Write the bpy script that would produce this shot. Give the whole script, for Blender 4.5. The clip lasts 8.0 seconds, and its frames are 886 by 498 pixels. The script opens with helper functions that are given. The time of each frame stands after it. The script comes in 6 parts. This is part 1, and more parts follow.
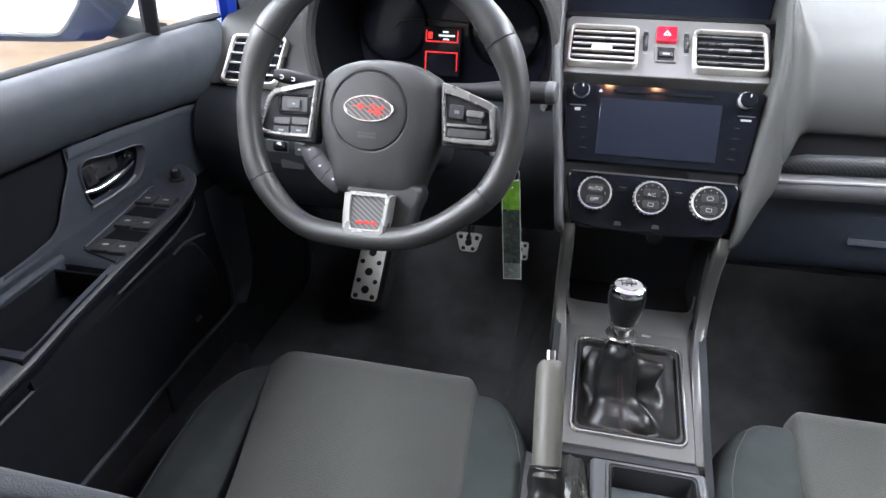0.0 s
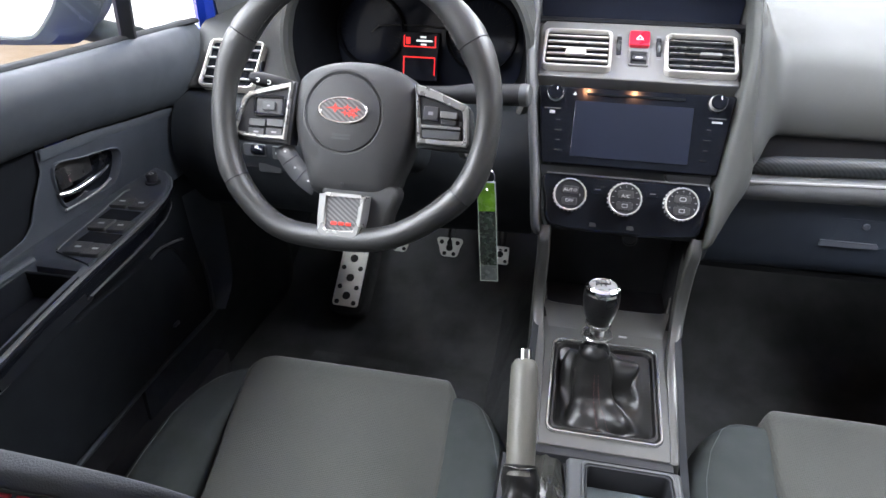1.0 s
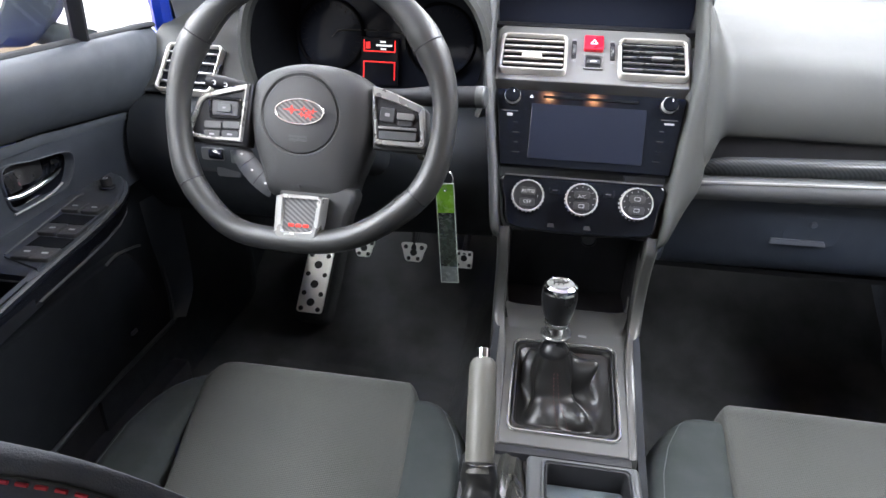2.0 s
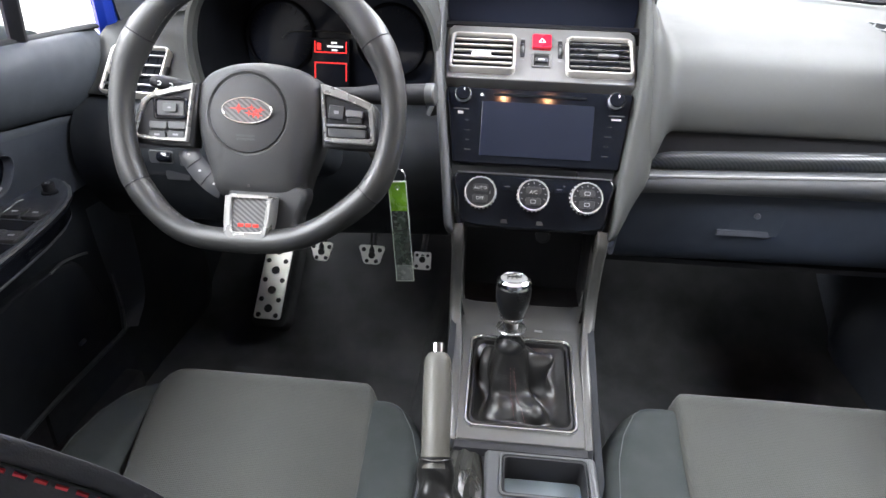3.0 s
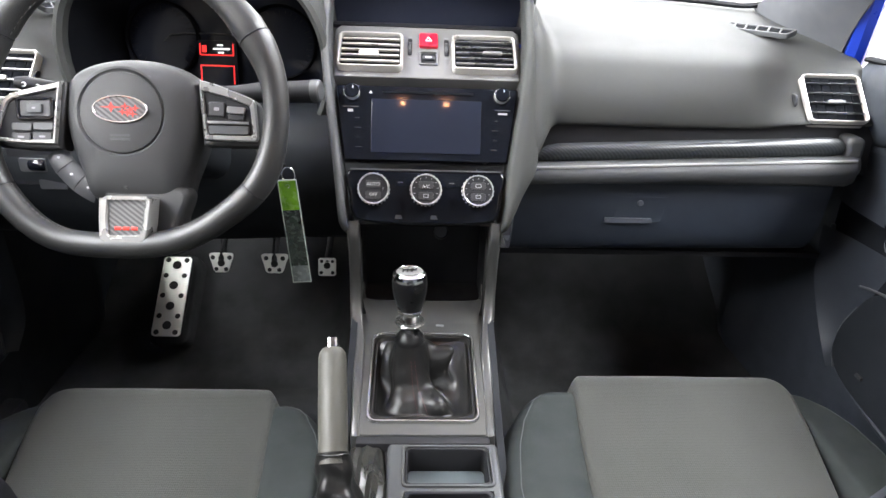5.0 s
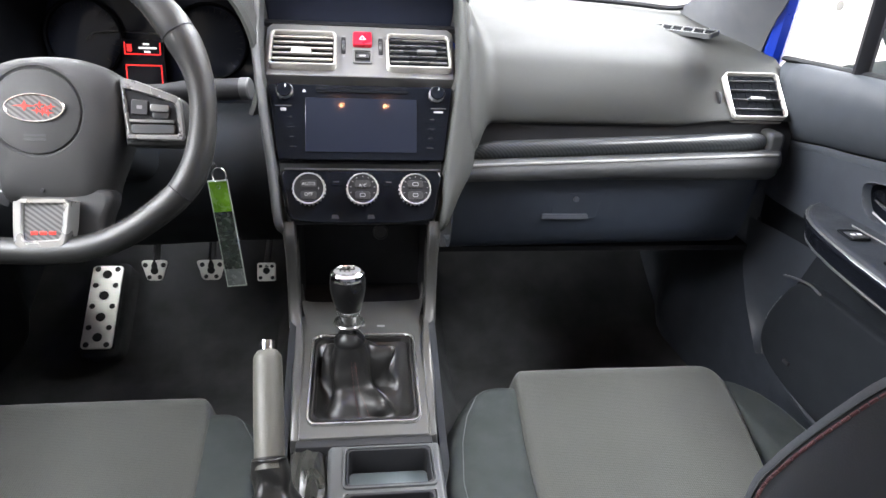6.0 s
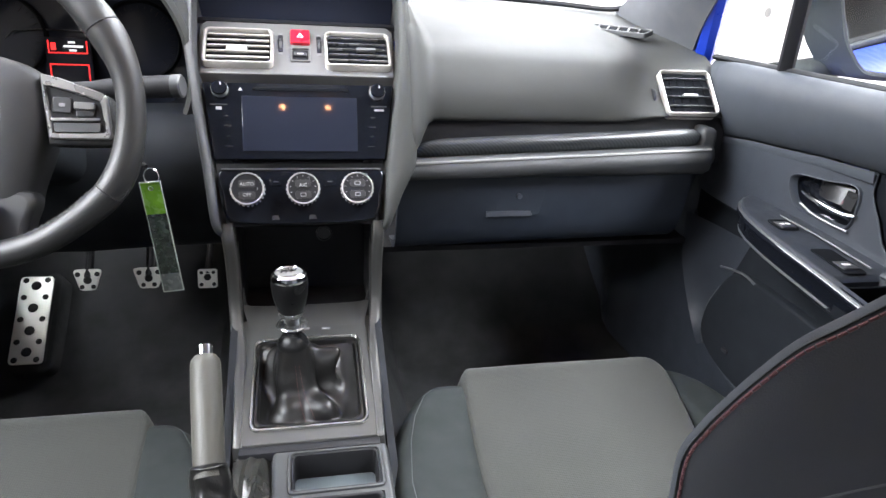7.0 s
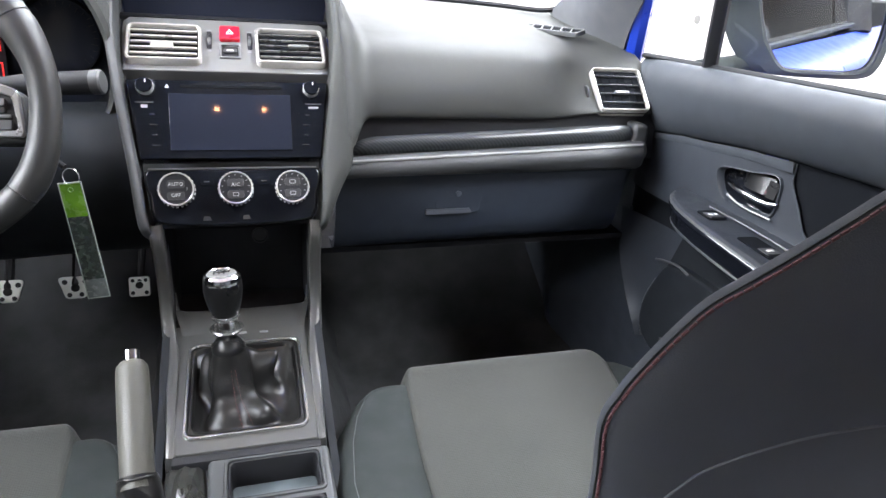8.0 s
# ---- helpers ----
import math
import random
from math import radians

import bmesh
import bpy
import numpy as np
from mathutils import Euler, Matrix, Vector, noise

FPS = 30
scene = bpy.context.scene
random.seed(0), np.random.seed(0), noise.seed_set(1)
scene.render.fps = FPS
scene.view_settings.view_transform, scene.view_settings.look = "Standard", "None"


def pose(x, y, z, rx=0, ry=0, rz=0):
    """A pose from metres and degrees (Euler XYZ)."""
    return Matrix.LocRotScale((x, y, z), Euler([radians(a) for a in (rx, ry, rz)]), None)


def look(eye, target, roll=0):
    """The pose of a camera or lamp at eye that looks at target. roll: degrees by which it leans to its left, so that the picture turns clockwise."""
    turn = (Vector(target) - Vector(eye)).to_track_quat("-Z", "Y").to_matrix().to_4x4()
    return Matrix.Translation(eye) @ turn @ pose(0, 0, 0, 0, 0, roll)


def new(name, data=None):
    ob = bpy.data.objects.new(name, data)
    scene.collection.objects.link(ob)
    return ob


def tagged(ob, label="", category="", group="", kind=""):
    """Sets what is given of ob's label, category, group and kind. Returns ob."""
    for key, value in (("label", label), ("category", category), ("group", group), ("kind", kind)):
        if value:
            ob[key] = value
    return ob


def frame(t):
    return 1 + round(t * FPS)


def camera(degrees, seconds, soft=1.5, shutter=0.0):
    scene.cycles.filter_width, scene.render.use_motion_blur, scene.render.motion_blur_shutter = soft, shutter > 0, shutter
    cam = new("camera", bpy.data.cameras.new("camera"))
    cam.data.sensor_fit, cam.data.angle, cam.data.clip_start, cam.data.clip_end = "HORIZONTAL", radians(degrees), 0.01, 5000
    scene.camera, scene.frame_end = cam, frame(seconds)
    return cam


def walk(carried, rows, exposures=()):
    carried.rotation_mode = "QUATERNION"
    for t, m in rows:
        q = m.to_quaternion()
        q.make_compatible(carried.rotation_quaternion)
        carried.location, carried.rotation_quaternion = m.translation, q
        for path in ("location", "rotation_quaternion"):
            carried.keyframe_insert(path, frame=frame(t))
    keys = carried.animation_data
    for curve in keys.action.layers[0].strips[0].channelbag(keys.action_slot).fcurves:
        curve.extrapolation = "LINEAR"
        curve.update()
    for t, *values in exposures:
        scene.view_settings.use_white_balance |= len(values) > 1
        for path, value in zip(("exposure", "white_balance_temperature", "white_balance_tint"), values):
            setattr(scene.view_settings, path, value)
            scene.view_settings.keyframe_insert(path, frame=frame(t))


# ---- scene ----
cam = camera(69.9, 8.0)
PATH = [
    (0, (-0.113, 0.056, 0.984), (-0.479, 1.758, 0.0), 0.6),
    (0.5, (-0.104, 0.054, 0.979), (-0.469, 1.766, 0.011), 0.6),
    (1, (-0.094, 0.051, 0.974), (-0.429, 1.777, 0.021), 0.9),
    (1.5, (-0.084, 0.048, 0.97), (-0.381, 1.79, 0.033), 1.3),
    (3, (-0.059, 0.04, 0.953), (-0.202, 1.821, 0.055), 1.8),
    (3.5, (-0.049, 0.037, 0.946), (-0.142, 1.829, 0.062), 1.8),
    (4, (-0.044, 0.034, 0.938), (-0.077, 1.833, 0.066), 2.0),
    (4.5, (-0.032, 0.029, 0.933), (-0.005, 1.836, 0.075), 2.1),
    (6, (-0.005, 0.024, 0.918), (0.256, 1.829, 0.096), 3.0),
    (6.5, (0.0, 0.023, 0.911), (0.331, 1.822, 0.103), 3.2),
    (7, (0.006, 0.023, 0.906), (0.418, 1.81, 0.109), 3.5),
    (7.5, (0.014, 0.02, 0.899), (0.51, 1.792, 0.115), 3.8),
    (8, (0.019, 0.02, 0.892), (0.591, 1.776, 0.123), 4.0),
]
walk(cam, [(t, look(eye, target, roll)) for t, eye, target, roll in PATH], exposures=[(0, 0.29, 6500, 10), (1.5, 0.33, 6540, 10), (3.5, 0.41, 6760, 10), (4.5, 0.41, 6880, 10), (6, 0.40, 6800, 10), (8, 0.39, 6600, 10)])

# ---------- light ----------
world = bpy.data.worlds.new("world")
world.use_nodes = True
scene.world = world
bg = world.node_tree.nodes["Background"]
bg.inputs[0].default_value = (0.88, 0.96, 1.0, 1)
bg.inputs[1].default_value = 0.62


def strip_lamp(x, y, z, sx, sy, watts, colour=(1.0, 0.97, 0.93)):
    data = bpy.data.lights.new("unseen_area_lamp", "AREA")
    data.shape, data.size, data.size_y, data.energy, data.color = "RECTANGLE", sx, sy, watts, colour
    ob = new("unseen_area_lamp", data)
    ob.matrix_world = pose(x, y, z)
    return ob


COOL = (0.866, 0.918, 1.0)
# added unseen fill lamps, placed and powered to balance brightness across the cabin
for lx, fx, watts, fore, aft in ((-3.8, -1.3, 1080, 330, 600), (1.8, 1.3, 560, 220, 240), (-1.9, 0, 540, 0, 0)):
    strip_lamp(lx, 0.6, 2.84, 0.8, 4.8, watts, COOL)
    if not fore:
        continue
    strip_lamp(fx, 4.2, 2.84, 0.9, 2.4, fore, COOL)
    strip_lamp(fx, -5.2, 2.84, 0.9, 3.2, aft, COOL)
# the two map lamps over the screen header, lit
for lx in (-0.047, 0.061):
    strip_lamp(lx, 0.490, 1.158, 0.008, 0.008, 0.11, (1.0, 0.42, 0.20))


# ---------- materials ----------
def material(name, colour, rough=0.5, metal=0.0, grain=0.0, grain_scale=900.0, blotch=0.08, blotch_scale=9.0,
             coat=0.0, emit=None, emit_strength=0.0, spec=0.5, alpha_mix=0.0, rough_var=0.08):
    m = bpy.data.materials.new(name)
    m.use_nodes = True
    nt = m.node_tree
    b = nt.nodes["Principled BSDF"]
    b.inputs["Roughness"].default_value = rough
    b.inputs["Metallic"].default_value = metal
    b.inputs["Specular IOR Level"].default_value = spec
    b.inputs["Coat Weight"].default_value = coat
    b.inputs["Coat Roughness"].default_value = 0.05
    tc = nt.nodes.new("ShaderNodeTexCoord")
    n1 = nt.nodes.new("ShaderNodeTexNoise")
    n1.inputs["Scale"].default_value, n1.inputs["Detail"].default_value = blotch_scale, 4
    nt.links.new(tc.outputs["Object"], n1.inputs["Vector"])
    ramp = nt.nodes.new("ShaderNodeMapRange")
    ramp.inputs["From Min"].default_value, ramp.inputs["From Max"].default_value = 0.3, 0.7
    ramp.inputs["To Min"].default_value, ramp.inputs["To Max"].default_value = 1 - blotch, 1 + blotch
    nt.links.new(n1.outputs["Fac"], ramp.inputs["Value"])
    mul = nt.nodes.new("ShaderNodeVectorMath")
    mul.operation = "SCALE"
    mul.inputs[0].default_value = colour
    nt.links.new(ramp.outputs["Result"], mul.inputs["Scale"])
    nt.links.new(mul.outputs["Vector"], b.inputs["Base Color"])
    if rough_var:
        r2 = nt.nodes.new("ShaderNodeMapRange")
        r2.inputs["From Min"].default_value, r2.inputs["From Max"].default_value = 0.3, 0.7
        r2.inputs["To Min"].default_value, r2.inputs["To Max"].default_value = max(0.02, rough - rough_var), min(1, rough + rough_var)
        n3 = nt.nodes.new("ShaderNodeTexNoise")
        n3.inputs["Scale"].default_value, n3.inputs["Detail"].default_value = blotch_scale * 3.3, 5
        nt.links.new(tc.outputs["Object"], n3.inputs["Vector"])
        nt.links.new(n3.outputs["Fac"], r2.inputs["Value"])
        nt.links.new(r2.outputs["Result"], b.inputs["Roughness"])
    if grain:
        n2 = nt.nodes.new("ShaderNodeTexNoise")
        n2.inputs["Scale"].default_value, n2.inputs["Detail"].default_value = grain_scale, 2
        nt.links.new(tc.outputs["Object"], n2.inputs["Vector"])
        bump = nt.nodes.new("ShaderNodeBump")
        bump.inputs["Strength"].default_value, bump.inputs["Distance"].default_value = grain, 0.0006
        nt.links.new(n2.outputs["Fac"], bump.inputs["Height"])
        nt.links.new(bump.outputs["Normal"], b.inputs["Normal"])
    if emit:
        b.inputs["Emission Color"].default_value = (*emit, 1)
        b.inputs["Emission Strength"].default_value = emit_strength
    return m


def fabric(name, colour, cell, depth, dark=0.6, rough=0.9):
    """Knitted cloth: small cells with dark gaps between them."""
    m = material(name, colour, rough, spec=0.2, blotch=0.07, blotch_scale=14, rough_var=0.0)
    nt = m.node_tree
    b = nt.nodes["Principled BSDF"]
    b.inputs["Sheen Weight"].default_value = 0.08
    b.inputs["Sheen Roughness"].default_value = 0.6
    tc = nt.nodes.new("ShaderNodeTexCoord")
    vo = nt.nodes.new("ShaderNodeTexVoronoi")
    vo.voronoi_dimensions = "2D"
    vo.inputs["Scale"].default_value = 1 / cell
    vo.inputs["Randomness"].default_value = 0.25
    nt.links.new(tc.outputs["Object"], vo.inputs["Vector"])
    mr = nt.nodes.new("ShaderNodeMapRange")
    mr.inputs["From Min"].default_value, mr.inputs["From Max"].default_value = 0.2, 0.7
    mr.inputs["To Min"].default_value, mr.inputs["To Max"].default_value = 1.0, dark
    nt.links.new(vo.outputs["Distance"], mr.inputs["Value"])
    old = b.inputs["Base Color"].links[0].from_socket
    mul = nt.nodes.new("ShaderNodeVectorMath")
    mul.operation = "SCALE"
    nt.links.new(old, mul.inputs[0])
    nt.links.new(mr.outputs["Result"], mul.inputs["Scale"])
    nt.links.new(mul.outputs["Vector"], b.inputs["Base Color"])
    bump = nt.nodes.new("ShaderNodeBump")
    bump.inputs["Strength"].default_value, bump.inputs["Distance"].default_value = 0.7, depth
    nt.links.new(mr.outputs["Result"], bump.inputs["Height"])
    nt.links.new(bump.outputs["Normal"], b.inputs["Normal"])
    return m


def carbon(name, dark, light, pitch):
    """Woven carbon film: slanted bands of two greys under a clear coat."""
    m = material(name, dark, 0.40, coat=0.32, rough_var=0.0, spec=0.3)
    nt = m.node_tree
    b = nt.nodes["Principled BSDF"]
    tc = nt.nodes.new("ShaderNodeTexCoord")
    wv = nt.nodes.new("ShaderNodeTexWave")
    wv.wave_type, wv.bands_direction = "BANDS", "DIAGONAL"
    wv.inputs["Scale"].default_value = 0.33 / pitch
    wv.inputs["Distortion"].default_value = 0.4
    nt.links.new(tc.outputs["Object"], wv.inputs["Vector"])
    mix = nt.nodes.new("ShaderNodeMix")
    mix.data_type = "RGBA"
    mix.inputs["A"].default_value, mix.inputs["B"].default_value = (*dark, 1), (*light, 1)
    nt.links.new(wv.outputs["Fac"], mix.inputs["Factor"])
    nt.links.new(mix.outputs["Result"], b.inputs["Base Color"])
    return m


def glass(name, tint=(1, 1, 1), gloss=0.06):
    m = bpy.data.materials.new(name)
    m.use_nodes = True
    nt = m.node_tree
    nt.nodes.remove(nt.nodes["Principled BSDF"])
    out = nt.nodes["Material Output"]
    tr, gl, mix = nt.nodes.new("ShaderNodeBsdfTransparent"), nt.nodes.new("ShaderNodeBsdfGlossy"), nt.nodes.new("ShaderNodeMixShader")
    tr.inputs[0].default_value = (*tint, 1)
    gl.inputs["Roughness"].default_value = 0.01
    mix.inputs[0].default_value = gloss
    nt.links.new(tr.outputs[0], mix.inputs[1])
    nt.links.new(gl.outputs[0], mix.inputs[2])
    nt.links.new(mix.outputs[0], out.inputs[0])
    return m


M_DASH = material("dash_plastic", (0.042, 0.0435, 0.0415), 0.60, spec=0.22, grain=0.35, grain_scale=1500, blotch=0.04, rough_var=0.02)
M_DASHMID = material("dash_mid_plastic", (0.048, 0.050, 0.052), 0.5, grain=0.35, grain_scale=1500, blotch=0.05)
M_DASHLOW = material("dash_low_plastic", (0.0185, 0.0245, 0.036), 0.55, grain=0.35, grain_scale=1500, blotch=0.06)
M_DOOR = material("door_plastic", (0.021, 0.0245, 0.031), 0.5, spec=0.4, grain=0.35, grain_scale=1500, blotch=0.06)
M_DOORPAD = material("door_pad", (0.035, 0.040, 0.047), 0.60, spec=0.3, grain=0.3, grain_scale=1300, blotch=0.05)
# darker than the other plastics: footwell and under-dash shade is in this colour
M_LOWSHADE = material("low_shade_plastic", (0.014, 0.016, 0.019), 0.6, spec=0.2, grain=0.3, grain_scale=1500)
# near-black that paints the shade of recesses and other very dark parts
M_SHADEBLACK = material("shade_black", (0.006, 0.0068, 0.0085), 0.95, spec=0.06)
M_SPOKE = material("spoke_silver", (0.36, 0.36, 0.35), 0.28, metal=0.65, blotch=0.05)
M_DOORCLOTH = material("door_cloth", (0.010, 0.0115, 0.014), 0.85, spec=0.08, grain=0.5, grain_scale=900)
M_TRIM = material("grey_trim", (0.060, 0.063, 0.065), 0.43, metal=0.25, grain=0.1, grain_scale=1500, blotch=0.04)
M_SILVER = material("satin_silver", (0.175, 0.175, 0.172), 0.36, metal=0.35, blotch=0.05)
M_PLATE = material("console_silver", (0.084, 0.0845, 0.081), 0.36, metal=0.45, blotch=0.03, rough_var=0.02)
M_DIAL = material("dial_silver", (0.74, 0.73, 0.71), 0.17, metal=0.65, blotch=0.04)
M_VENTFRAME = material("vent_silver", (0.52, 0.50, 0.46), 0.35, metal=0.45, blotch=0.05)
M_CHROME = material("chrome", (0.80, 0.80, 0.80), 0.12, metal=1.0, blotch=0.03, rough_var=0.05)
M_BLACK = material("matt_black", (0.013, 0.013, 0.015), 0.6, grain=0.2, spec=0.25)
M_GLOSS = material("piano_black", (0.006, 0.007, 0.010), 0.07, spec=0.35, coat=0.1, rough_var=0.02)
M_SCREEN = material("dark_screen", (0.0085, 0.011, 0.020), 0.5, coat=0.22, rough_var=0.0, spec=0.1)
M_LEATHER = material("wheel_leather", (0.0185, 0.0188, 0.0185), 0.43, grain=0.35, grain_scale=700, blotch=0.08, blotch_scale=20)
M_HUB = material("hub_plastic", (0.0185, 0.0188, 0.0195), 0.5, grain=0.5, grain_scale=1400, blotch=0.04)
M_BOOT = material("boot_leather", (0.007, 0.0067, 0.0065), 0.36, spec=0.42, grain=0.4, grain_scale=420, blotch=0.15, rough_var=0.03)
M_GRIP = material("grip_leather", (0.047, 0.045, 0.037), 0.55, grain=0.5, grain_scale=600, blotch=0.05)
M_BUTTON = material("button_grey", (0.03, 0.031, 0.034), 0.45, blotch=0.05)
M_MARK = material("white_print", (0.72, 0.72, 0.72), 0.5)
M_PRINT = material("soft_print", (0.40, 0.40, 0.40), 0.5)
M_MARKDIM = material("dim_print", (0.22, 0.22, 0.23), 0.5)
M_RED = material("red_button", (0.52, 0.012, 0.03), 0.3, coat=0.3)
M_REDMARK = material("red_print", (0.6, 0.03, 0.02), 0.4)
M_REDGLOW = material("red_display", (0.1, 0.0, 0.0), 0.4, emit=(1.0, 0.03, 0.03), emit_strength=1.3)
M_WHITEGLOW = material("white_display", (0.2, 0.2, 0.2), 0.4, emit=(0.9, 0.95, 1.0), emit_strength=1.0)
M_SEAT = fabric("seat_cloth", (0.0275, 0.0285, 0.0252), 0.0027, 0.0009, 0.66)
M_BOLSTER = material("bolster_cloth", (0.0165, 0.0200, 0.0195), 0.85, grain=0.5, grain_scale=1100, spec=0.25, blotch=0.07)
M_SEATBACK = material("seatback_cloth", (0.060, 0.065, 0.074), 0.9, grain=0.35, grain_scale=1600, spec=0.2, blotch=0.1)
M_TRIMLINE = material("silver_edge", (0.21, 0.21, 0.205), 0.42, metal=0.3, blotch=0.05)
M_LATCH = material("latch_plastic", (0.055, 0.061, 0.074), 0.5, blotch=0.05)
M_FRAME = material("frame_silver", (0.42, 0.42, 0.41), 0.2, metal=0.9, blotch=0.04)
M_KNOB = material("knob_leather", (0.007, 0.007, 0.0075), 0.30, spec=0.4, grain=0.3, grain_scale=700, rough_var=0.05)
# lit copy of the boot leather: brightness of the folds is in the colour
M_LITFOLD = material("lit_fold_leather", (0.019, 0.019, 0.017), 0.32, spec=0.5, grain=0.4, grain_scale=420, blotch=0.15)
M_HOUSING = material("mirror_housing", (0.050, 0.058, 0.055), 0.75, spec=0.2, grain=0.2, blotch=0.1)
M_STITCHDARK = material("dark_thread", (0.03, 0.029, 0.029), 0.8)
M_SEAM = material("dark_red_thread", (0.075, 0.022, 0.022), 0.8)
M_PIPE = material("seam_thread", (0.055, 0.06, 0.062), 0.8)
M_STITCH = material("red_thread", (0.50, 0.035, 0.05), 0.7)
M_STITCHDIM = material("maroon_thread", (0.082, 0.034, 0.039), 0.85)
M_CREASE = material("raised_welt", (0.080, 0.087, 0.098), 0.9)
M_STITCHGREY = material("grey_thread", (0.07, 0.066, 0.068), 0.8)
M_CARPET = material("carpet", (0.029, 0.0298, 0.0305), 0.95, grain=1.0, grain_scale=500, blotch=0.3, blotch_scale=12, spec=0.1)
M_ALU = material("pedal_aluminium", (0.66, 0.65, 0.60), 0.4, metal=0.7, blotch=0.06)
M_RUBBER = material("rubber", (0.012, 0.012, 0.012), 0.8)
M_BLUE = material("blue_paint", (0.008, 0.040, 0.40), 0.35, coat=0.35, blotch=0.02)
M_PILLAR = material("pillar_trim", (0.075, 0.078, 0.085), 0.7, grain=0.4, grain_scale=800)
M_HEAD = material("headliner", (0.28, 0.28, 0.275), 0.95, grain=0.4, grain_scale=600)
M_SEAL = material("seal_rubber", (0.012, 0.0125, 0.014), 0.75, spec=0.15)
M_CARBON = carbon("carbon_film", (0.010, 0.012, 0.014), (0.034, 0.037, 0.039), 0.0036)
M_CARBONL = carbon("carbon_badge", (0.05, 0.05, 0.052), (0.14, 0.14, 0.14), 0.0042)
M_WALL = material("white_wall", (0.80, 0.80, 0.79), 0.7, blotch=0.03, blotch_scale=1.5)
M_GROUND = material("tan_floor", (0.21, 0.148, 0.092), 0.45, blotch=0.1, blotch_scale=1.2)
M_CEIL = material("white_ceiling", (0.78, 0.78, 0.77), 0.8, blotch=0.03, blotch_scale=1.5)
M_GLASS = glass("window_glass", (0.95, 0.96, 0.97), 0.05)
M_MIRROR = material("mirror", (0.92, 0.94, 0.93), 0.02, metal=1.0, rough_var=0.0, blotch=0.0)
M_TAGCLEAR = material("tag_plastic", (0.30, 0.34, 0.30), 0.2, coat=0.5)
M_LENS = material("lamp_lens", (0.8, 0.7, 0.6), 0.3, emit=(1.0, 0.45, 0.18), emit_strength=1.2)


# ---------- mesh helpers ----------
def link(name, bm, mat, parent=None, label="", smooth=True, angle=40):
    me = bpy.data.meshes.new(name)
    bmesh.ops.recalc_face_normals(bm, faces=bm.faces)
    for e in bm.edges:
        e.smooth = len(e.link_faces) < 2 or e.calc_face_angle(0) < radians(angle)
    for f in bm.faces:
        f.smooth = smooth and not f.select
        f.select = False
    bm.to_mesh(me)
    bm.free()
    me.materials.append(mat)
    ob = new(name, me)
    if parent:
        ob.parent = parent
    if label:
        tagged(ob, label)
    return ob


def part(name, bm, mat, parent, label=""):
    return link(name, bm, mat, parent, label)


def thing(name, label, category, group="", kind=""):
    return tagged(new(name), label, category, group, kind)


def plane_frame(x, y, z, lean, yaw=0.0):
    """Local x right, y up along a face that leans away by so many degrees, z out of the face towards the cabin."""
    return pose(x, y, z, 90 - lean, 0, yaw)


def box(bm, c, s, bevel=0.002, m=Matrix.Identity(4), seg=2):
    r = bmesh.ops.create_cube(bm, size=1.0, matrix=m @ Matrix.Translation(c) @ Matrix.Diagonal((*s, 1)))
    if bevel:
        edges = list({e for v in r["verts"] for e in v.link_edges})
        bmesh.ops.bevel(bm, geom=edges, offset=bevel, segments=seg, affect="EDGES", profile=0.6)
    return bm


def rounded(w, h, r, n=5):
    """The outline of a rounded rectangle about the origin."""
    pts = []
    for cx, cy, a0 in ((w / 2 - r, h / 2 - r, 0), (-w / 2 + r, h / 2 - r, 90), (-w / 2 + r, -h / 2 + r, 180), (w / 2 - r, -h / 2 + r, 270)):
        for i in range(n + 1):
            a = radians(a0 + 90 * i / n)
            pts.append((cx + r * math.cos(a), cy + r * math.sin(a)))
    return pts


def smooth_loop(pts, n=6):
    """A closed Catmull-Rom curve through 2D points."""
    out = []
    k = len(pts)
    for i in range(k):
        p0, p1, p2, p3 = (Vector(pts[(i + j - 1) % k]) for j in range(4))
        for s in range(n):
            t = s / n
            out.append(tuple(0.5 * ((2 * p1) + (p2 - p0) * t + (2 * p0 - 5 * p1 + 4 * p2 - p3) * t * t + (3 * p1 - p0 - 3 * p2 + p3) * t ** 3)))
    return out


def smooth_line(pts, n=8):
    """An open Catmull-Rom curve through points."""
    P = [Vector(p) for p in pts]
    P = [P[0] * 2 - P[1]] + P + [P[-1] * 2 - P[-2]]
    out = []
    for i in range(1, len(P) - 2):
        p0, p1, p2, p3 = P[i - 1:i + 3]
        for s in range(n):
            t = s / n
            out.append(0.5 * ((2 * p1) + (p2 - p0) * t + (2 * p0 - 5 * p1 + 4 * p2 - p3) * t * t + (3 * p1 - p0 - 3 * p2 + p3) * t ** 3))
    out.append(P[-2])
    return out


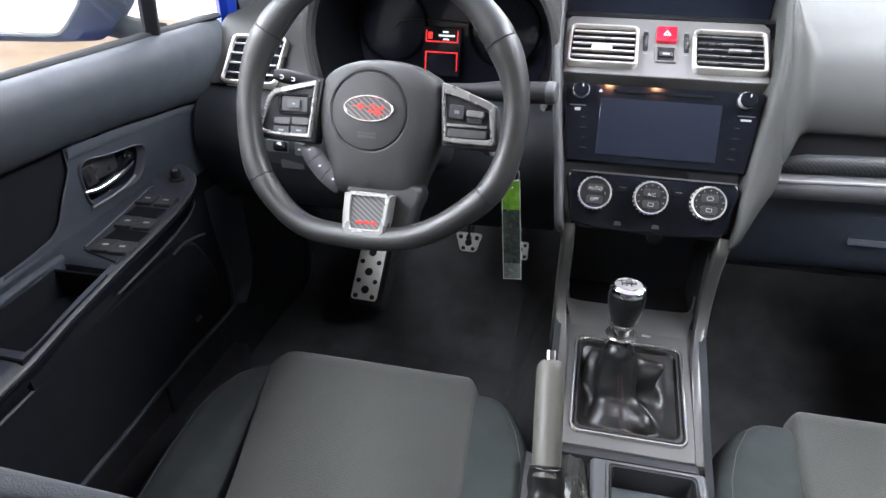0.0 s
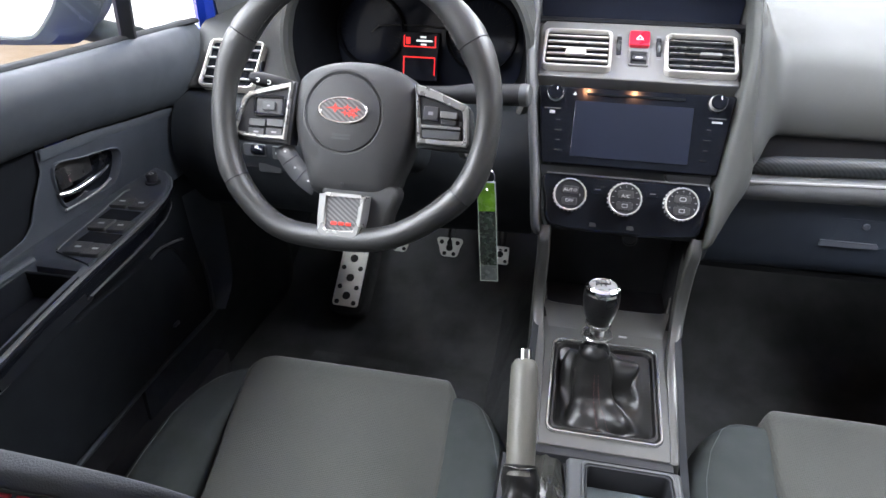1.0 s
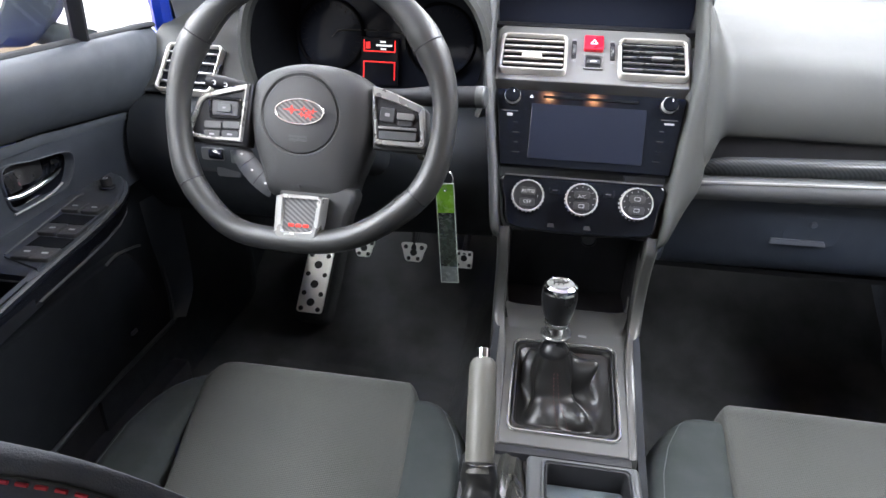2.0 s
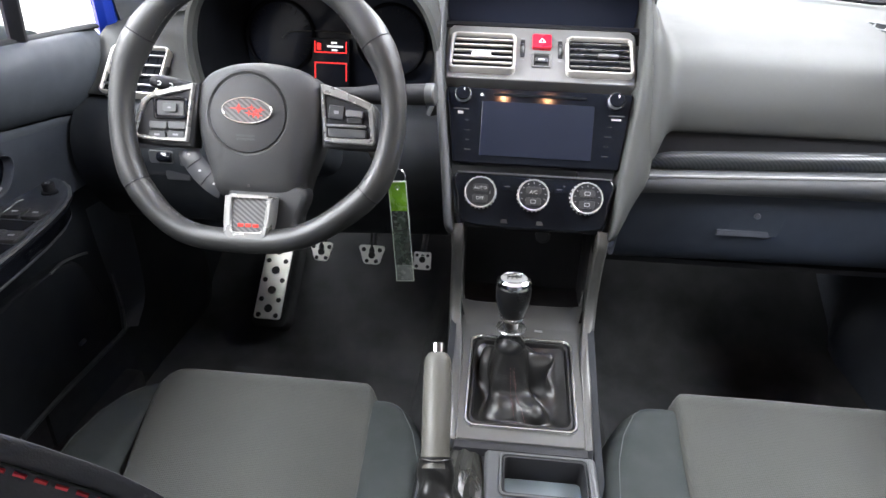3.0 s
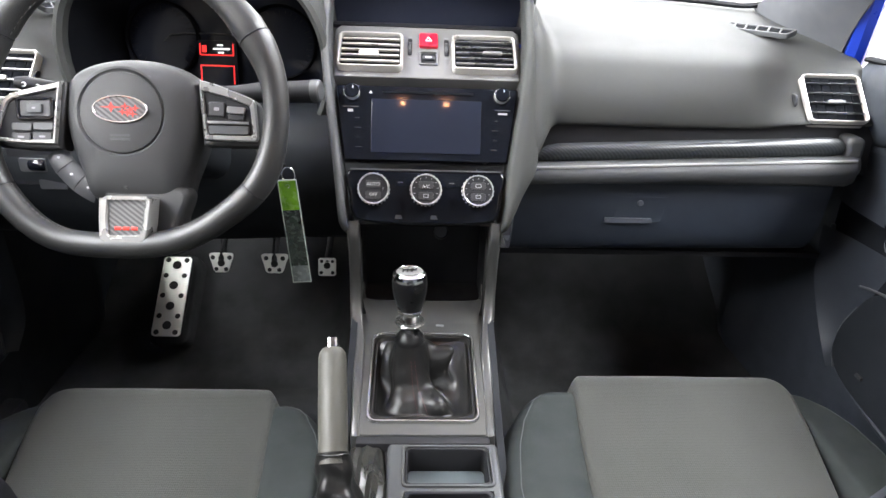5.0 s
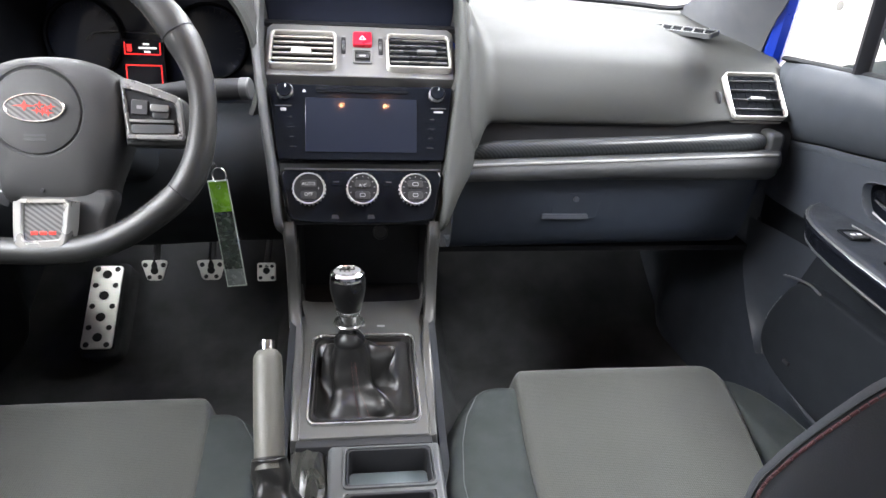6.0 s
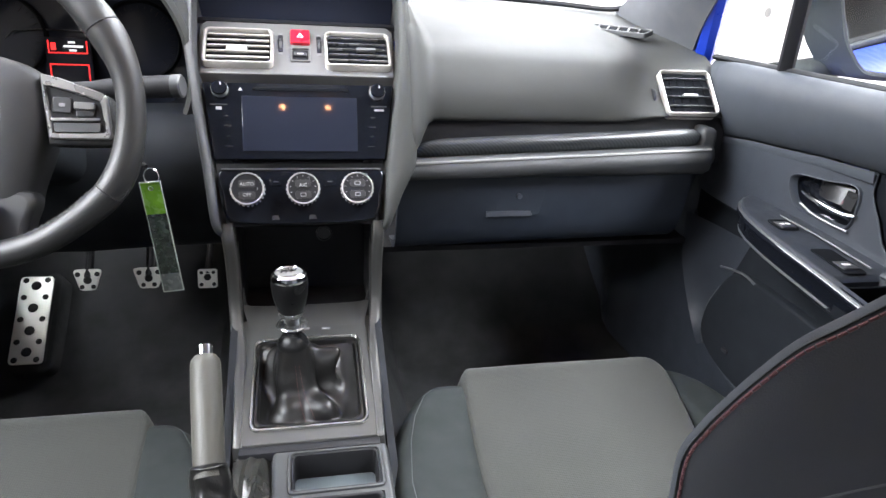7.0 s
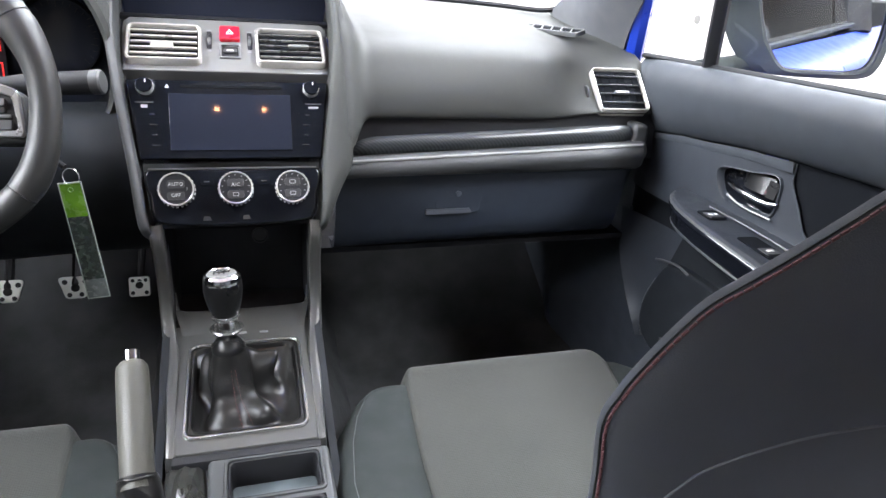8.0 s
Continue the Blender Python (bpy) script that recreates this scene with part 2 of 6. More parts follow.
def slab(bm, outline, z0, z1, m=Matrix.Identity(4), bevel=0.0015, seg=2, taper=0.0):
    """A plate with that outline between two heights of a frame, its upper rim rounded."""
    cx, cy = sum(p[0] for p in outline) / len(outline), sum(p[1] for p in outline) / len(outline)
    k = len(outline)
    rings = [(z0, 0.0)]
    if bevel:
        for i in range(seg + 1):
            a = radians(90 * i / seg)
            rings.append((z1 - bevel + bevel * math.sin(a), bevel * (1 - math.cos(a))))
    else:
        rings.append((z1, 0.0))
    vs = []
    for z, inset in rings:
        row = []
        for p in outline:
            d = Vector((p[0] - cx, p[1] - cy))
            q = d * (1 - (inset + taper * (z - z0)) / max(d.length, 1e-6))
            row.append(bm.verts.new(m @ Vector((cx + q.x, cy + q.y, z))))
        vs.append(row)
    for a, b in zip(vs, vs[1:]):
        for i in range(k):
            bm.faces.new((a[i], a[(i + 1) % k], b[(i + 1) % k], b[i]))
    bm.faces.new(list(reversed(vs[0]))).select = True
    bm.faces.new(vs[-1]).select = True
    return bm


def ring_plate(bm, outer, inner, z0, z1, m=Matrix.Identity(4), bevel=0.001):
    """A frame between two outlines of as many points."""
    k = len(outer)

    def row(pts, z, shift):
        cx, cy = sum(p[0] for p in pts) / k, sum(p[1] for p in pts) / k
        out = []
        for p in pts:
            d = Vector((p[0] - cx, p[1] - cy))
            q = d * (1 + shift / max(d.length, 1e-6))
            out.append(bm.verts.new(m @ Vector((cx + q.x, cy + q.y, z))))
        return out

    rows = [row(outer, z0, 0), row(outer, z1 - bevel, 0), row(outer, z1, -bevel), row(inner, z1, bevel), row(inner, z1 - bevel, 0), row(inner, z0, 0)]
    for a, b in zip(rows, rows[1:] + rows[:1]):
        for i in range(k):
            bm.faces.new((a[i], a[(i + 1) % k], b[(i + 1) % k], b[i]))
    return bm


def lathe(bm, profile, m=Matrix.Identity(4), n=32, cap=True):
    """Turns (radius, height) rows round a frame's z axis."""
    rows = []
    for r, z in profile:
        rows.append([bm.verts.new(m @ Vector((r * math.cos(2 * math.pi * i / n), r * math.sin(2 * math.pi * i / n), z))) for i in range(n)])
    for a, b in zip(rows, rows[1:]):
        for i in range(n):
            bm.faces.new((a[i], a[(i + 1) % n], b[(i + 1) % n], b[i]))
    if cap:
        bm.faces.new(list(reversed(rows[0])))
        bm.faces.new(rows[-1])
    return bm


def tube(bm, pts, radius, n=10, closed=False, flat=1.0, up=Vector((0, 0, 1))):
    """Sweeps a round or flattened section along points; radius may be a function of the share of the way."""
    P = [Vector(p) for p in pts]
    k = len(P)
    rows = []
    for i, p in enumerate(P):
        a, b = (P[(i - 1) % k], P[(i + 1) % k]) if closed else (P[max(i - 1, 0)], P[min(i + 1, k - 1)])
        d = (b - a).normalized()
        side = d.cross(up)
        side = side.normalized() if side.length > 1e-5 else Vector((1, 0, 0))
        u = side.cross(d)
        r = radius(i / (k - 1)) if callable(radius) else radius
        rows.append([bm.verts.new(p + side * r * math.cos(2 * math.pi * j / n) + u * r * flat * math.sin(2 * math.pi * j / n)) for j in range(n)])
    pairs = list(zip(rows, rows[1:])) + ([(rows[-1], rows[0])] if closed else [])
    for a, b in pairs:
        for j in range(n):
            bm.faces.new((a[j], a[(j + 1) % n], b[(j + 1) % n], b[j]))
    if not closed:
        bm.faces.new(list(reversed(rows[0])))
        bm.faces.new(rows[-1])
    return bm


def sheet(bm, f, nu, nv, thick=0.0):
    """The surface f(u, v), u and v from 0 to 1, thickened to its inner side."""
    rows = [[bm.verts.new(f(i / nu, j / nv)) for j in range(nv + 1)] for i in range(nu + 1)]
    for i in range(nu):
        for j in range(nv):
            bm.faces.new((rows[i][j], rows[i + 1][j], rows[i + 1][j + 1], rows[i][j + 1]))
    if thick:
        bmesh.ops.recalc_face_normals(bm, faces=bm.faces)
        bmesh.ops.solidify(bm, geom=bm.faces[:], thickness=thick)
    return bm


def solid_rings(bm, rings):
    """Closes a body through a row of rings of as many points each."""
    vs = [[bm.verts.new(p) for p in ring] for ring in rings]
    k = len(vs[0])
    for a, b in zip(vs, vs[1:]):
        for i in range(k):
            bm.faces.new((a[i], a[(i + 1) % k], b[(i + 1) % k], b[i]))
    bm.faces.new(list(reversed(vs[0])))
    bm.faces.new(vs[-1])
    return bm


def stitches(bm, pts, length, gap, r, lift=Vector((0, 0, 0))):
    """Short thread stitches along a line."""
    P = [Vector(p) for p in pts]
    run, marks, total = 0.0, [], 0.0
    d = [(b - a).length for a, b in zip(P, P[1:])]
    total = sum(d)

    def at(s):
        for a, b, w in zip(P, P[1:], d):
            if s <= w:
                return a.lerp(b, s / max(w, 1e-9))
            s -= w
        return P[-1]

    while run + length < total:
        tube(bm, [at(run) + lift, at(run + length * 0.5) + lift * 1.3, at(run + length) + lift], r, 6)
        run += length + gap
    return bm


def step(a, b, x):
    t = min(1, max(0, (x - a) / (b - a)))
    return t * t * (3 - 2 * t)


def lerp_profile(rows, x):
    """Blends profiles given at rising x, each a row of (y, z)."""
    if x <= rows[0][0]:
        return rows[0][1]
    for (x0, p0), (x1, p1) in zip(rows, rows[1:]):
        if x <= x1:
            t = step(x0, x1, x)
            return [(a[0] + (b[0] - a[0]) * t, a[1] + (b[1] - a[1]) * t) for a, b in zip(p0, p1)]
    return rows[-1][1]


def along(pts, s):
    """The point at share s of an open smooth curve of 2D points."""
    return pts[min(len(pts) - 1, round(s * (len(pts) - 1)))]


def letters(text, size, m, mat, parent, depth=0.0003):
    """Raised print in the built-in font, centred on a frame."""
    cu = bpy.data.curves.new("print", "FONT")
    cu.body, cu.size, cu.align_x, cu.align_y, cu.extrude, cu.resolution_u = text, size, "CENTER", "CENTER", depth, 2
    tmp = new("print", cu)
    me = bpy.data.meshes.new_from_object(tmp)
    bpy.data.objects.remove(tmp)
    me.transform(m)
    me.materials.append(mat)
    ob = new("lettering", me)
    ob.parent = parent
    return ob


# ---------- showroom ----------
GROUND_Z = -0.36


def room():
    bm = bmesh.new()
    box(bm, (0, 0, GROUND_Z - 0.1), (26, 26, 0.2), 0)
    tagged(link("floor", bm, M_GROUND, smooth=False), "tan polished showroom floor under the car", "floor", kind="structure")
    for name, c, s in (("wall_north", (0, 7.1, 1.3), (12.2, 0.2, 3.4)), ("wall_south", (0, -9.1, 1.3), (18.4, 0.2, 3.4)),
                       ("wall_west", (-6.9, 0, 1.3), (0.2, 18.0, 3.4)), ("wall_east", (5.1, 0, 1.3), (0.2, 18.0, 3.4))):
        bm = bmesh.new()
        box(bm, c, s, 0)
        tagged(link(name, bm, M_WALL, smooth=False), "plain white painted showroom wall", "wall", kind="structure")
    bm = bmesh.new()
    box(bm, (0, 0, 3.05), (18.4, 18.4, 0.1), 0)
    tagged(link("ceiling", bm, M_CEIL, smooth=False), "plain white showroom ceiling", "ceiling", kind="structure")

    fx = thing("wall_fixture", "small pale grey round fixture on the white wall", "wall fixture")
    bm = bmesh.new()
    lathe(bm, [(0.05, 0.0), (0.05, 0.010), (0.042, 0.016), (0.02, 0.018)], pose(4.998, 6.55, 0.71, 0, -90, 0), 24)
    part("cover", bm, M_HEAD, fx)


room()


# ---------- car shell ----------
def belt(y):
    return 0.800 - 0.014 * (y - 0.6)


def shell():
    car = thing("car_body", "bright blue painted car body round the cabin", "car")
    for s in (-1, 1):
        # outer door skins below the glass
        bm = bmesh.new()
        sheet(bm, lambda u, v: Vector((s * (0.825 + 0.070 * math.sin(math.pi * 0.86 * v)), 2.62 - 3.75 * u, -0.14 + v * 0.890 - 0.02 * (u - 0.5))), 24, 12, 0.02)
        part("body_side", bm, M_BLUE, car)
        bm = bmesh.new()
        sheet(bm, lambda u, v: Vector((s * (0.862 - 0.104 * v), 1.10 - 2.20 * u, 0.746 + 0.045 * v ** 0.6 - 0.012 * (u - 0.3))), 20, 8, 0.004)
        part("door_shoulder", bm, M_BLUE, car)
        # windscreen pillar: painted outside, trimmed inside
        bm = bmesh.new()
        low, high = Vector((s * 0.755, 1.30, 0.80)), Vector((s * 0.575, 0.52, 1.185))
        tube(bm, [low.lerp(high, k / 8) for k in range(9)], 0.034, 10, flat=0.7)
        part("windscreen_pillar", bm, M_BLUE, car)
        bm = bmesh.new()
        tube(bm, [Vector((s * (0.742 - 0.0195 * k), 1.138 - 0.033 * k, 0.785 + 0.05 * k)) for k in range(6)], 0.019, 8)
        part("quarter_frame", bm, M_BLUE, car)
        # roof rail and centre post
        bm = bmesh.new()
        tube(bm, [Vector((s * 0.585, 0.54 - 0.18 * k, 1.185 + 0.01 * math.sin(k / 8 * math.pi))) for k in range(9)], 0.04, 8)
        part("roof_rail", bm, M_BLUE, car)
        bm = bmesh.new()
        tube(bm, [Vector((s * (0.745 - 0.035 * k), -0.12 - 0.02 * k, 0.78 + 0.1 * k)) for k in range(5)], 0.06, 8, flat=0.6)
        part("centre_post", bm, M_BLACK, car)
    bm = bmesh.new()
    sheet(bm, lambda u, v: Vector(((v - 0.5) * 1.24, 0.58 - 1.75 * u, 1.235 + 0.03 * math.sin(math.pi * v) - 0.05 * u * u)), 12, 10, 0.012)
    part("roof_skin", bm, M_BLUE, car)
    bm = bmesh.new()
    sheet(bm, lambda u, v: Vector(((v - 0.5) * 1.5, 1.66 + 1.0 * u, 0.83 + 0.03 * math.sin(math.pi * v) - 0.16 * u * u)), 12, 12, 0.012)
    part("bonnet", bm, M_BLUE, car)
    for y, name in ((2.63, "nose_panel"), (-1.13, "tail_panel")):
        bm = bmesh.new()
        box(bm, (0, y, 0.26), (1.66, 0.04, 0.82), 0.015)
        part(name, bm, M_BLUE, car)
    bm = bmesh.new()
    sheet(bm, lambda u, v: Vector(((v - 0.5) * 1.62, -0.86 - 0.27 * u, 0.80 - 0.10 * u)), 4, 8, 0.012)
    part("boot_lid", bm, M_BLUE, car)
    # inside lining
    bm = bmesh.new()
    sheet(bm, lambda u, v: Vector(((v - 0.5) * 1.20, 0.56 - 1.70 * u, 1.195 + 0.02 * math.sin(math.pi * v) - 0.04 * u * u)), 12, 10, 0.01)
    tagged(link("ceiling_lining", bm, M_HEAD), "pale grey woven headliner under the roof", "headliner", kind="structure")
    bm = bmesh.new()
    box(bm, (0, -0.86, 0.44), (1.44, 0.12, 0.80), 0.03)
    tagged(link("wall_rear", bm, M_BLACK), "dark rear bulkhead closing the cabin", "bulkhead", kind="structure")
    # overhead console with two map lamps
    oc = thing("map_lamp", "grey overhead console with two lit map lamps", "map lamp")
    bm = bmesh.new()
    slab(bm, [(x, -y) for x, y in rounded(0.22, 0.15, 0.03)], 0.0, 0.022, Matrix.Translation((0.004, 0.475, 1.184)) @ pose(0, 0, 0, 180), 0.008, 3)
    part("housing", bm, M_HEAD, oc)
    for lx in (-0.047, 0.061):
        bm = bmesh.new()
        slab(bm, rounded(0.030, 0.030, 0.008), 0.0, 0.003, Matrix.Translation((lx, 0.49, 1.1622)) @ pose(0, 0, 0, 180), 0.001)
        part("lens", bm, M_LENS, oc, "lit warm lamp lens")
    # glass
    bm = bmesh.new()

    def screen(u, v):
        w = 0.70 - 0.15 * u
        x = (v - 0.5) * 2 * w
        return Vector((x, 1.62 - 1.05 * u - 0.30 * (v - 0.5) ** 2 * 4 * (1 - u) * 0.8, 0.862 + 0.335 * u ** 0.95))

    sheet(bm, screen, 10, 12)
    ws = tagged(link("window_1", bm, M_GLASS), "clear raked windscreen above the dashboard", "windscreen", kind="structure")
    ws.visible_shadow = False
    # rear screen and side glass
    bm = bmesh.new()
    sheet(bm, lambda u, v: Vector(((v - 0.5) * 1.2, -0.88 - 0.28 * u, 0.86 + 0.30 * u)), 4, 4)
    link("window_2", bm, M_GLASS).visible_shadow = False
    tagged(bpy.data.objects["window_2"], "plain clear rear screen", "window", kind="structure")
    for k, s in ((3, -1), (4, 1)):
        for j, (y0, y1) in enumerate(((0.868, 1.075), (-0.10, 0.862))):
            bm = bmesh.new()
            sheet(bm, lambda u, v: Vector((s * (0.752 - 0.155 * v), y0 + (y1 - y0) * u - (0.45 * v * u if j == 0 else 0.0), belt(y0 + (y1 - y0) * u) - 0.01 + 0.38 * v)), 4, 4)
            ob = link("window_%d" % (k + 2 * j), bm, M_GLASS)
            ob.visible_shadow = False
            tagged(ob, ("small fixed quarter window ahead of the door", "raised clear door window")[j], "window", kind="structure")
    # pillar trims inside
    for s in (-1, 1):
        bm = bmesh.new()

        def trim(u, v):
            front = Vector((s * (0.700 - 0.14 * u), 1.42 - 0.90 * u, 0.850 + 0.325 * u))
            back = Vector((s * (0.733 - 0.15 * u), 1.150 - 0.25 * u - 0.37 * u * u, 0.780 + 0.39 * u))
            p = front.lerp(back, v)
            p.x -= s * 0.018 * math.sin(math.pi * v)
            return p

        sheet(bm, trim, 14, 8, 0.012)
        tagged(link("trim", bm, M_PILLAR), "grey cloth-covered windscreen pillar trim", "pillar trim", kind="structure")
        bm = bmesh.new()
        tube(bm, smooth_line([Vector((s * x, y, z)) for x, y, z in ((0.30, 1.56, 0.862), (0.45, 1.50, 0.861), (0.58, 1.45, 0.857), (0.66, 1.41, 0.853), (0.70, 1.395, 0.862), (0.704, 1.37, 0.885), (0.68, 1.28, 0.92))], 4), 0.006, 6)
        tagged(link("trim", bm, M_BLACK), "black rubber windscreen edge seal", "seal", kind="structure")


shell()


def floor_pan():
    bm = bmesh.new()
    prof = [(Vector(p)) for p in smooth_line([(-0.9, 0.06), (0.3, 0.06), (0.9, 0.055), (1.18, 0.055), (1.31, 0.11), (1.48, 0.28), (1.62, 0.48), (1.68, 0.72)], 6)]

    def f(u, v):
        p = along(prof, v)
        x = (u - 0.5) * 1.54
        rise = 0.20 * (1 - step(0.09, 0.19, abs(x)))
        return Vector((x, p.x, p.y + rise * (1 - step(1.2, 1.5, p.x)) + 0.006 * noise.noise(Vector((x * 5, p.x * 5, 0)))))

    sheet(bm, f, 60, 42, 0.02)
    tagged(link("ground", bm, M_CARPET), "dark grey carpet over the footwells", "carpet", kind="structure")
    for s in (-1, 1):
        bm = bmesh.new()
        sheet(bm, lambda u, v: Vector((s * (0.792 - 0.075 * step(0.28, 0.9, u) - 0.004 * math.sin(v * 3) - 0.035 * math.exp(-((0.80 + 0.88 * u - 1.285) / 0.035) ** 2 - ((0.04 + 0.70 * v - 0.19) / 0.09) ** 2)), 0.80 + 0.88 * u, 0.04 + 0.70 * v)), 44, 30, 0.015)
        # driver side gets the darker colour to stand in for its deeper shade
        tagged(link("wall_kick", bm, M_DOOR if s > 0 else M_LOWSHADE), "plastic kick panel beside the footwell, driver side toned down for shade", "kick panel", kind="structure")
        bm = bmesh.new()
        box(bm, (s * 0.775, 0.05, 0.09), (0.07, 1.95, 0.10), 0.015)
        tagged(link("trim", bm, M_BLACK), "dark plastic door sill", "sill", kind="structure")
    # matt rubber-backed floor mats
    for s, name in ((-1, "driver"), (1, "passenger")):
        bm = bmesh.new()
        sheet(bm, lambda u, v: Vector((s * (0.20 + 0.40 * u), 0.72 + 0.42 * v + 0.0, 0.073 + 0.004 * noise.noise(Vector((u * 4, v * 4, s))))), 14, 14, 0.008)
        tagged(link("floor_mat", bm, M_CARPET), "dark grey carpet floor mat in the %s footwell" % name, "floor mat")


floor_pan()


# ---------- dashboard ----------
dash = thing("dashboard", "dark grey grained plastic dashboard with silver vents", "dashboard")

EDGE = [(0.990, 0.640), (0.956, 0.652), (0.952, 0.68), (0.985, 0.745), (1.010, 0.79), (1.032, 0.825), (1.07, 0.853), (1.12, 0.866), (1.25, 0.868), (1.45, 0.865), (1.68, 0.858)]
MID = [(1.05, 0.690), (1.012, 0.690), (1.0, 0.699), (1.006, 0.735), (1.028, 0.773), (1.052, 0.793), (1.10, 0.808), (1.17, 0.823), (1.30, 0.838), (1.45, 0.848), (1.68, 0.855)]
END = [(1.05, 0.700), (1.010, 0.701), (1.002, 0.707), (1.030, 0.731), (1.062, 0.763), (1.085, 0.781), (1.12, 0.796), (1.18, 0.812), (1.30, 0.830), (1.45, 0.846), (1.68, 0.853)]


def pad(x0, x1, rows, s, nu):
    bm = bmesh.new()

    def f(u, v):
        x = x0 + (x1 - x0) * u
        line = smooth_line([(p[0], p[1]) for p in lerp_profile(rows, x)], 6)
        p = along(line, v)
        return Vector((s * x, p.x, p.y))

    sheet(bm, f, nu, 60, 0.012)
    return bm


part("passenger_pad", pad(0.150, 0.728, [(0.150, EDGE), (0.166, EDGE), (0.203, MID), (0.50, MID), (0.615, END)], 1, 64), M_DASH, dash, "soft-grained dark grey upper pad")
part("driver_pad", pad(0.522, 0.728, [(0.50, END), (0.73, END)], -1, 18), M_DASH, dash, "grained dark grey pad round the outer vent")


def vent(m, w, h, parent, slats, tab, tabmat, skew=0.0, slat_mat=None, bright=True, edge=0.0085):
    """An air vent: raised frame, dark throat, turned slats and a slider."""
    bm = bmesh.new()
    outer = [(x + skew * y, y) for x, y in rounded(w, h, 0.009)]
    inner = [(x + skew * y, y) for x, y in rounded(w - edge, h - edge, 0.006)]
    ring_plate(bm, outer, inner, -0.012, 0.0080, m, 0.0018)
    fr = part("air_vent", bm, M_VENTFRAME, parent, "air vent with a bright silver frame")
    bm = bmesh.new()
    slab(bm, [(x * 0.97 + skew * y, y * 0.97) for x, y in rounded(w - 0.007, h - 0.007, 0.005)], -0.010, 0.0012, m, 0)
    part("throat", bm, M_SHADEBLACK, fr)
    for i in range(slats):
        y = (i + 0.5) / slats * (h - 0.016) - (h - 0.016) / 2
        bm = bmesh.new()
        box(bm, (skew * y, 0, 0), (w - 0.012, 0.0010 if not bright else 0.0029, 0.004), 0.0004, m @ Matrix.Translation((0, y, 0.0046)))
        part("slat", bm, slat_mat or M_BUTTON, fr)
    for i in range(5):
        bm = bmesh.new()
        box(bm, ((i + 0.5) / 5 * (w - 0.02) - (w - 0.02) / 2, 0, 0.0018), (0.0012, h - 0.016, 0.0012), 0, m)
        part("vane", bm, M_SHADEBLACK, fr)
    bm = bmesh.new()
    box(bm, (tab[0], tab[1], 0.0065), (tab[2], tab[3], 0.007), 0.0025, m)
    part("slider", bm, tabmat, fr)
    return fr


# middle vents and the switches between them
VM = plane_frame(0, 1.048, 0.7885, 55)
bm = bmesh.new()
slab(bm, [(-0.141, -0.055), (0.141, -0.055), (0.146, 0.0), (0.1455, 0.046), (0.138, 0.055), (-0.138, 0.055), (-0.1455, 0.046), (-0.146, 0.0)], -0.03, 0.0, VM, 0.004, 3)
vent_panel = part("vent_panel", bm, M_SILVER, dash, "satin silver panel round the middle vents")
vent(VM @ Matrix.Translation((-0.0875, -0.008, 0.004)), 0.100, 0.074, vent_panel, 5, (-0.002, -0.010, 0.030, 0.011), M_VENTFRAME, slat_mat=M_VENTFRAME)
vent(VM @ Matrix.Translation((0.0875, -0.008, 0.004)), 0.100, 0.074, vent_panel, 5, (0.012, -0.002, 0.030, 0.006), M_SILVER, bright=False, slat_mat=M_SPOKE)
bm = bmesh.new()
slab(bm, rounded(0.029, 0.029, 0.003), 0, 0.006, VM @ Matrix.Translation((0.0015, 0.022, 0)), 0.0015)
hz = part("hazard_button", bm, M_RED, vent_panel, "red hazard warning button")
bm = bmesh.new()
for a in range(3):
    p, q = [(0.0055 * math.sin(2 * math.pi * k / 3), 0.0055 * math.cos(2 * math.pi * k / 3) - 0.001) for k in (a, a + 1)]
    tube(bm, [VM @ Vector((0.0015 + p[0], 0.022 + p[1], 0.0064)), VM @ Vector((0.0015 + q[0], 0.022 + q[1], 0.0064))], 0.0008, 6)
part("triangle", bm, M_MARK, hz)
bm = bmesh.new()
ring_plate(bm, rounded(0.030, 0.030, 0.003), rounded(0.024, 0.024, 0.002), -0.002, 0.003, VM @ Matrix.Translation((0.0015, -0.014, 0)), 0.0008)
cs = part("switch_frame", bm, M_SILVER, vent_panel)
bm = bmesh.new()
slab(bm, rounded(0.023, 0.023, 0.002), -0.004, 0.0005, VM @ Matrix.Translation((0.0015, -0.014, 0)), 0.001)
part("switch_well", bm, M_BLACK, cs)
bm = bmesh.new()
slab(bm, rounded(0.019, 0.008, 0.002), 0, 0.004, VM @ Matrix.Translation((0.0015, -0.015, 0)), 0.001)
rk = part("rocker", bm, M_BUTTON, cs)
bm = bmesh.new()
slab(bm, rounded(0.010, 0.003, 0.001, 2), 0.004, 0.0046, VM @ Matrix.Translation((0.0015, -0.015, 0)), 0)
part("mark", bm, M_PRINT, vent_panel)
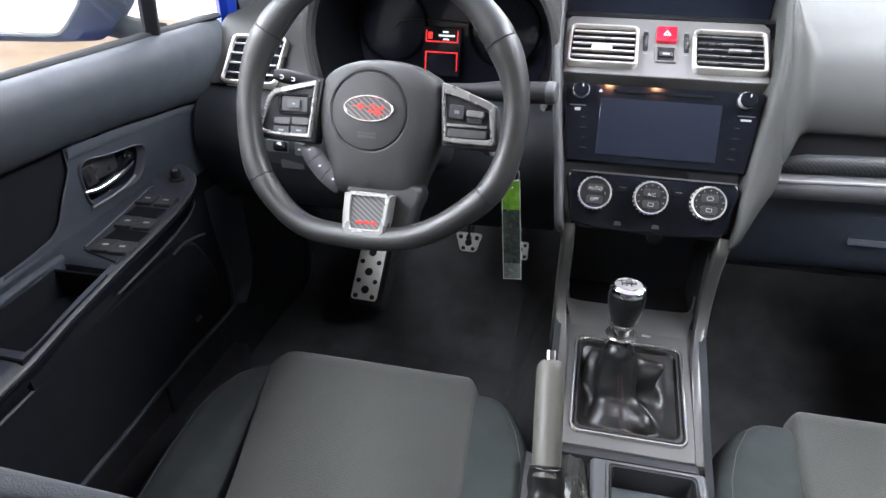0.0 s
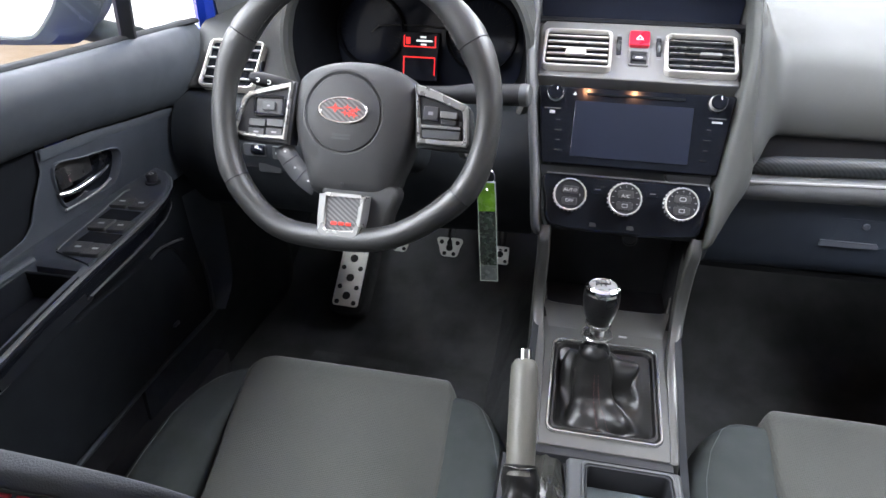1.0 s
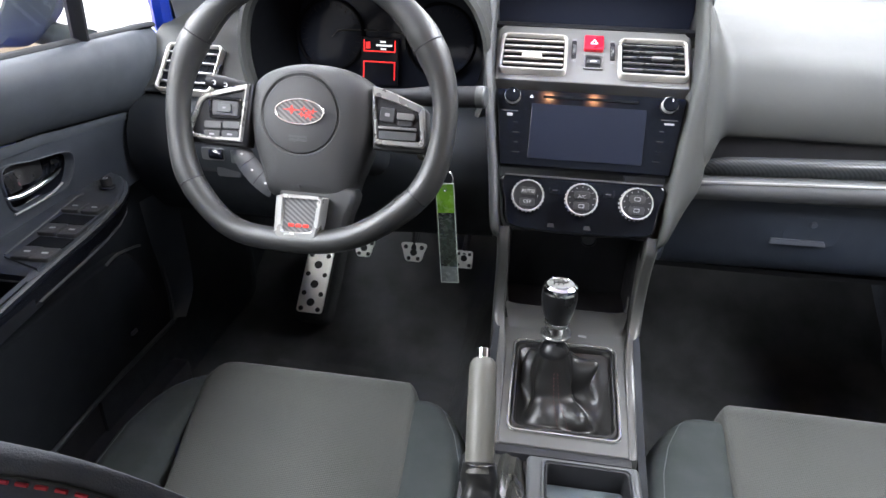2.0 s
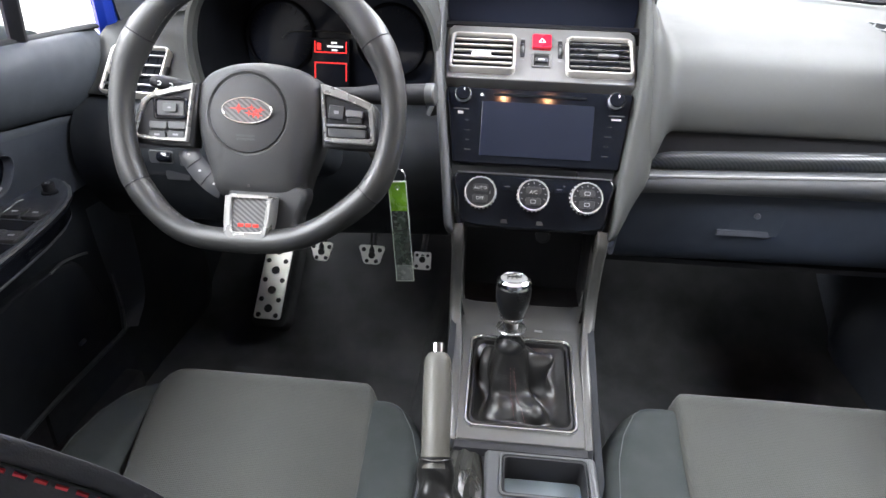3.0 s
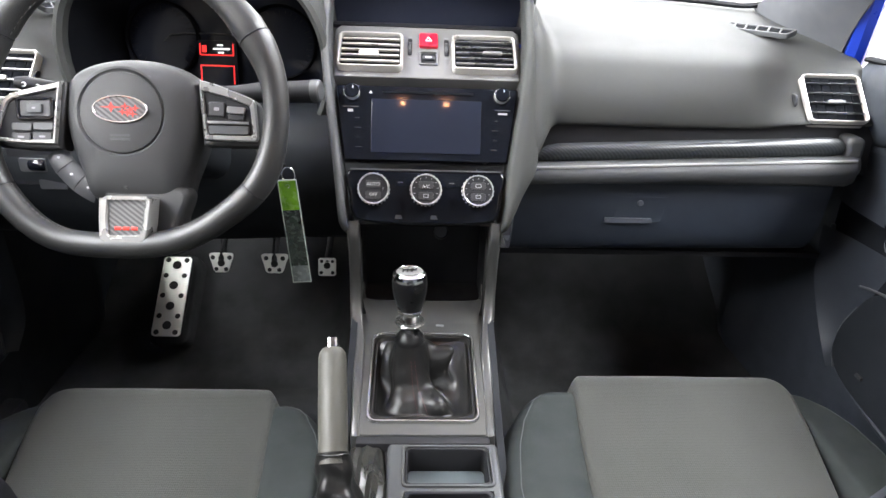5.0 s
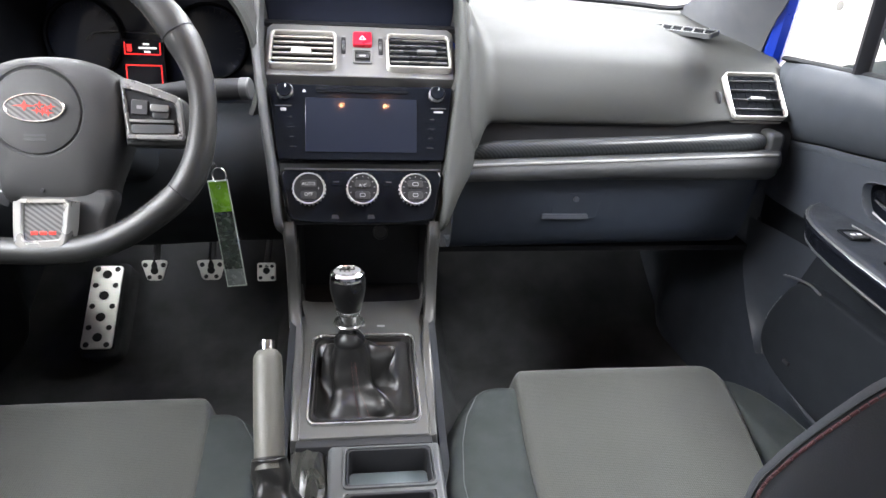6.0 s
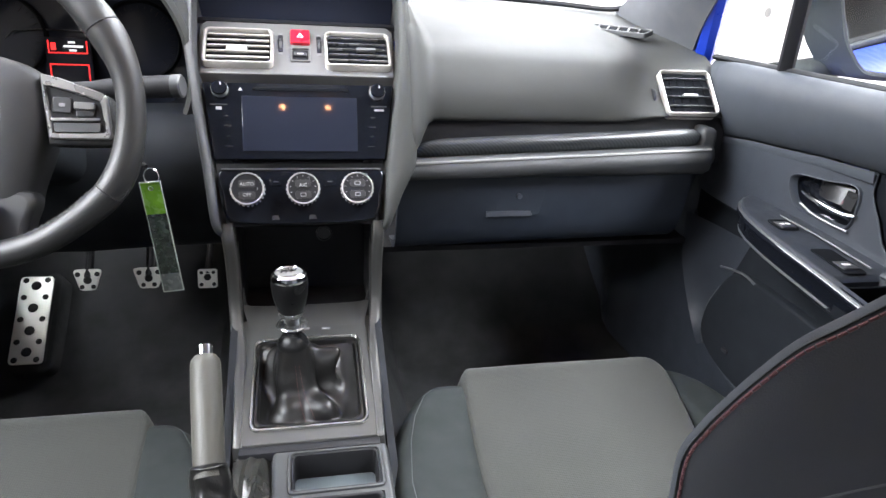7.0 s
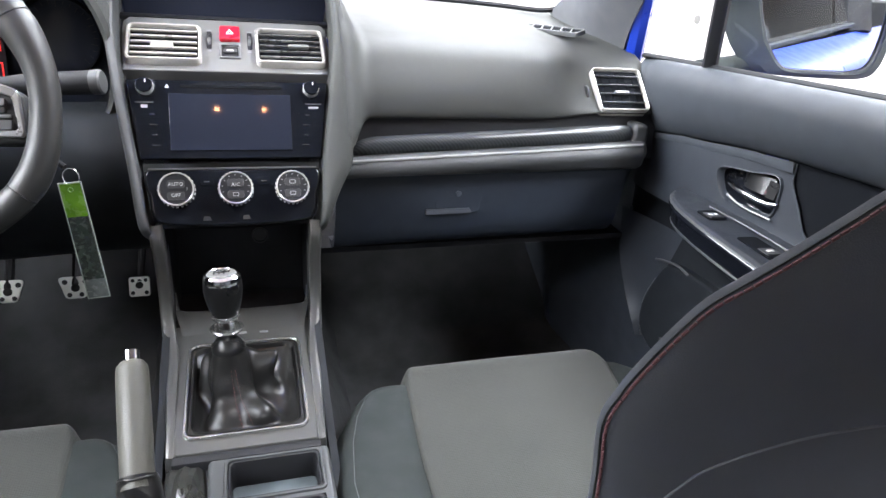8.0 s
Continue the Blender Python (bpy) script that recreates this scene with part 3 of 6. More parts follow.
for sx in (-1, 1):
    bm = bmesh.new()
    slab(bm, rounded(0.007, 0.036, 0.002), -0.002, 0.0008, VM @ Matrix.Translation((sx * 0.0285 + 0.001, 0.010, 0)), 0.0004)
    th = part("wheel_slot", bm, M_BLACK, vent_panel)
    bm = bmesh.new()
    lathe(bm, [(0.014, -0.0022), (0.0148, -0.001), (0.0148, 0.001), (0.014, 0.0022)], VM @ pose(sx * 0.0285 + 0.001, 0.010, -0.0095, 0, 90, 0), 24)
    part("thumb_wheel", bm, M_BUTTON, th)
    for dy in (0.031, -0.013):
        bm = bmesh.new()
        slab(bm, rounded(0.006, 0.002, 0.0008, 2), 0, 0.0004, VM @ Matrix.Translation((sx * 0.0285 + 0.001, dy, 0)), 0)
        part("mark", bm, M_MARKDIM, vent_panel)

# hooded display above the vents
bm = bmesh.new()
slab(bm, [(-0.146, 0.0), (0.146, 0.0), (0.154, 0.05), (0.152, 0.11), (-0.152, 0.11), (-0.154, 0.05)], -0.006, 0.0, plane_frame(0, 1.118, 0.822, 12), 0.001)
part("hood_display", bm, M_SCREEN, dash, "dark switched-off upper display")
bm = bmesh.new()
sheet(bm, lambda u, v: Vector((-0.152 + 0.304 * u, 1.094 + 0.03 * v, 0.821 + 0.004 * math.sin(v * math.pi) - 0.002 * v)), 6, 6, 0.006)
part("display_ledge", bm, M_BLACK, dash)
bm = bmesh.new()
sheet(bm, lambda u, v: Vector((-0.175 + 0.35 * u, 1.07 + 0.30 * v, 0.930 - 0.05 * (2 * u - 1) ** 4 - 0.05 * v * v)), 16, 10, 0.012)
part("display_hood", bm, M_DASH, dash)

for s in (-1, 1):
    bm = bmesh.new()
    box(bm, (s * 0.162, 1.165, 0.862), (0.022, 0.13, 0.13), 0.006)
    part("display_side", bm, M_DASH, dash)

# cheeks down both sides of the middle stack
for s in (-1, 1):
    bm = bmesh.new()
    line = smooth_line([(0.150, 1.125, 0.905), (0.1485, 1.075, 0.862), (0.1475, 1.020, 0.800), (0.1405, 0.985, 0.745), (0.133, 0.958, 0.690), (0.1245, 0.930, 0.637), (0.1165, 0.899, 0.575), (0.1125, 0.902, 0.553), (0.108, 0.925, 0.535)], 6)

    def cheek(u, v):
        p = along(line, u)
        w = 0.013 if s < 0 else float(np.interp(p.z, (0.53, 0.57, 0.60, 0.632, 0.66, 0.72, 0.80, 0.90), (0.010, 0.016, 0.026, 0.042, 0.042, 0.030, 0.018, 0.016)))
        prof = smooth_line([(-0.10, 0.03), (-0.06, 0.0), (0.0, -0.010), (0.25, -0.0135), (0.65, -0.0125), (0.95, -0.004), (1.08, 0.02), (1.12, 0.09)], 4)
        if s > 0:
            prof = smooth_line([(-0.10, 0.03), (-0.06, 0.0), (0.0, -0.010), (0.2, -0.0135), (0.45, -0.0125), (0.75, -0.004), (1.0, 0.009), (1.1, 0.035), (1.12, 0.09)], 4)
        q = along(prof, v)
        return Vector((s * (p.x + w * q.x), p.y + q.y, p.z - 0.3 * min(0, q.y)))

    sheet(bm, cheek, 42, 28, 0.004)
    part("stack_cheek", bm, M_DASH if s > 0 else M_DASHMID, dash, "smooth grey side trim of the stack")

# carbon strip, silver line and lower pad on the passenger side
bm = bmesh.new()
STRIP_X = (0.172, 0.176, 0.182, 0.190, 0.208, 0.253, 0.318, 0.412, 0.509, 0.640, 0.655, 0.664, 0.668, 0.670)
STRIP_TOP = (0.640, 0.651, 0.657, 0.6615, 0.6655, 0.668, 0.671, 0.6755, 0.680, 0.686, 0.685, 0.682, 0.676, 0.668)
STRIP_LOW = (0.634, 0.6345, 0.635, 0.6355, 0.636, 0.638, 0.641, 0.645, 0.6495, 0.655, 0.6565, 0.659, 0.662, 0.667)


def strip(u, v):
    x = 0.172 + 0.498 * (0.5 - 0.5 * math.cos(math.pi * u))
    lo, hi = float(np.interp(x, STRIP_X, STRIP_LOW)), float(np.interp(x, STRIP_X, STRIP_TOP))
    k = 2 * v - 1
    return Vector((x, 0.990 - 0.013 * math.sqrt(max(0, 1 - k * k)) * min(1, (hi - lo) / 0.03), lo + (hi - lo) * v))


sheet(bm, strip, 120, 24, 0.002)
part("carbon_strip", bm, M_CARBON, dash, "carbon-patterned trim strip with a clear gloss")
bm = bmesh.new()


def low_pad(u, v):
    x = 0.160 + 0.548 * u
    prof = [(1.02, 0.647), (0.975, 0.646), (0.962, 0.636), (0.960, 0.622), (0.972, 0.606), (0.995, 0.600), (1.03, 0.600)]
    p = along(smooth_line(prof, 5), v)
    lift = 0.024 * u - 0.010
    end = step(0.955, 1.0, u)
    return Vector((x, p.x + 0.06 * end * end, p.y + (lift if v < 0.6 else 0.006 * u)))


sheet(bm, low_pad, 40, 30, 0.01)
lp = part("lower_pad", bm, M_DASHMID, dash, "grey pad under the carbon strip")
bm = bmesh.new()
tube(bm, [Vector((0.166 + 0.515 * k / 24, 0.9655, 0.6315 + 0.0235 * k / 24)) for k in range(25)], 0.0028, 8)
part("silver_line", bm, M_TRIMLINE, lp, "thin satin silver line")
bm = bmesh.new()
slab(bm, smooth_loop([(0.664, 0.640), (0.688, 0.641), (0.698, 0.650), (0.700, 0.670), (0.697, 0.684), (0.686, 0.689), (0.671, 0.6865), (0.669, 0.668)], 5), -0.045, 0.0, Matrix.Translation((0, 0.979, 0)) @ pose(0, 0, 0, 90), 0.009, 4)
part("pad_end", bm, M_DASHMID, lp, "rounded grey end of the lower pad")
bm = bmesh.new()


def pad_recess(u, v):
    x = 0.158 + 0.57 * u
    return Vector((x, 1.012 + 0.01 * v, 0.62 + 0.085 * v))


sheet(bm, pad_recess, 8, 4, 0.01)
part("strip_backing", bm, M_BLACK, dash)

# glove box
bm = bmesh.new()


def lid(u, v):
    x = 0.150 + 0.545 * u
    prof = [(1.03, 0.602), (1.002, 0.601), (0.996, 0.590), (0.998, 0.54), (1.01, 0.49), (1.035, 0.462), (1.10, 0.445)]
    p = along(smooth_line(prof, 6), v)
    return Vector((x, p.x + 0.03 * step(0.97, 1.0, u), p.y + 0.010 * u))


sheet(bm, lid, 30, 36, 0.012)
gb = part("glove_box", bm, M_DASHLOW, dash, "closed dark plastic glove box lid")
bm = bmesh.new()
slab(bm, [(-0.041, 0.0), (0.042, 0.0), (0.036, -0.046), (-0.044, -0.046)], 0, 0.0007, plane_frame(0.361, 0.9962, 0.577, -3), 0.0009)
part("latch_plate", bm, M_DASHLOW, gb)
bm = bmesh.new()
slab(bm, [(-0.042, 0.0035), (0.036, 0.0035), (0.040, -0.005), (-0.042, -0.006)], 0, 0.003, plane_frame(0.343, 0.9955, 0.5365, 0), 0.0008)
part("latch_handle", bm, M_LATCH, gb, "grey pull latch")
bm = bmesh.new()
lathe(bm, [(0.005, 0), (0.005, 0.002), (0.004, 0.003)], plane_frame(0.357, 0.995, 0.5665, 0), 16)
part("lock", bm, M_LATCH, gb)
bm = bmesh.new()
sheet(bm, lambda u, v: Vector((0.13 + 0.60 * u, 1.05 + 0.40 * v, 0.455 + 0.02 * v)), 8, 8, 0.01)
part("under_panel", bm, M_BLACK, dash)
bm = bmesh.new()
sheet(bm, lambda u, v: Vector((0.690 + 0.042 * u, 1.035 + 0.03 * (1 - u) ** 2 + 0.08 * (1 - v), 0.44 + 0.262 * v)), 6, 14, 0.01)
part("end_panel", bm, M_DASHLOW, dash)

# outer vents
vent(plane_frame(0.656, 1.030, 0.7375, 44), 0.098, 0.088, dash, 4, (0.0, -0.008, 0.028, 0.006), M_SILVER, bright=False, slat_mat=M_TRIM, edge=0.0068)
vent(plane_frame(-0.643, 1.030, 0.7365, 44, -3), 0.100, 0.088, dash, 4, (0.0, -0.008, 0.028, 0.008), M_VENTFRAME, slat_mat=M_SILVER)
for s in (-1, 1):
    bm = bmesh.new()
    lathe(bm, [(0.012, -0.002), (0.013, 0.0), (0.012, 0.002)], plane_frame(s * 0.592, 1.030, 0.735, 44) @ pose(0, 0, -0.004, 0, 90, 0), 20)
    part("vent_wheel", bm, M_BUTTON, dash)

# demister outlets on the top corners
for s in (-1, 1):
    DM = Matrix.Translation((s * 0.600, 1.215, 0.8215)) @ pose(0, 0, 0, 12, 0, -s * 58)
    bm = bmesh.new()
    ring_plate(bm, rounded(0.135 if s > 0 else 0.13, 0.034, 0.006), rounded(0.126, 0.027, 0.004), -0.002, 0.0062, DM, 0.001)
    dv = part("demister_outlet", bm, M_DASHMID, dash)
    bm = bmesh.new()
    slab(bm, rounded(0.127, 0.028, 0.004), -0.002, 0.0042, DM, 0.0003)
    part("throat", bm, M_SHADEBLACK, dv)
    for i in range(5):
        bm = bmesh.new()
        box(bm, (0, 0, 0.0045), (0.0030, 0.030, 0.003), 0.0006, DM @ pose(-0.045 + 0.0225 * i, 0, 0, 0, 0, s * 24))
        part("slat", bm, M_DASHMID, dv)


# ---------- instrument cluster ----------
def cluster():
    th = thing("instrument_cluster", "dark hooded instrument cluster with lit red displays", "instrument cluster")
    base = smooth_loop([(-0.517, 0.710), (-0.529, 0.76), (-0.526, 0.81), (-0.503, 0.858), (-0.435, 0.903), (-0.345, 0.918), (-0.26, 0.905),
                        (-0.195, 0.866), (-0.166, 0.82), (-0.157, 0.765), (-0.165, 0.705), (-0.20, 0.672), (-0.28, 0.655), (-0.42, 0.652), (-0.488, 0.668)], 5)
    cx, cz = -0.347, 0.775

    def ring(y, grow, clamp=-0.150, drop=0.0):
        out = []
        for x, z in base:
            d = Vector((x - cx, z - cz))
            q = d * (1 + grow / d.length)
            out.append(Vector((min(clamp, cx + q.x), y + 0.10 * max(0, z - 0.82) * 0, cz + q.y - drop)))
        return out

    def shell_of(rows):
        b = bmesh.new()
        solid_rings(b, rows)
        bmesh.ops.delete(b, geom=[f for f in b.faces if len(f.verts) > 4], context="FACES_ONLY")
        return b

    part("hood", shell_of([ring(1.016, -0.002), ring(1.004, 0.0), ring(0.999, 0.006), ring(1.003, 0.013), ring(1.03, 0.019), ring(1.12, 0.024), ring(1.30, 0.02, drop=0.03), ring(1.5, 0.01, drop=0.05)]), M_DASH, th, "arched dark grey hood")
    part("hood_lining", shell_of([ring(1.19, -0.022), ring(1.10, -0.013), ring(1.016, -0.0025)]), M_SHADEBLACK, th, "matt inside of the hood, shade put into its near-black")
    bm = bmesh.new()
    slab(bm, [(p.x - cx, p.z - cz) for p in ring(0, -0.018)], -0.004, 0.0, plane_frame(cx, 1.172, cz, 8), 0)
    part("face", bm, M_SCREEN, th, "black face behind a clear cover")
    CM = plane_frame(cx, 1.164, cz, 8)
    for dx in (-0.098, 0.098):
        bm = bmesh.new()
        lathe(bm, [(0.062, -0.004), (0.062, 0.004), (0.060, 0.006), (0.057, 0.004), (0.057, -0.004)], CM @ Matrix.Translation((dx, 0.005, 0)), 48, False)
        g = part("dial_ring", bm, M_SHADEBLACK, th, "dark round dial rim")
        bm = bmesh.new()
        for k in range(25):
            a = radians(225 - 270 * k / 24)
            r0 = 0.048 if k % 3 else 0.044
            tube(bm, [CM @ Vector((dx + r0 * math.cos(a), 0.005 + r0 * math.sin(a), -0.002)), CM @ Vector((dx + 0.053 * math.cos(a), 0.005 + 0.053 * math.sin(a), -0.002))], 0.0006, 4)
        part("scale_marks", bm, M_BLACK, g)
    bm = bmesh.new()
    tube(bm, [CM @ Vector((-0.095 + 0.14 * k / 12, 0.012 + 0.004 * math.sin(k / 12 * math.pi) + (-0.010 if k == 0 else 0), 0.002)) for k in range(13)], 0.0014, 6)
    part("brow_line", bm, M_TRIM, th, "thin silver brow line")
    # display in the middle: two framed red fields with white bars
    DM = plane_frame(-0.3545, 1.150, 0.742, 10)
    bm = bmesh.new()
    slab(bm, rounded(0.066, 0.080, 0.003), -0.004, 0, DM, 0.001)
    d = part("display", bm, M_SCREEN, th)

    def bar(cx, cy, w, h, mat, name):
        b = bmesh.new()
        box(b, (cx, cy, 0.0008), (w, h, 0.0008), 0, DM)
        part(name, b, mat, d)

    for y0, y1 in ((0.035, 0.0165), (-0.001, -0.031)):
        bar(-0.0275, (y0 + y1) / 2, 0.0016, y0 - y1, M_REDGLOW, "frame_line")
        bar(0.0275, (y0 + y1) / 2, 0.0016, y0 - y1, M_REDGLOW, "frame_line")
        bar(0, y0 if y0 < 0 else y1, 0.0566, 0.0018, M_REDGLOW, "frame_line")
    bar(-0.0205, 0.026, 0.007, 0.011, M_REDGLOW, "warning_symbol")
    bar(0.006, 0.0325, 0.010, 0.003, M_WHITEGLOW, "reading")
    bar(0.008, 0.0265, 0.028, 0.0032, M_WHITEGLOW, "reading")
    bar(0.007, 0.0205, 0.010, 0.003, M_WHITEGLOW, "reading")


cluster()


# ---------- lower driver side ----------
bm = bmesh.new()
knee_prof = smooth_line([(1.06, 0.69), (1.005, 0.685), (0.975, 0.660), (0.962, 0.625), (0.968, 0.585), (1.0, 0.53), (1.06, 0.48), (1.20, 0.45)], 6)


def knee(u, v):
    p = along(knee_prof, v)
    x = -0.728 + 0.598 * u
    bulge = 0.02 * math.exp(-((x + 0.362) / 0.12) ** 2)
    return Vector((x, p.x - bulge, p.y))


sheet(bm, knee, 40, 42, 0.012)
part("knee_panel", bm, M_LOWSHADE, dash, "dark lower panel above the driver footwell")
SM = plane_frame(-0.564, 0.955, 0.621, 0)
bm = bmesh.new()
slab(bm, rounded(0.105, 0.060, 0.006), -0.01, 0.004, SM, 0.002)
sp = part("switch_panel", bm, M_BLACK, dash)
bm = bmesh.new()
slab(bm, rounded(0.040, 0.021, 0.004), 0, 0.004, SM @ Matrix.Translation((-0.016, 0.002, 0.003)), 0.0012)
part("dimmer_frame", bm, M_TRIM, sp)
bm = bmesh.new()
lathe(bm, [(0.008, -0.011), (0.009, -0.008), (0.009, 0.008), (0.008, 0.011)], SM @ pose(-0.010, 0.002, 0.004, 0, 90, 0), 24)
part("dimmer_wheel", bm, M_GLOSS, sp)
bm = bmesh.new()
slab(bm, rounded(0.020, 0.022, 0.003), 0, 0.005, SM @ Matrix.Translation((0.024, 0.0, 0.003)), 0.0012)
sb = part("switch", bm, M_TRIM, sp)
bm = bmesh.new()
slab(bm, rounded(0.008, 0.003, 0.001, 2), 0, 0.0006, SM @ Matrix.Translation((0.024, 0.0, 0.008)), 0)
part("mark", bm, M_MARK, sb)
bm = bmesh.new()
slab(bm, rounded(0.040, 0.016, 0.003), 0, 0.004, SM @ Matrix.Translation((0.006, -0.028, 0.001)), 0.0012)
part("switch", bm, M_BUTTON, sp)


# ---------- head unit ----------
def head_unit():
    th = thing("head_unit", "gloss black touchscreen radio, screen switched off", "car radio")
    HM = plane_frame(0, 0.9615, 0.696, 27)
    bm = bmesh.new()
    slab(bm, [(-0.1225, -0.055), (0.1225, -0.055), (0.137, 0.054), (0.1355, 0.0565), (-0.1355, 0.0565), (-0.137, 0.054)], -0.03, 0.0, HM, 0.003)
    body = part("bezel", bm, M_GLOSS, th, "gloss black front panel")
    bm = bmesh.new()
    slab(bm, [(-0.0825, -0.043), (0.0805, -0.043), (0.0815, 0.037), (-0.0825, 0.037)], 0, 0.0012, HM, 0.0006)
    part("screen", bm, M_SCREEN, th, "dark blue-grey blank screen")
    bm = bmesh.new()
    slab(bm, rounded(0.136, 0.0035, 0.0015, 3), 0, 0.0012, HM @ Matrix.Translation((0.001, 0.0475, 0)), 0.0004)
    part("disc_slot", bm, M_SHADEBLACK, th)
    for x in (-0.1115, 0.1115):
        KM = HM @ Matrix.Translation((x, 0.046 - 0.0005, 0))
        bm = bmesh.new()
        lathe(bm, [(0.0115, 0.0), (0.0115, 0.004), (0.0105, 0.012), (0.0095, 0.0135)], KM, 32)
        k = part("knob", bm, M_GLOSS, th, "black rotary knob with a chrome ring")
        bm = bmesh.new()
        lathe(bm, [(0.0118, 0.0), (0.0122, 0.002), (0.0122, 0.006), (0.0108, 0.0115), (0.0106, 0.0105), (0.0114, 0.005)], KM, 32, False)
        part("ring", bm, M_DIAL, k)
        bm = bmesh.new()
        box(bm, (0.002, 0.005, 0.0138), (0.0012, 0.004, 0.0006), 0, KM)
        part("pointer", bm, M_MARK, k)
        for w, dy, h in ((0.023, -0.0215, 0.0016), (0.008 if x < 0 else 0.014, -0.027, 0.0045 if x < 0 else 0.003)):
            bm = bmesh.new()
            box(bm, (x * 1.02, 0.046 + dy, 0.0004), (w, h, 0.0005), 0, HM)
            part("caption_bar", bm, M_BUTTON if h < 0.002 else M_MARKDIM, th)
    bm = bmesh.new()
    slab(bm, [(-0.003, -0.002), (0.003, -0.002), (0, 0.003)], 0, 0.0006, HM @ Matrix.Translation((-0.084, 0.047, 0)), 0)
    part("eject_mark", bm, M_PRINT, th)
    for x in (-0.102, 0.102):
        for i in range(4):
            bm = bmesh.new()
            slab(bm, rounded(0.026, 0.012, 0.002, 3), -0.001, 0.0003, HM @ Matrix.Translation((x * (1.02 - 0.012 * i), 0.008 - 0.0145 * i, 0)), 0)
            b = part("side_button", bm, M_GLOSS, th)
            bm = bmesh.new()
            box(bm, (x * (1.02 - 0.012 * i), 0.008 - 0.0145 * i, 0.0006), (0.010 if i % 2 else 0.006, 0.0012, 0.0003), 0, HM)
            part("caption_bar", bm, M_BLACK, b)


head_unit()


# ---------- climate panel ----------
def climate():
    th = thing("climate_panel", "gloss black climate panel with three chrome-ringed dials", "climate control")
    HM = plane_frame(0, 0.9095, 0.6015, 27)
    bm = bmesh.new()
    slab(bm, smooth_loop([(-0.1165, 0.036), (-0.06, 0.0375), (0.06, 0.0375), (0.1165, 0.036), (0.1125, 0.0), (0.1085, -0.026), (0.09, -0.038), (0.0, -0.043), (-0.09, -0.038), (-0.1085, -0.026), (-0.1125, 0.0)], 4), -0.03, 0.0, HM, 0.005, 3)
    part("panel", bm, M_GLOSS, th, "gloss black panel")
    bm = bmesh.new()
    tube(bm, [HM @ Vector((-0.112 + 0.224 * k / 12, 0.0385, 0.001)) for k in range(13)], 0.0012, 6)
    part("edge_line", bm, M_TRIM, th)
    words = ((("AUTO", 0.006), ("OFF", -0.009)), (("A/C", 0.004),), ())
    for i, x in enumerate((-0.0765, 0.0, 0.0765)):
        KM = HM @ Matrix.Translation((x, 0.0085, 0))
        bm = bmesh.new()
        lathe(bm, [(0.0236, 0.0), (0.0236, 0.006), (0.0233, 0.012), (0.0228, 0.0165), (0.0220, 0.0178), (0.0209, 0.0174), (0.0204, 0.014)], KM, 48, False)
        k = part("dial", bm, M_DIAL, th, "knurled chrome dial ring")
        bm = bmesh.new()
        for j in range(24):
            a = 2 * math.pi * j / 24
            box(bm, (0, 0, 0), (0.0012, 0.0026, 0.008), 0.0004, KM @ pose(0.0235 * math.cos(a), 0.0235 * math.sin(a), 0.007, 0, 0, math.degrees(a)))
        part("knurl", bm, M_SILVER, k)
        bm = bmesh.new()
        lathe(bm, [(0.0206, 0.008), (0.0206, 0.0155), (0.0198, 0.0162)], KM, 40)
        part("dial_face", bm, M_BLACK, k, "dark grey dial face with print")
        bm = bmesh.new()
        for sy, h in ((0.0065, 0.0058), (-0.0095, 0.0058)):
            slab(bm, rounded(0.022, 0.011, 0.003, 3), 0.0160, 0.0172, KM @ Matrix.Translation((0, sy, 0)), 0.0008)
        part("push_button", bm, M_HUB, k)
        for text, dy in words[i]:
            letters(text, 0.0068, KM @ Matrix.Translation((0, dy, 0.0175)), M_PRINT, k)
        bm = bmesh.new()
        if i == 0:
            box(bm, (0.014, 0.0, 0.0164), (0.0008, 0.004, 0.0004), 0, KM)
        else:
            for j in range(9):
                a = radians(200 - 220 * j / 8)
                box(bm, (0, 0, 0), (0.0022, 0.0009, 0.0004), 0, KM @ pose(0.0175 * math.cos(a), 0.0175 * math.sin(a), 0.0164, 0, 0, math.degrees(a)))
            ring_plate(bm, rounded(0.008, 0.0055, 0.001, 2), rounded(0.006, 0.0035, 0.0008, 2), 0.0172, 0.0177, KM @ Matrix.Translation((0, -0.0095, 0)), 0)
            if i == 2:
                ring_plate(bm, rounded(0.009, 0.006, 0.002, 2), rounded(0.007, 0.004, 0.0015, 2), 0.0172, 0.0177, KM @ Matrix.Translation((0, 0.0065, 0)), 0)
        part("marks", bm, M_MARKDIM, k)
    for x in (-0.038, 0.038):
        bm = bmesh.new()
        slab(bm, rounded(0.017, 0.011, 0.002), 0, 0.0015, HM @ Matrix.Translation((x, 0.020, 0)), 0.0006)
        b = part("small_button", bm, M_GLOSS, th)
        bm = bmesh.new()
        box(bm, (x, 0.020, 0.0018), (0.008, 0.0016, 0.0004), 0, HM)
        part("mark", bm, M_BUTTON, b)
    for x in (-0.04, 0.012):
        bm = bmesh.new()
        slab(bm, [(-0.005, -0.003), (0.006, -0.003), (0.004, 0.003), (-0.004, 0.003)], 0.0, 0.0006, HM @ Matrix.Translation((x, -0.031, 0)), 0)
        part("symbol", bm, M_BUTTON, th)


climate()


# ---------- centre console ----------
SLOPE = math.degrees(math.atan2(0.036, 0.16))
CMAT = pose(0, 0.78, 0.374, SLOPE)          # local y runs forward along the sloping top plate


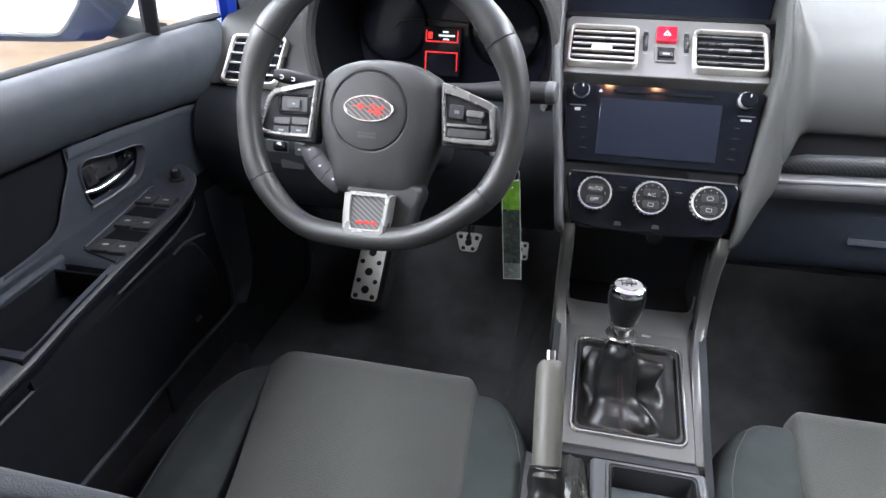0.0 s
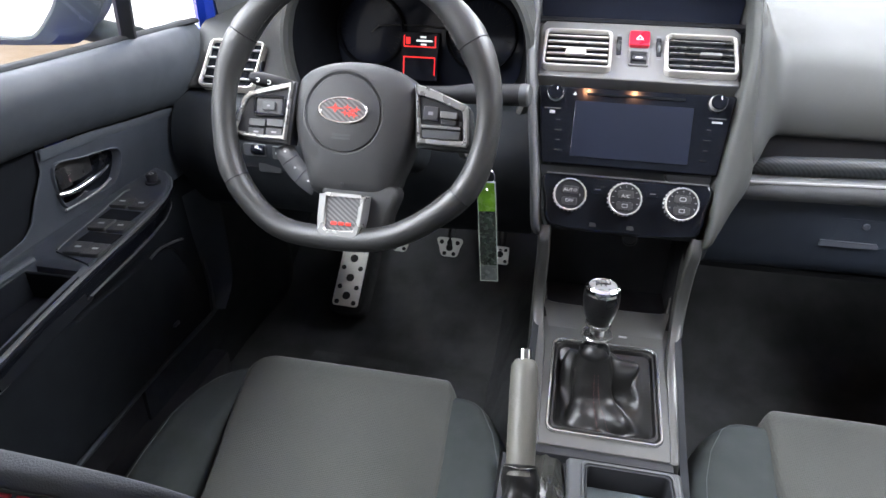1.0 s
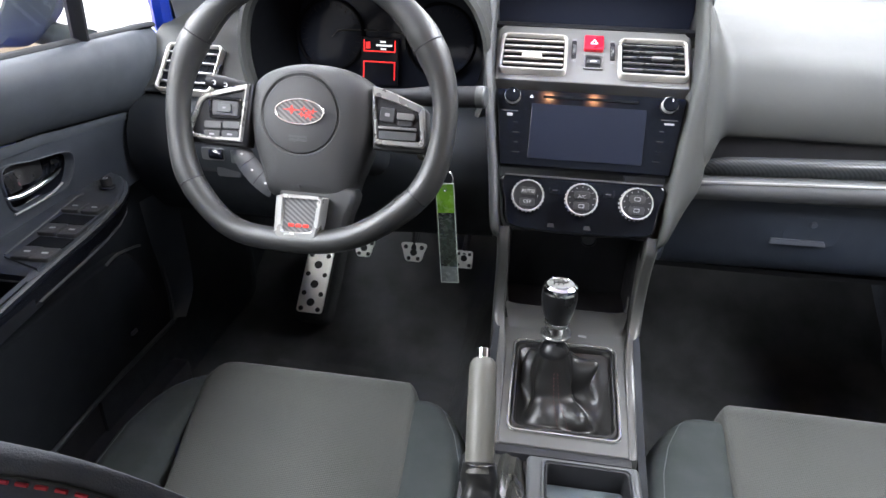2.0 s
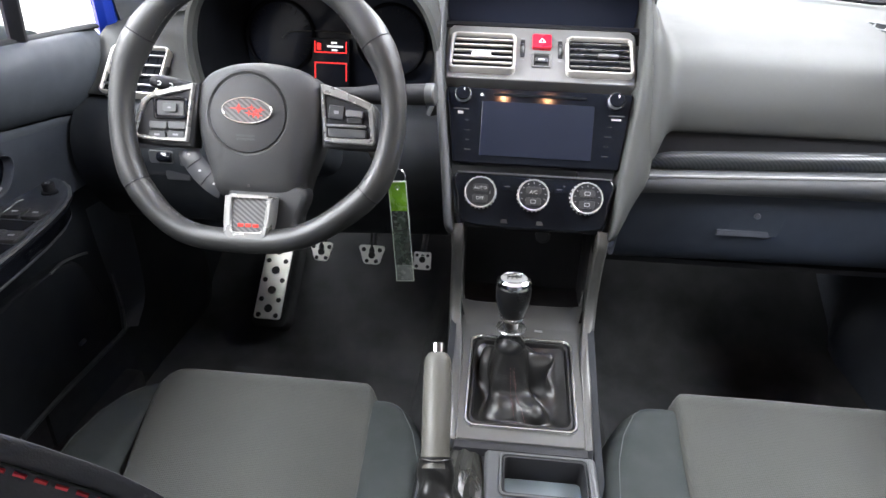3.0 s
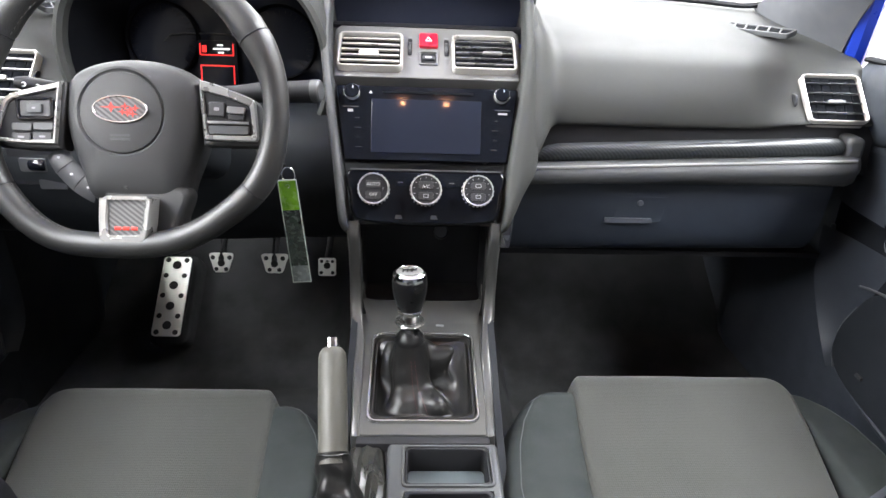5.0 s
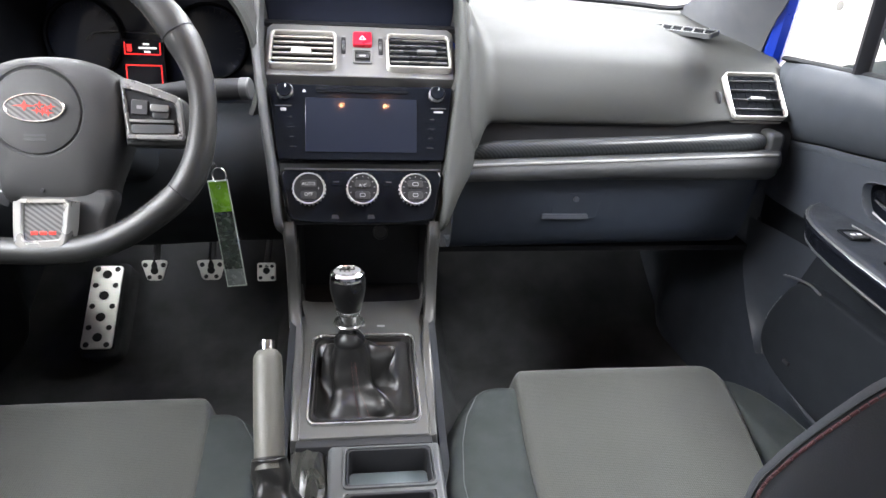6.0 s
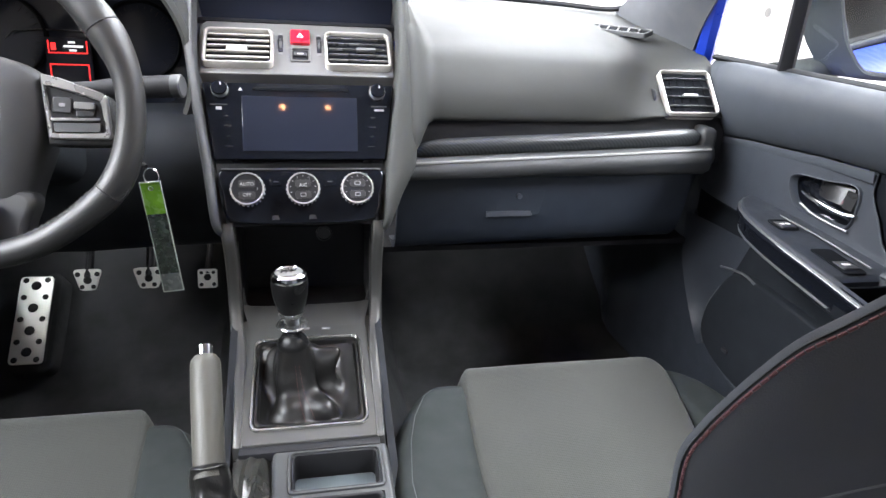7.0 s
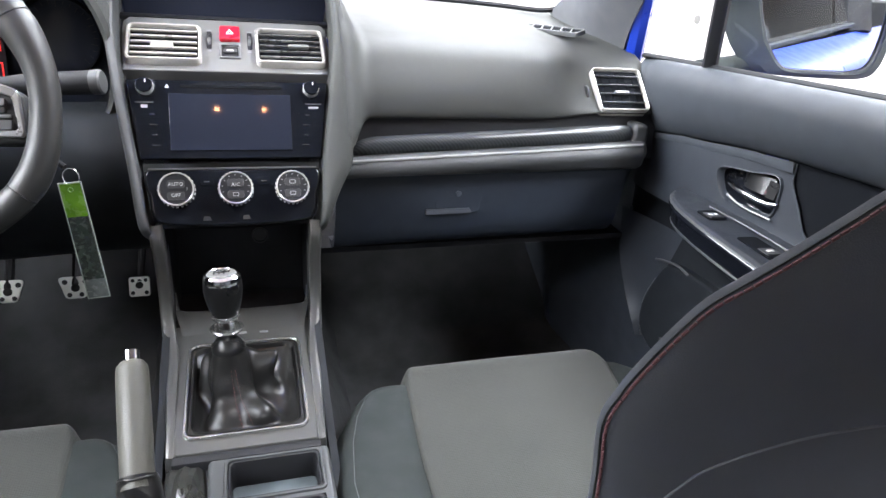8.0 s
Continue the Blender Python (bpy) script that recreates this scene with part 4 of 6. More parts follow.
def console():
    th = thing("centre_console", "satin grey centre console between the seats", "centre console")
    # top plate with a square opening for the gaiter
    bm = bmesh.new()
    n = 10
    outer = [(0.0855, -0.103), (0.0885, -0.04), (0.093, 0.03), (0.098, 0.10), (0.1005, 0.156), (-0.1005, 0.156), (-0.098, 0.10), (-0.093, 0.03), (-0.0885, -0.04), (-0.0855, -0.103)]

    def out_at(a):
        d = Vector((math.cos(a), math.sin(a)))
        best = None
        for p, q in zip(outer, outer[1:] + outer[:1]):
            e = Vector(q) - Vector(p)
            den = d.x * e.y - d.y * e.x
            if abs(den) < 1e-9:
                continue
            t = (p[0] * e.y - p[1] * e.x) / den
            s = (p[0] * d.y - p[1] * d.x) / den
            if t > 0 and -1e-6 <= s <= 1 + 1e-6:
                best = d * t if best is None or t < best.length else best
        return tuple(best)

    inner = rounded(0.146, 0.158, 0.012, 8)
    ring = [out_at(math.atan2(y, x)) for x, y in inner]
    ring_plate(bm, ring, inner, -0.03, 0.0, CMAT, 0.002)
    part("top_plate", bm, M_PLATE, th, "satin dark silver top plate")
    # rounded forward lip towards the open shelf
    bm = bmesh.new()
    lip = [CMAT @ Vector((x, y, z)) for x, y, z in ((-0.098, 0.170, 0.030), (-0.096, 0.160, 0.012), (-0.088, 0.157, 0.001), (-0.04, 0.156, -0.001), (0.04, 0.156, -0.001), (0.088, 0.157, 0.001), (0.096, 0.160, 0.012), (0.098, 0.170, 0.030))]
    tube(bm, smooth_line(lip, 6), 0.0035, 8)
    part("shelf_lip", bm, M_PLATE, th)
    bm = bmesh.new()
    sheet(bm, lambda u, v: CMAT @ Vector(((2 * u - 1) * (0.086 + 0.012 * v), 0.1075 + 0.046 * v, 0.0004 + 0.0042 * math.sin(math.pi * v * 0.5) + 0.007 * step(0.80, 1.0, abs(2 * u - 1)) * v)), 40, 10, 0.0)
    part("plate_front", bm, M_PLATE, th, "raised front edge of the plate")
    # badge mark on the plate, plain bars
    for k in range(2):
        bm = bmesh.new()
        box(bm, (0.004 + 0.016 * k, 0.104, 0.0006), (0.012, 0.004, 0.0008), 0.0002, CMAT @ pose(0, 0, 0, 0, 0, -4 if k else 4))
        part("badge_bar", bm, M_MARKDIM, th)
    # gaiter frame
    bm = bmesh.new()
    ring_plate(bm, rounded(0.155, 0.168, 0.014, 8), rounded(0.1455, 0.1585, 0.011, 8), -0.004, 0.0045, CMAT, 0.0018)
    part("gaiter_frame", bm, M_FRAME, th, "polished silver gaiter frame")
    bm = bmesh.new()
    ring_plate(bm, rounded(0.147, 0.159, 0.010, 8), rounded(0.130, 0.142, 0.012, 8), -0.02, 0.002, CMAT, 0.004)
    part("inner_frame", bm, M_BOOT, th, "black leather edge inside the frame")
    # rails up to the stack, rising out of the plate's edges
    for s in (-1, 1):
        bm = bmesh.new()
        line = smooth_line([(0.0875, 0.676, 0.3495), (0.0885, 0.70, 0.355), (0.0915, 0.76, 0.3685), (0.0975, 0.84, 0.388), (0.1045, 0.885, 0.412), (0.1065, 0.902, 0.455), (0.1065, 0.898, 0.51), (0.1075, 0.892, 0.545), (0.108, 0.902, 0.566)], 6)

        def rail(u, v):
            p = along(line, u)
            grow = 0.12 + 0.88 * step(0.70, 0.85, p.y)
            prof = [(-0.0105 * grow, 0.028), (-0.0095 * grow, -0.0015 * grow), (-0.004, -0.0055 * grow), (0.003, -0.0060 * grow), (0.0070, -0.0015), (0.0085, 0.010), (0.010, 0.07)]
            q = along(smooth_line(prof, 4), v)
            up = step(0.45, 0.8, u)
            end = 0.03 if u < 0.001 else 0.0015 if u < 0.03 else 0.0
            return Vector((s * (p.x + q.x), p.y + q.y * up, p.z - q.y * (1 - up) - end))

        sheet(bm, rail, 48, 24)
        part("side_rail", bm, M_PLATE, th, "satin grey rail running up to the stack")
        bm = bmesh.new()
        sheet(bm, lambda u, v: Vector((s * (0.104 + 0.012 * v + 0.008 * u), 0.20 + 0.80 * u, 0.325 + 0.11 * step(0.5, 1.0, u) - 0.28 * v)), 16, 8, 0.01)
        # flank shade comes from the toned-down colour
        part("side_panel", bm, M_LOWSHADE, th, "dark plastic console flank")
    # open shelf under the climate panel
    for c, sz in (((0, 1.02, 0.47), (0.20, 0.01, 0.22)), ((0, 0.983, 0.396), (0.20, 0.09, 0.01)), ((-0.1005, 0.965, 0.47), (0.008, 0.12, 0.22)), ((0.1005, 0.965, 0.47), (0.008, 0.12, 0.22)), ((0, 0.955, 0.563), (0.20, 0.11, 0.008))):
        bm = bmesh.new()
        box(bm, c, sz, 0.001)
        part("shelf_panel", bm, M_BLACK, th, "black open shelf")
    bm = bmesh.new()
    lathe(bm, [(0.013, 0), (0.013, 0.003), (0.011, 0.004), (0.010, 0.001)], plane_frame(0.030, 1.013, 0.50, 0), 24)
    part("power_socket", bm, M_BUTTON, th)
    # rear part with an open tray
    bm = bmesh.new()

    def rear(u, v):
        x = -0.046 + 0.142 * u
        y = 0.30 + 0.367 * v
        z = 0.336 + 0.045 * (y - 0.30)
        inside = step(-0.024, -0.0215, x) * (1 - step(0.081, 0.0835, x)) * step(0.594, 0.597, y) * (1 - step(0.654, 0.657, y))
        hole2 = step(-0.024, -0.0215, x) * (1 - step(0.081, 0.0835, x)) * step(0.44, 0.443, y) * (1 - step(0.583, 0.586, y))
        edge = 0.006 * (max(0, abs(2 * u - 1) - 0.93) / 0.07) ** 2
        return Vector((x, y, z - 0.045 * inside - 0.07 * hole2 - edge - 0.01 * step(0.985, 1, v)))

    sheet(bm, rear, 70, 150, 0.0)
    part("rear_plate", bm, M_TRIM, th, "dark satin tray surround")
    bm = bmesh.new()
    TM = pose(0.0297, 0.6255, 0.3508, 2.6)
    ring_plate(bm, rounded(0.115, 0.068, 0.008), rounded(0.107, 0.060, 0.006), -0.003, 0.0025, TM, 0.001)
    part("tray_rim", bm, M_TRIM, th)
    bm = bmesh.new()
    ring_plate(bm, rounded(0.106, 0.060, 0.006), rounded(0.100, 0.054, 0.006), -0.042, 0.0005, TM, 0.001)
    part("tray_wall", bm, M_BLACK, th)
    bm = bmesh.new()
    slab(bm, rounded(0.100, 0.052, 0.006), -0.041, -0.036, TM, 0.002)
    part("tray_mat", bm, material("tray_mat", (0.10, 0.12, 0.127), 0.35), th, "smooth grey tray mat")
    bm = bmesh.new()
    ring_plate(bm, rounded(0.106, 0.146, 0.006), rounded(0.098, 0.138, 0.006), -0.066, 0.0015, pose(0.0297, 0.513, 0.3452, 2.6), 0.001)
    slab(bm, rounded(0.098, 0.138, 0.006), -0.064, -0.060, pose(0.0297, 0.513, 0.3452, 2.6), 0.001)
    part("cup_well", bm, M_BLACK, th)
    bm = bmesh.new()
    box(bm, (0.0, 0.673, 0.335), (0.176, 0.014, 0.03), 0.003)
    part("gap_strip", bm, M_BLACK, th)
    bm = bmesh.new()
    box(bm, (0.0, 0.18, 0.42), (0.16, 0.26, 0.16), 0.02)
    part("armrest_box", bm, M_BLACK, th)
    # well beside the tray for the brake lever
    bm = bmesh.new()
    sheet(bm, lambda u, v: Vector((-0.128 + 0.082 * u, 0.40 + 0.268 * v, 0.326 + 0.012 * (2 * u - 1) ** 2)), 8, 16, 0.01)
    part("lever_well", bm, M_BLACK, th)


console()


# ---------- gear lever ----------
def gear_lever():
    th = thing("gear_lever", "manual gear lever with black knob and leather gaiter", "gear lever")
    bm = bmesh.new()
    top = Vector((-0.019, 0.790, 0.428))
    rings = []
    n = 120
    # folds: start angle, turn on the way up, width, how far it stands out, share of the way where it is fullest, span of that
    folds = ((-0.02, 0.4, 0.24, 0.027, 0.58, 0.20), (-0.98, 0.6, 0.32, 0.020, 0.33, 0.13), (-0.50, 0.4, 0.22, -0.010, 0.45, 0.20), (-1.85, 0.6, 0.42, 0.010, 0.34, 0.13), (-2.55, 0.3, 0.36, -0.010, 0.32, 0.16), (2.45, -0.5, 0.40, 0.010, 0.42, 0.15), (1.35, 0.3, 0.40, 0.010, 0.40, 0.15), (0.62, 0.3, 0.22, -0.008, 0.50, 0.20))
    for k in range(41):
        t = k / 40
        r = []
        for i in range(n):
            a = 2 * math.pi * i / n
            c, s = math.cos(a), math.sin(a)
            q = (abs(c) ** 8 + abs(s) ** 8) ** (-1 / 8)
            basep = CMAT @ Vector((0.0705 * c * q, 0.077 * s * q, -0.002))
            w = 0.50 * step(0.0, 0.5, t) + 0.50 * t
            p = basep.lerp(top + Vector((0.021 * c, 0.021 * s, 0)), w)
            climb = max(0.0, (t - 0.30) / 0.70)
            p.z = basep.z + (top.z - basep.z) * climb ** 1.25 - 0.009 * math.exp(-((t - 0.22) / 0.10) ** 2)
            out = 0.0
            for a0, turn, wide, high, at, span in folds:
                dd = (a - a0 - turn * (t - 0.5) + math.pi) % (2 * math.pi) - math.pi
                out += high * math.exp(-abs(dd / wide) ** 2.2) * math.exp(-((t - at) / span) ** 2)
            wave = 0.0022 * noise.noise(Vector((2.2 * c, 2.2 * s, 4.0 * t))) * math.sin(math.pi * t)
            p += Vector((c, s, 0)) * (out + wave)
            p.z += 0.85 * out + wave
            r.append(p)
        rings.append(r)
    solid_rings(bm, rings)
    bmesh.ops.delete(bm, geom=[f for f in bm.faces if len(f.verts) > 4], context="FACES_ONLY")
    part("gaiter", bm, M_BOOT, th, "creased black leather gaiter")
    bm = bmesh.new()
    slab(bm, rounded(0.140, 0.152, 0.010), -0.040, -0.034, CMAT, 0)
    part("gaiter_base", bm, M_SHADEBLACK, th)
    # seam thread down the gaiter
    bm = bmesh.new()
    for off in (-2, 2):
        line = [rings[k][int(n * 0.77) + off] + Vector((0, -0.0008, 0.0010)) for k in range(4, 36)]
        stitches(bm, line, 0.0030, 0.0025, 0.00045)
    part("seam", bm, M_SEAM, th, "dull red thread seam down the gaiter")
    lean = pose(-0.0195, 0.790, 0.420, -2, -1, 0)
    bm = bmesh.new()
    lathe(bm, [(0.0185, -0.001), (0.0212, 0.004), (0.0218, 0.009), (0.0205, 0.015), (0.0160, 0.021), (0.0120, 0.026), (0.0105, 0.038)], lean, 32)
    part("collar", bm, M_KNOB, th, "black stepped collar")
    bm = bmesh.new()
    lathe(bm, [(0.0215, -0.034), (0.0205, -0.02), (0.0210, -0.004), (0.0200, 0.001)], lean, 32)
    part("gaiter_neck", bm, M_KNOB, th, "tight leather neck under the collar")
    bm = bmesh.new()
    lathe(bm, [(0.012, 0.036), (0.0205, 0.0365), (0.0218, 0.0385), (0.0205, 0.0405), (0.0175, 0.0405), (0.0165, 0.0392), (0.012, 0.039)], lean, 32)
    part("reverse_ring", bm, M_FRAME, th, "chrome lift ring")
    bm = bmesh.new()
    lathe(bm, [(0.0095, 0.036), (0.0100, 0.050), (0.0125, 0.0530)], lean, 32)
    part("neck", bm, M_KNOB, th, "black neck below the knob")
    bm = bmesh.new()
    lathe(bm, [(0.0120, 0.0515), (0.0155, 0.0525), (0.0172, 0.0550), (0.0174, 0.0580), (0.0160, 0.0600)], lean, 32)
    part("base_ring", bm, M_FRAME, th, "silver ring under the knob")
    bm = bmesh.new()
    lathe(bm, [(0.0160, 0.0575), (0.0180, 0.064), (0.0210, 0.074), (0.0234, 0.086), (0.0243, 0.096), (0.0238, 0.104), (0.0222, 0.109)], lean, 40)
    part("knob", bm, M_KNOB, th, "smooth black leather knob")
    bm = bmesh.new()
    lathe(bm, [(0.0232, 0.105), (0.0239, 0.1095), (0.0226, 0.1140), (0.0185, 0.1166), (0.0178, 0.1158)], lean, 40, False)
    cap = part("cap_ring", bm, M_CHROME, th, "bright silver cap ring")
    bm = bmesh.new()
    lathe(bm, [(0.0190, 0.112), (0.0180, 0.1160), (0.010, 0.1176)], lean, 32)
    face = part("cap", bm, M_SPOKE, th, "silver cap with the shift pattern")
    bm = bmesh.new()
    for x in (-0.009, -0.003, 0.003, 0.009):
        tube(bm, [lean @ Vector((x, -0.006 if x < 0.008 else 0.0, 0.1182)), lean @ Vector((x, 0.006, 0.1182))], 0.0008, 6)
    tube(bm, [lean @ Vector((-0.009, 0, 0.1182)), lean @ Vector((0.009, 0, 0.1182))], 0.0008, 6)
    part("shift_pattern", bm, M_BLACK, face)


gear_lever()


# ---------- hand brake ----------
def hand_brake():
    th = thing("hand_brake", "raised grey leather hand brake lever beside the console", "hand brake")
    a, b = Vector((-0.1005, 0.548, 0.408)), Vector((-0.1105, 0.655, 0.503))
    d = (b - a).normalized()
    bm = bmesh.new()
    pts = [(a + d * 0.014).lerp(b, k / 28) for k in range(29)]
    tube(bm, pts, lambda s: 0.0160 + 0.0006 * math.sin(math.pi * s) - (0.0045 if s > 0.99 else 0.0010 if s > 0.96 else 0), 24, flat=1.1)
    part("grip", bm, M_GRIP, th, "smooth grey leather grip")
    bm = bmesh.new()
    side = d.cross(Vector((0, 0, 1))).normalized()
    stitches(bm, [p + side.cross(d) * -0.0168 for p in pts[1:-1]], 0.004, 0.003, 0.0005)
    part("seam", bm, M_PIPE, th)
    bm = bmesh.new()
    tube(bm, [b - d * 0.003, b + d * 0.006, b + d * 0.012, b + d * 0.0135], lambda s: 0.0082 if s < 0.7 else 0.0066, 20)
    part("button", bm, M_CHROME, th, "chrome release button")
    bm = bmesh.new()
    rings = []
    n = 40
    for k in range(16):
        t = k / 15
        c = Vector((-0.090, 0.530, 0.332)).lerp(a + d * 0.026, t)
        r = []
        for i in range(n):
            q = 2 * math.pi * i / n
            rad = (0.029 * (1 - t) + 0.0185 * t) * (1 + (0.16 * math.sin(16 * t + 1.2 * math.sin(2 * q)) + 0.11 * math.sin(5 * q + 5 * t)) * (1 - t ** 3))
            r.append(c + side * rad * math.cos(q) + (side.cross(d)) * rad * (1.3 - 0.3 * t) * math.sin(q))
        rings.append(r)
    solid_rings(bm, rings)
    part("gaiter", bm, M_BOOT, th, "creased black leather gaiter")
    # thin cord that ties the gaiter to the grip
    bm = bmesh.new()
    tc = a + d * 0.022
    tube(bm, [tc + side * 0.0178 * math.cos(2 * math.pi * i / 28) + side.cross(d) * 0.0195 * math.sin(2 * math.pi * i / 28) + d * 0.0012 * math.sin(6 * math.pi * i / 28) for i in range(28)], 0.0012, 6, True, up=d)
    part("cord", bm, M_BOOT, th)
    # loose folds of the gaiter beside the tray
    bm = bmesh.new()

    def fold(u, v):
        x = -0.090 + 0.044 * u + 0.004 * math.sin(5 * v)
        y = 0.545 + 0.128 * v
        swell = math.sin(math.pi * min(1, 0.08 + 0.9 * u)) ** 0.7 * math.sin(math.pi * min(1, 0.1 + 0.86 * v)) ** 0.5
        k = 3.1 * u + 0.75 * math.sin(3.0 * v + 1.0) + 0.5 * v
        sharp = 1 - abs(2 * (k - math.floor(k)) - 1) ** 0.7
        k2 = 2.0 * v + 1.3 * u + 0.4 * math.sin(7 * u)
        cross = abs(2 * (k2 - math.floor(k2)) - 1)
        return Vector((x, y, 0.334 + 0.018 * swell + (0.0075 * sharp + 0.003 * cross) * swell))

    sheet(bm, fold, 60, 50, 0.002)
    part("gaiter_fold", bm, M_LITFOLD, th, "crumpled glossy black leather, paled to look lit")


hand_brake()


# ---------- steering wheel ----------
WM = plane_frame(-0.3575, 0.788, 0.748, 21)


def wheel():
    th = thing("steering_wheel", "flat-bottomed black leather steering wheel with silver spokes", "steering wheel")
    ANGLE = (-180, -165, -150, -138, -130, -123, -117, -103, -90, -75, -62, -51, -45, -36, -27, -17, -4, 12, 34, 90, 150, 180)
    REACH = (0.171, 0.172, 0.178, 0.1775, 0.178, 0.178, 0.1755, 0.1645, 0.161, 0.163, 0.165, 0.166, 0.1675, 0.172, 0.1755, 0.174, 0.1725, 0.1735, 0.171, 0.1708, 0.1708, 0.171)

    def rim_point(a):
        r = 0.0
        for k in range(-2, 3):
            q = math.degrees(a) + 3.0 * k
            r += float(np.interp((q + 180) % 360 - 180, ANGLE, REACH)) / 5
        return Vector((r * math.cos(a) + 0.0010, r * math.sin(a), 0.0))

    def thick(a):
        s = 0.0152
        for c, h in ((152, 0.0044), (32, 0.0048), (-28, 0.0018), (-150, 0.0018)):
            dd = (math.degrees(a) - c + 180) % 360 - 180
            s += h * math.exp(-(dd / 15) ** 2)
        return s

    N, K = 180, 18
    bm = bmesh.new()
    rows = []
    for i in range(N):
        a = 2 * math.pi * i / N
        p, q = rim_point(a), rim_point(a + 0.02)
        tan = (q - rim_point(a - 0.02)).normalized()
        nrm = Vector((tan.y, -tan.x, 0))
        r = thick(a)
        groove = 1.0
        for c in (150, 31, -33, -147):
            dd = abs((math.degrees(a) - c + 180) % 360 - 180)
            groove -= 0.07 * math.exp(-(dd / 1.1) ** 2)
        rows.append([bm.verts.new(WM @ (p + nrm * r * groove * math.cos(2 * math.pi * j / K) + Vector((0, 0, 1)) * r * 0.98 * groove * math.sin(2 * math.pi * j / K))) for j in range(K)])
    for i in range(N):
        a, b = rows[i], rows[(i + 1) % N]
        for j in range(K):
            bm.faces.new((a[j], a[(j + 1) % K], b[(j + 1) % K], b[j]))
    part("rim", bm, M_LEATHER, th, "black leather rim with seams")
    for c in (150, 31, -33, -147):
        bm = bmesh.new()
        a = radians(c)
        p = rim_point(a)
        tan = (rim_point(a + 0.02) - rim_point(a - 0.02)).normalized()
        nrm = Vector((tan.y, -tan.x, 0))
        r = thick(a) * 0.955
        tube(bm, [WM @ (p + nrm * r * math.cos(2 * math.pi * j / 24) + Vector((0, 0, r * math.sin(2 * math.pi * j / 24)))) for j in range(24)], 0.0009, 6, True, up=WM.to_3x3() @ tan)
        part("rim_seam", bm, M_BLACK, th)
    for a0, a1 in ((-146, -112), (-68, -36), (128, 150), (30, 52)):
        bm = bmesh.new()
        line = []
        for k in range(20):
            a = radians(a0 + (a1 - a0) * k / 19)
            p = rim_point(a)
            tan = (rim_point(a + 0.02) - rim_point(a - 0.02)).normalized()
            nrm = Vector((tan.y, -tan.x, 0))
            r = thick(a)
            line.append(WM @ (p - nrm * r * 0.97 + Vector((0, 0, r * 0.30))))
        stitches(bm, line, 0.0036, 0.0036, 0.0008)
        part("stitching", bm, M_STITCHGREY if a1 < 0 else M_STITCHDARK, th, "pale thread along the inner rim")
    HW = WM @ Matrix.Translation((-0.0055, 0.0, -0.0165))
    # airbag cover
    outline = smooth_loop([(0, 0.0640), (0.040, 0.0595), (0.071, 0.045), (0.083, 0.020), (0.080, -0.030), (0.064, -0.078), (0.050, -0.108), (0.0, -0.112),
                           (-0.050, -0.108), (-0.064, -0.078), (-0.080, -0.030), (-0.083, 0.020), (-0.071, 0.045), (-0.040, 0.0595)], 6)
    bm = bmesh.new()
    rings = []
    for s, z in ((1.0, -0.050), (1.0, -0.022), (0.985, -0.012), (0.95, -0.004), (0.88, 0.002), (0.78, 0.0055), (0.66, 0.0085)):
        rings.append([HW @ Vector((x * s + 0.0045, y * s, z)) for x, y in outline])
    # dish and rim round the round centre
    k = len(outline)
    for r, z in ((0.0545, 0.0100), (0.0515, 0.0103), (0.0498, 0.0085), (0.0486, 0.0080), (0.0474, 0.0100), (0.040, 0.0112), (0.02, 0.0125), (0.004, 0.013)):
        ring = []
        for x, y in outline:
            a = math.atan2(y, x)
            ring.append(HW @ Vector((r * math.cos(a) - 0.005, r * math.sin(a) * 1.0 - 0.003, z)))
        rings.append(ring)
    solid_rings(bm, rings)
    hub = part("airbag_cover", bm, M_HUB, th, "grained dark grey airbag cover")
    EM = HW @ Matrix.Translation((-0.005, 0.0005, 0.0118))
    oval = [(0.0325 * math.cos(2 * math.pi * i / 48), 0.0165 * math.sin(2 * math.pi * i / 48)) for i in range(48)]
    oval2 = [(x * 0.92, y * 0.86) for x, y in oval]
    bm = bmesh.new()
    ring_plate(bm, oval, oval2, -0.002, 0.0030, EM, 0.0008)
    part("emblem_ring", bm, M_CHROME, hub, "chrome oval emblem rim")
    bm = bmesh.new()
    slab(bm, oval2, -0.001, 0.0018, EM, 0.0003)
    part("emblem_field", bm, M_CARBONL, hub, "grey carbon-patterned emblem field")
    bm = bmesh.new()

    def star(cx, cy, w, h):
        pts = []
        for i in range(8):
            a = math.pi / 4 * i
            f = 1.0 if i % 2 == 0 else 0.26
            pts.append((cx + w * f * math.cos(a), cy + h * f * math.sin(a)))
        slab(bm, pts, 0.001, 0.0025, EM, 0)

    star(-0.010, 0.002, 0.013, 0.0062)
    for cx, cy in ((0.006, 0.0035), (0.012, -0.0005), (0.009, -0.0045), (0.018, 0.0015), (0.015, -0.0055), (0.003, -0.003)):
        star(cx, cy, 0.0062, 0.0042)
    part("emblem_shapes", bm, M_REDMARK, hub, "plain red shapes on the emblem")
    bm = bmesh.new()
    for y, w in ((-0.030, 0.024), (-0.0345, 0.024)):
        slab(bm, rounded(w, 0.0028, 0.001, 2), 0.011, 0.0121, HW @ Matrix.Translation((-0.006, y, 0)), 0.0003)
    part("embossed_bar", bm, M_BUTTON, hub)
    bm = bmesh.new()
    slab(bm, rounded(0.004, 0.004, 0.001, 2), 0.0, 0.0058, HW @ Matrix.Translation((-0.003, -0.092, 0)), 0.0003)
    part("screw_cap", bm, M_BLACK, hub)

    # left and right spokes
    SW = WM @ Matrix.Translation((0, 0, -0.010))

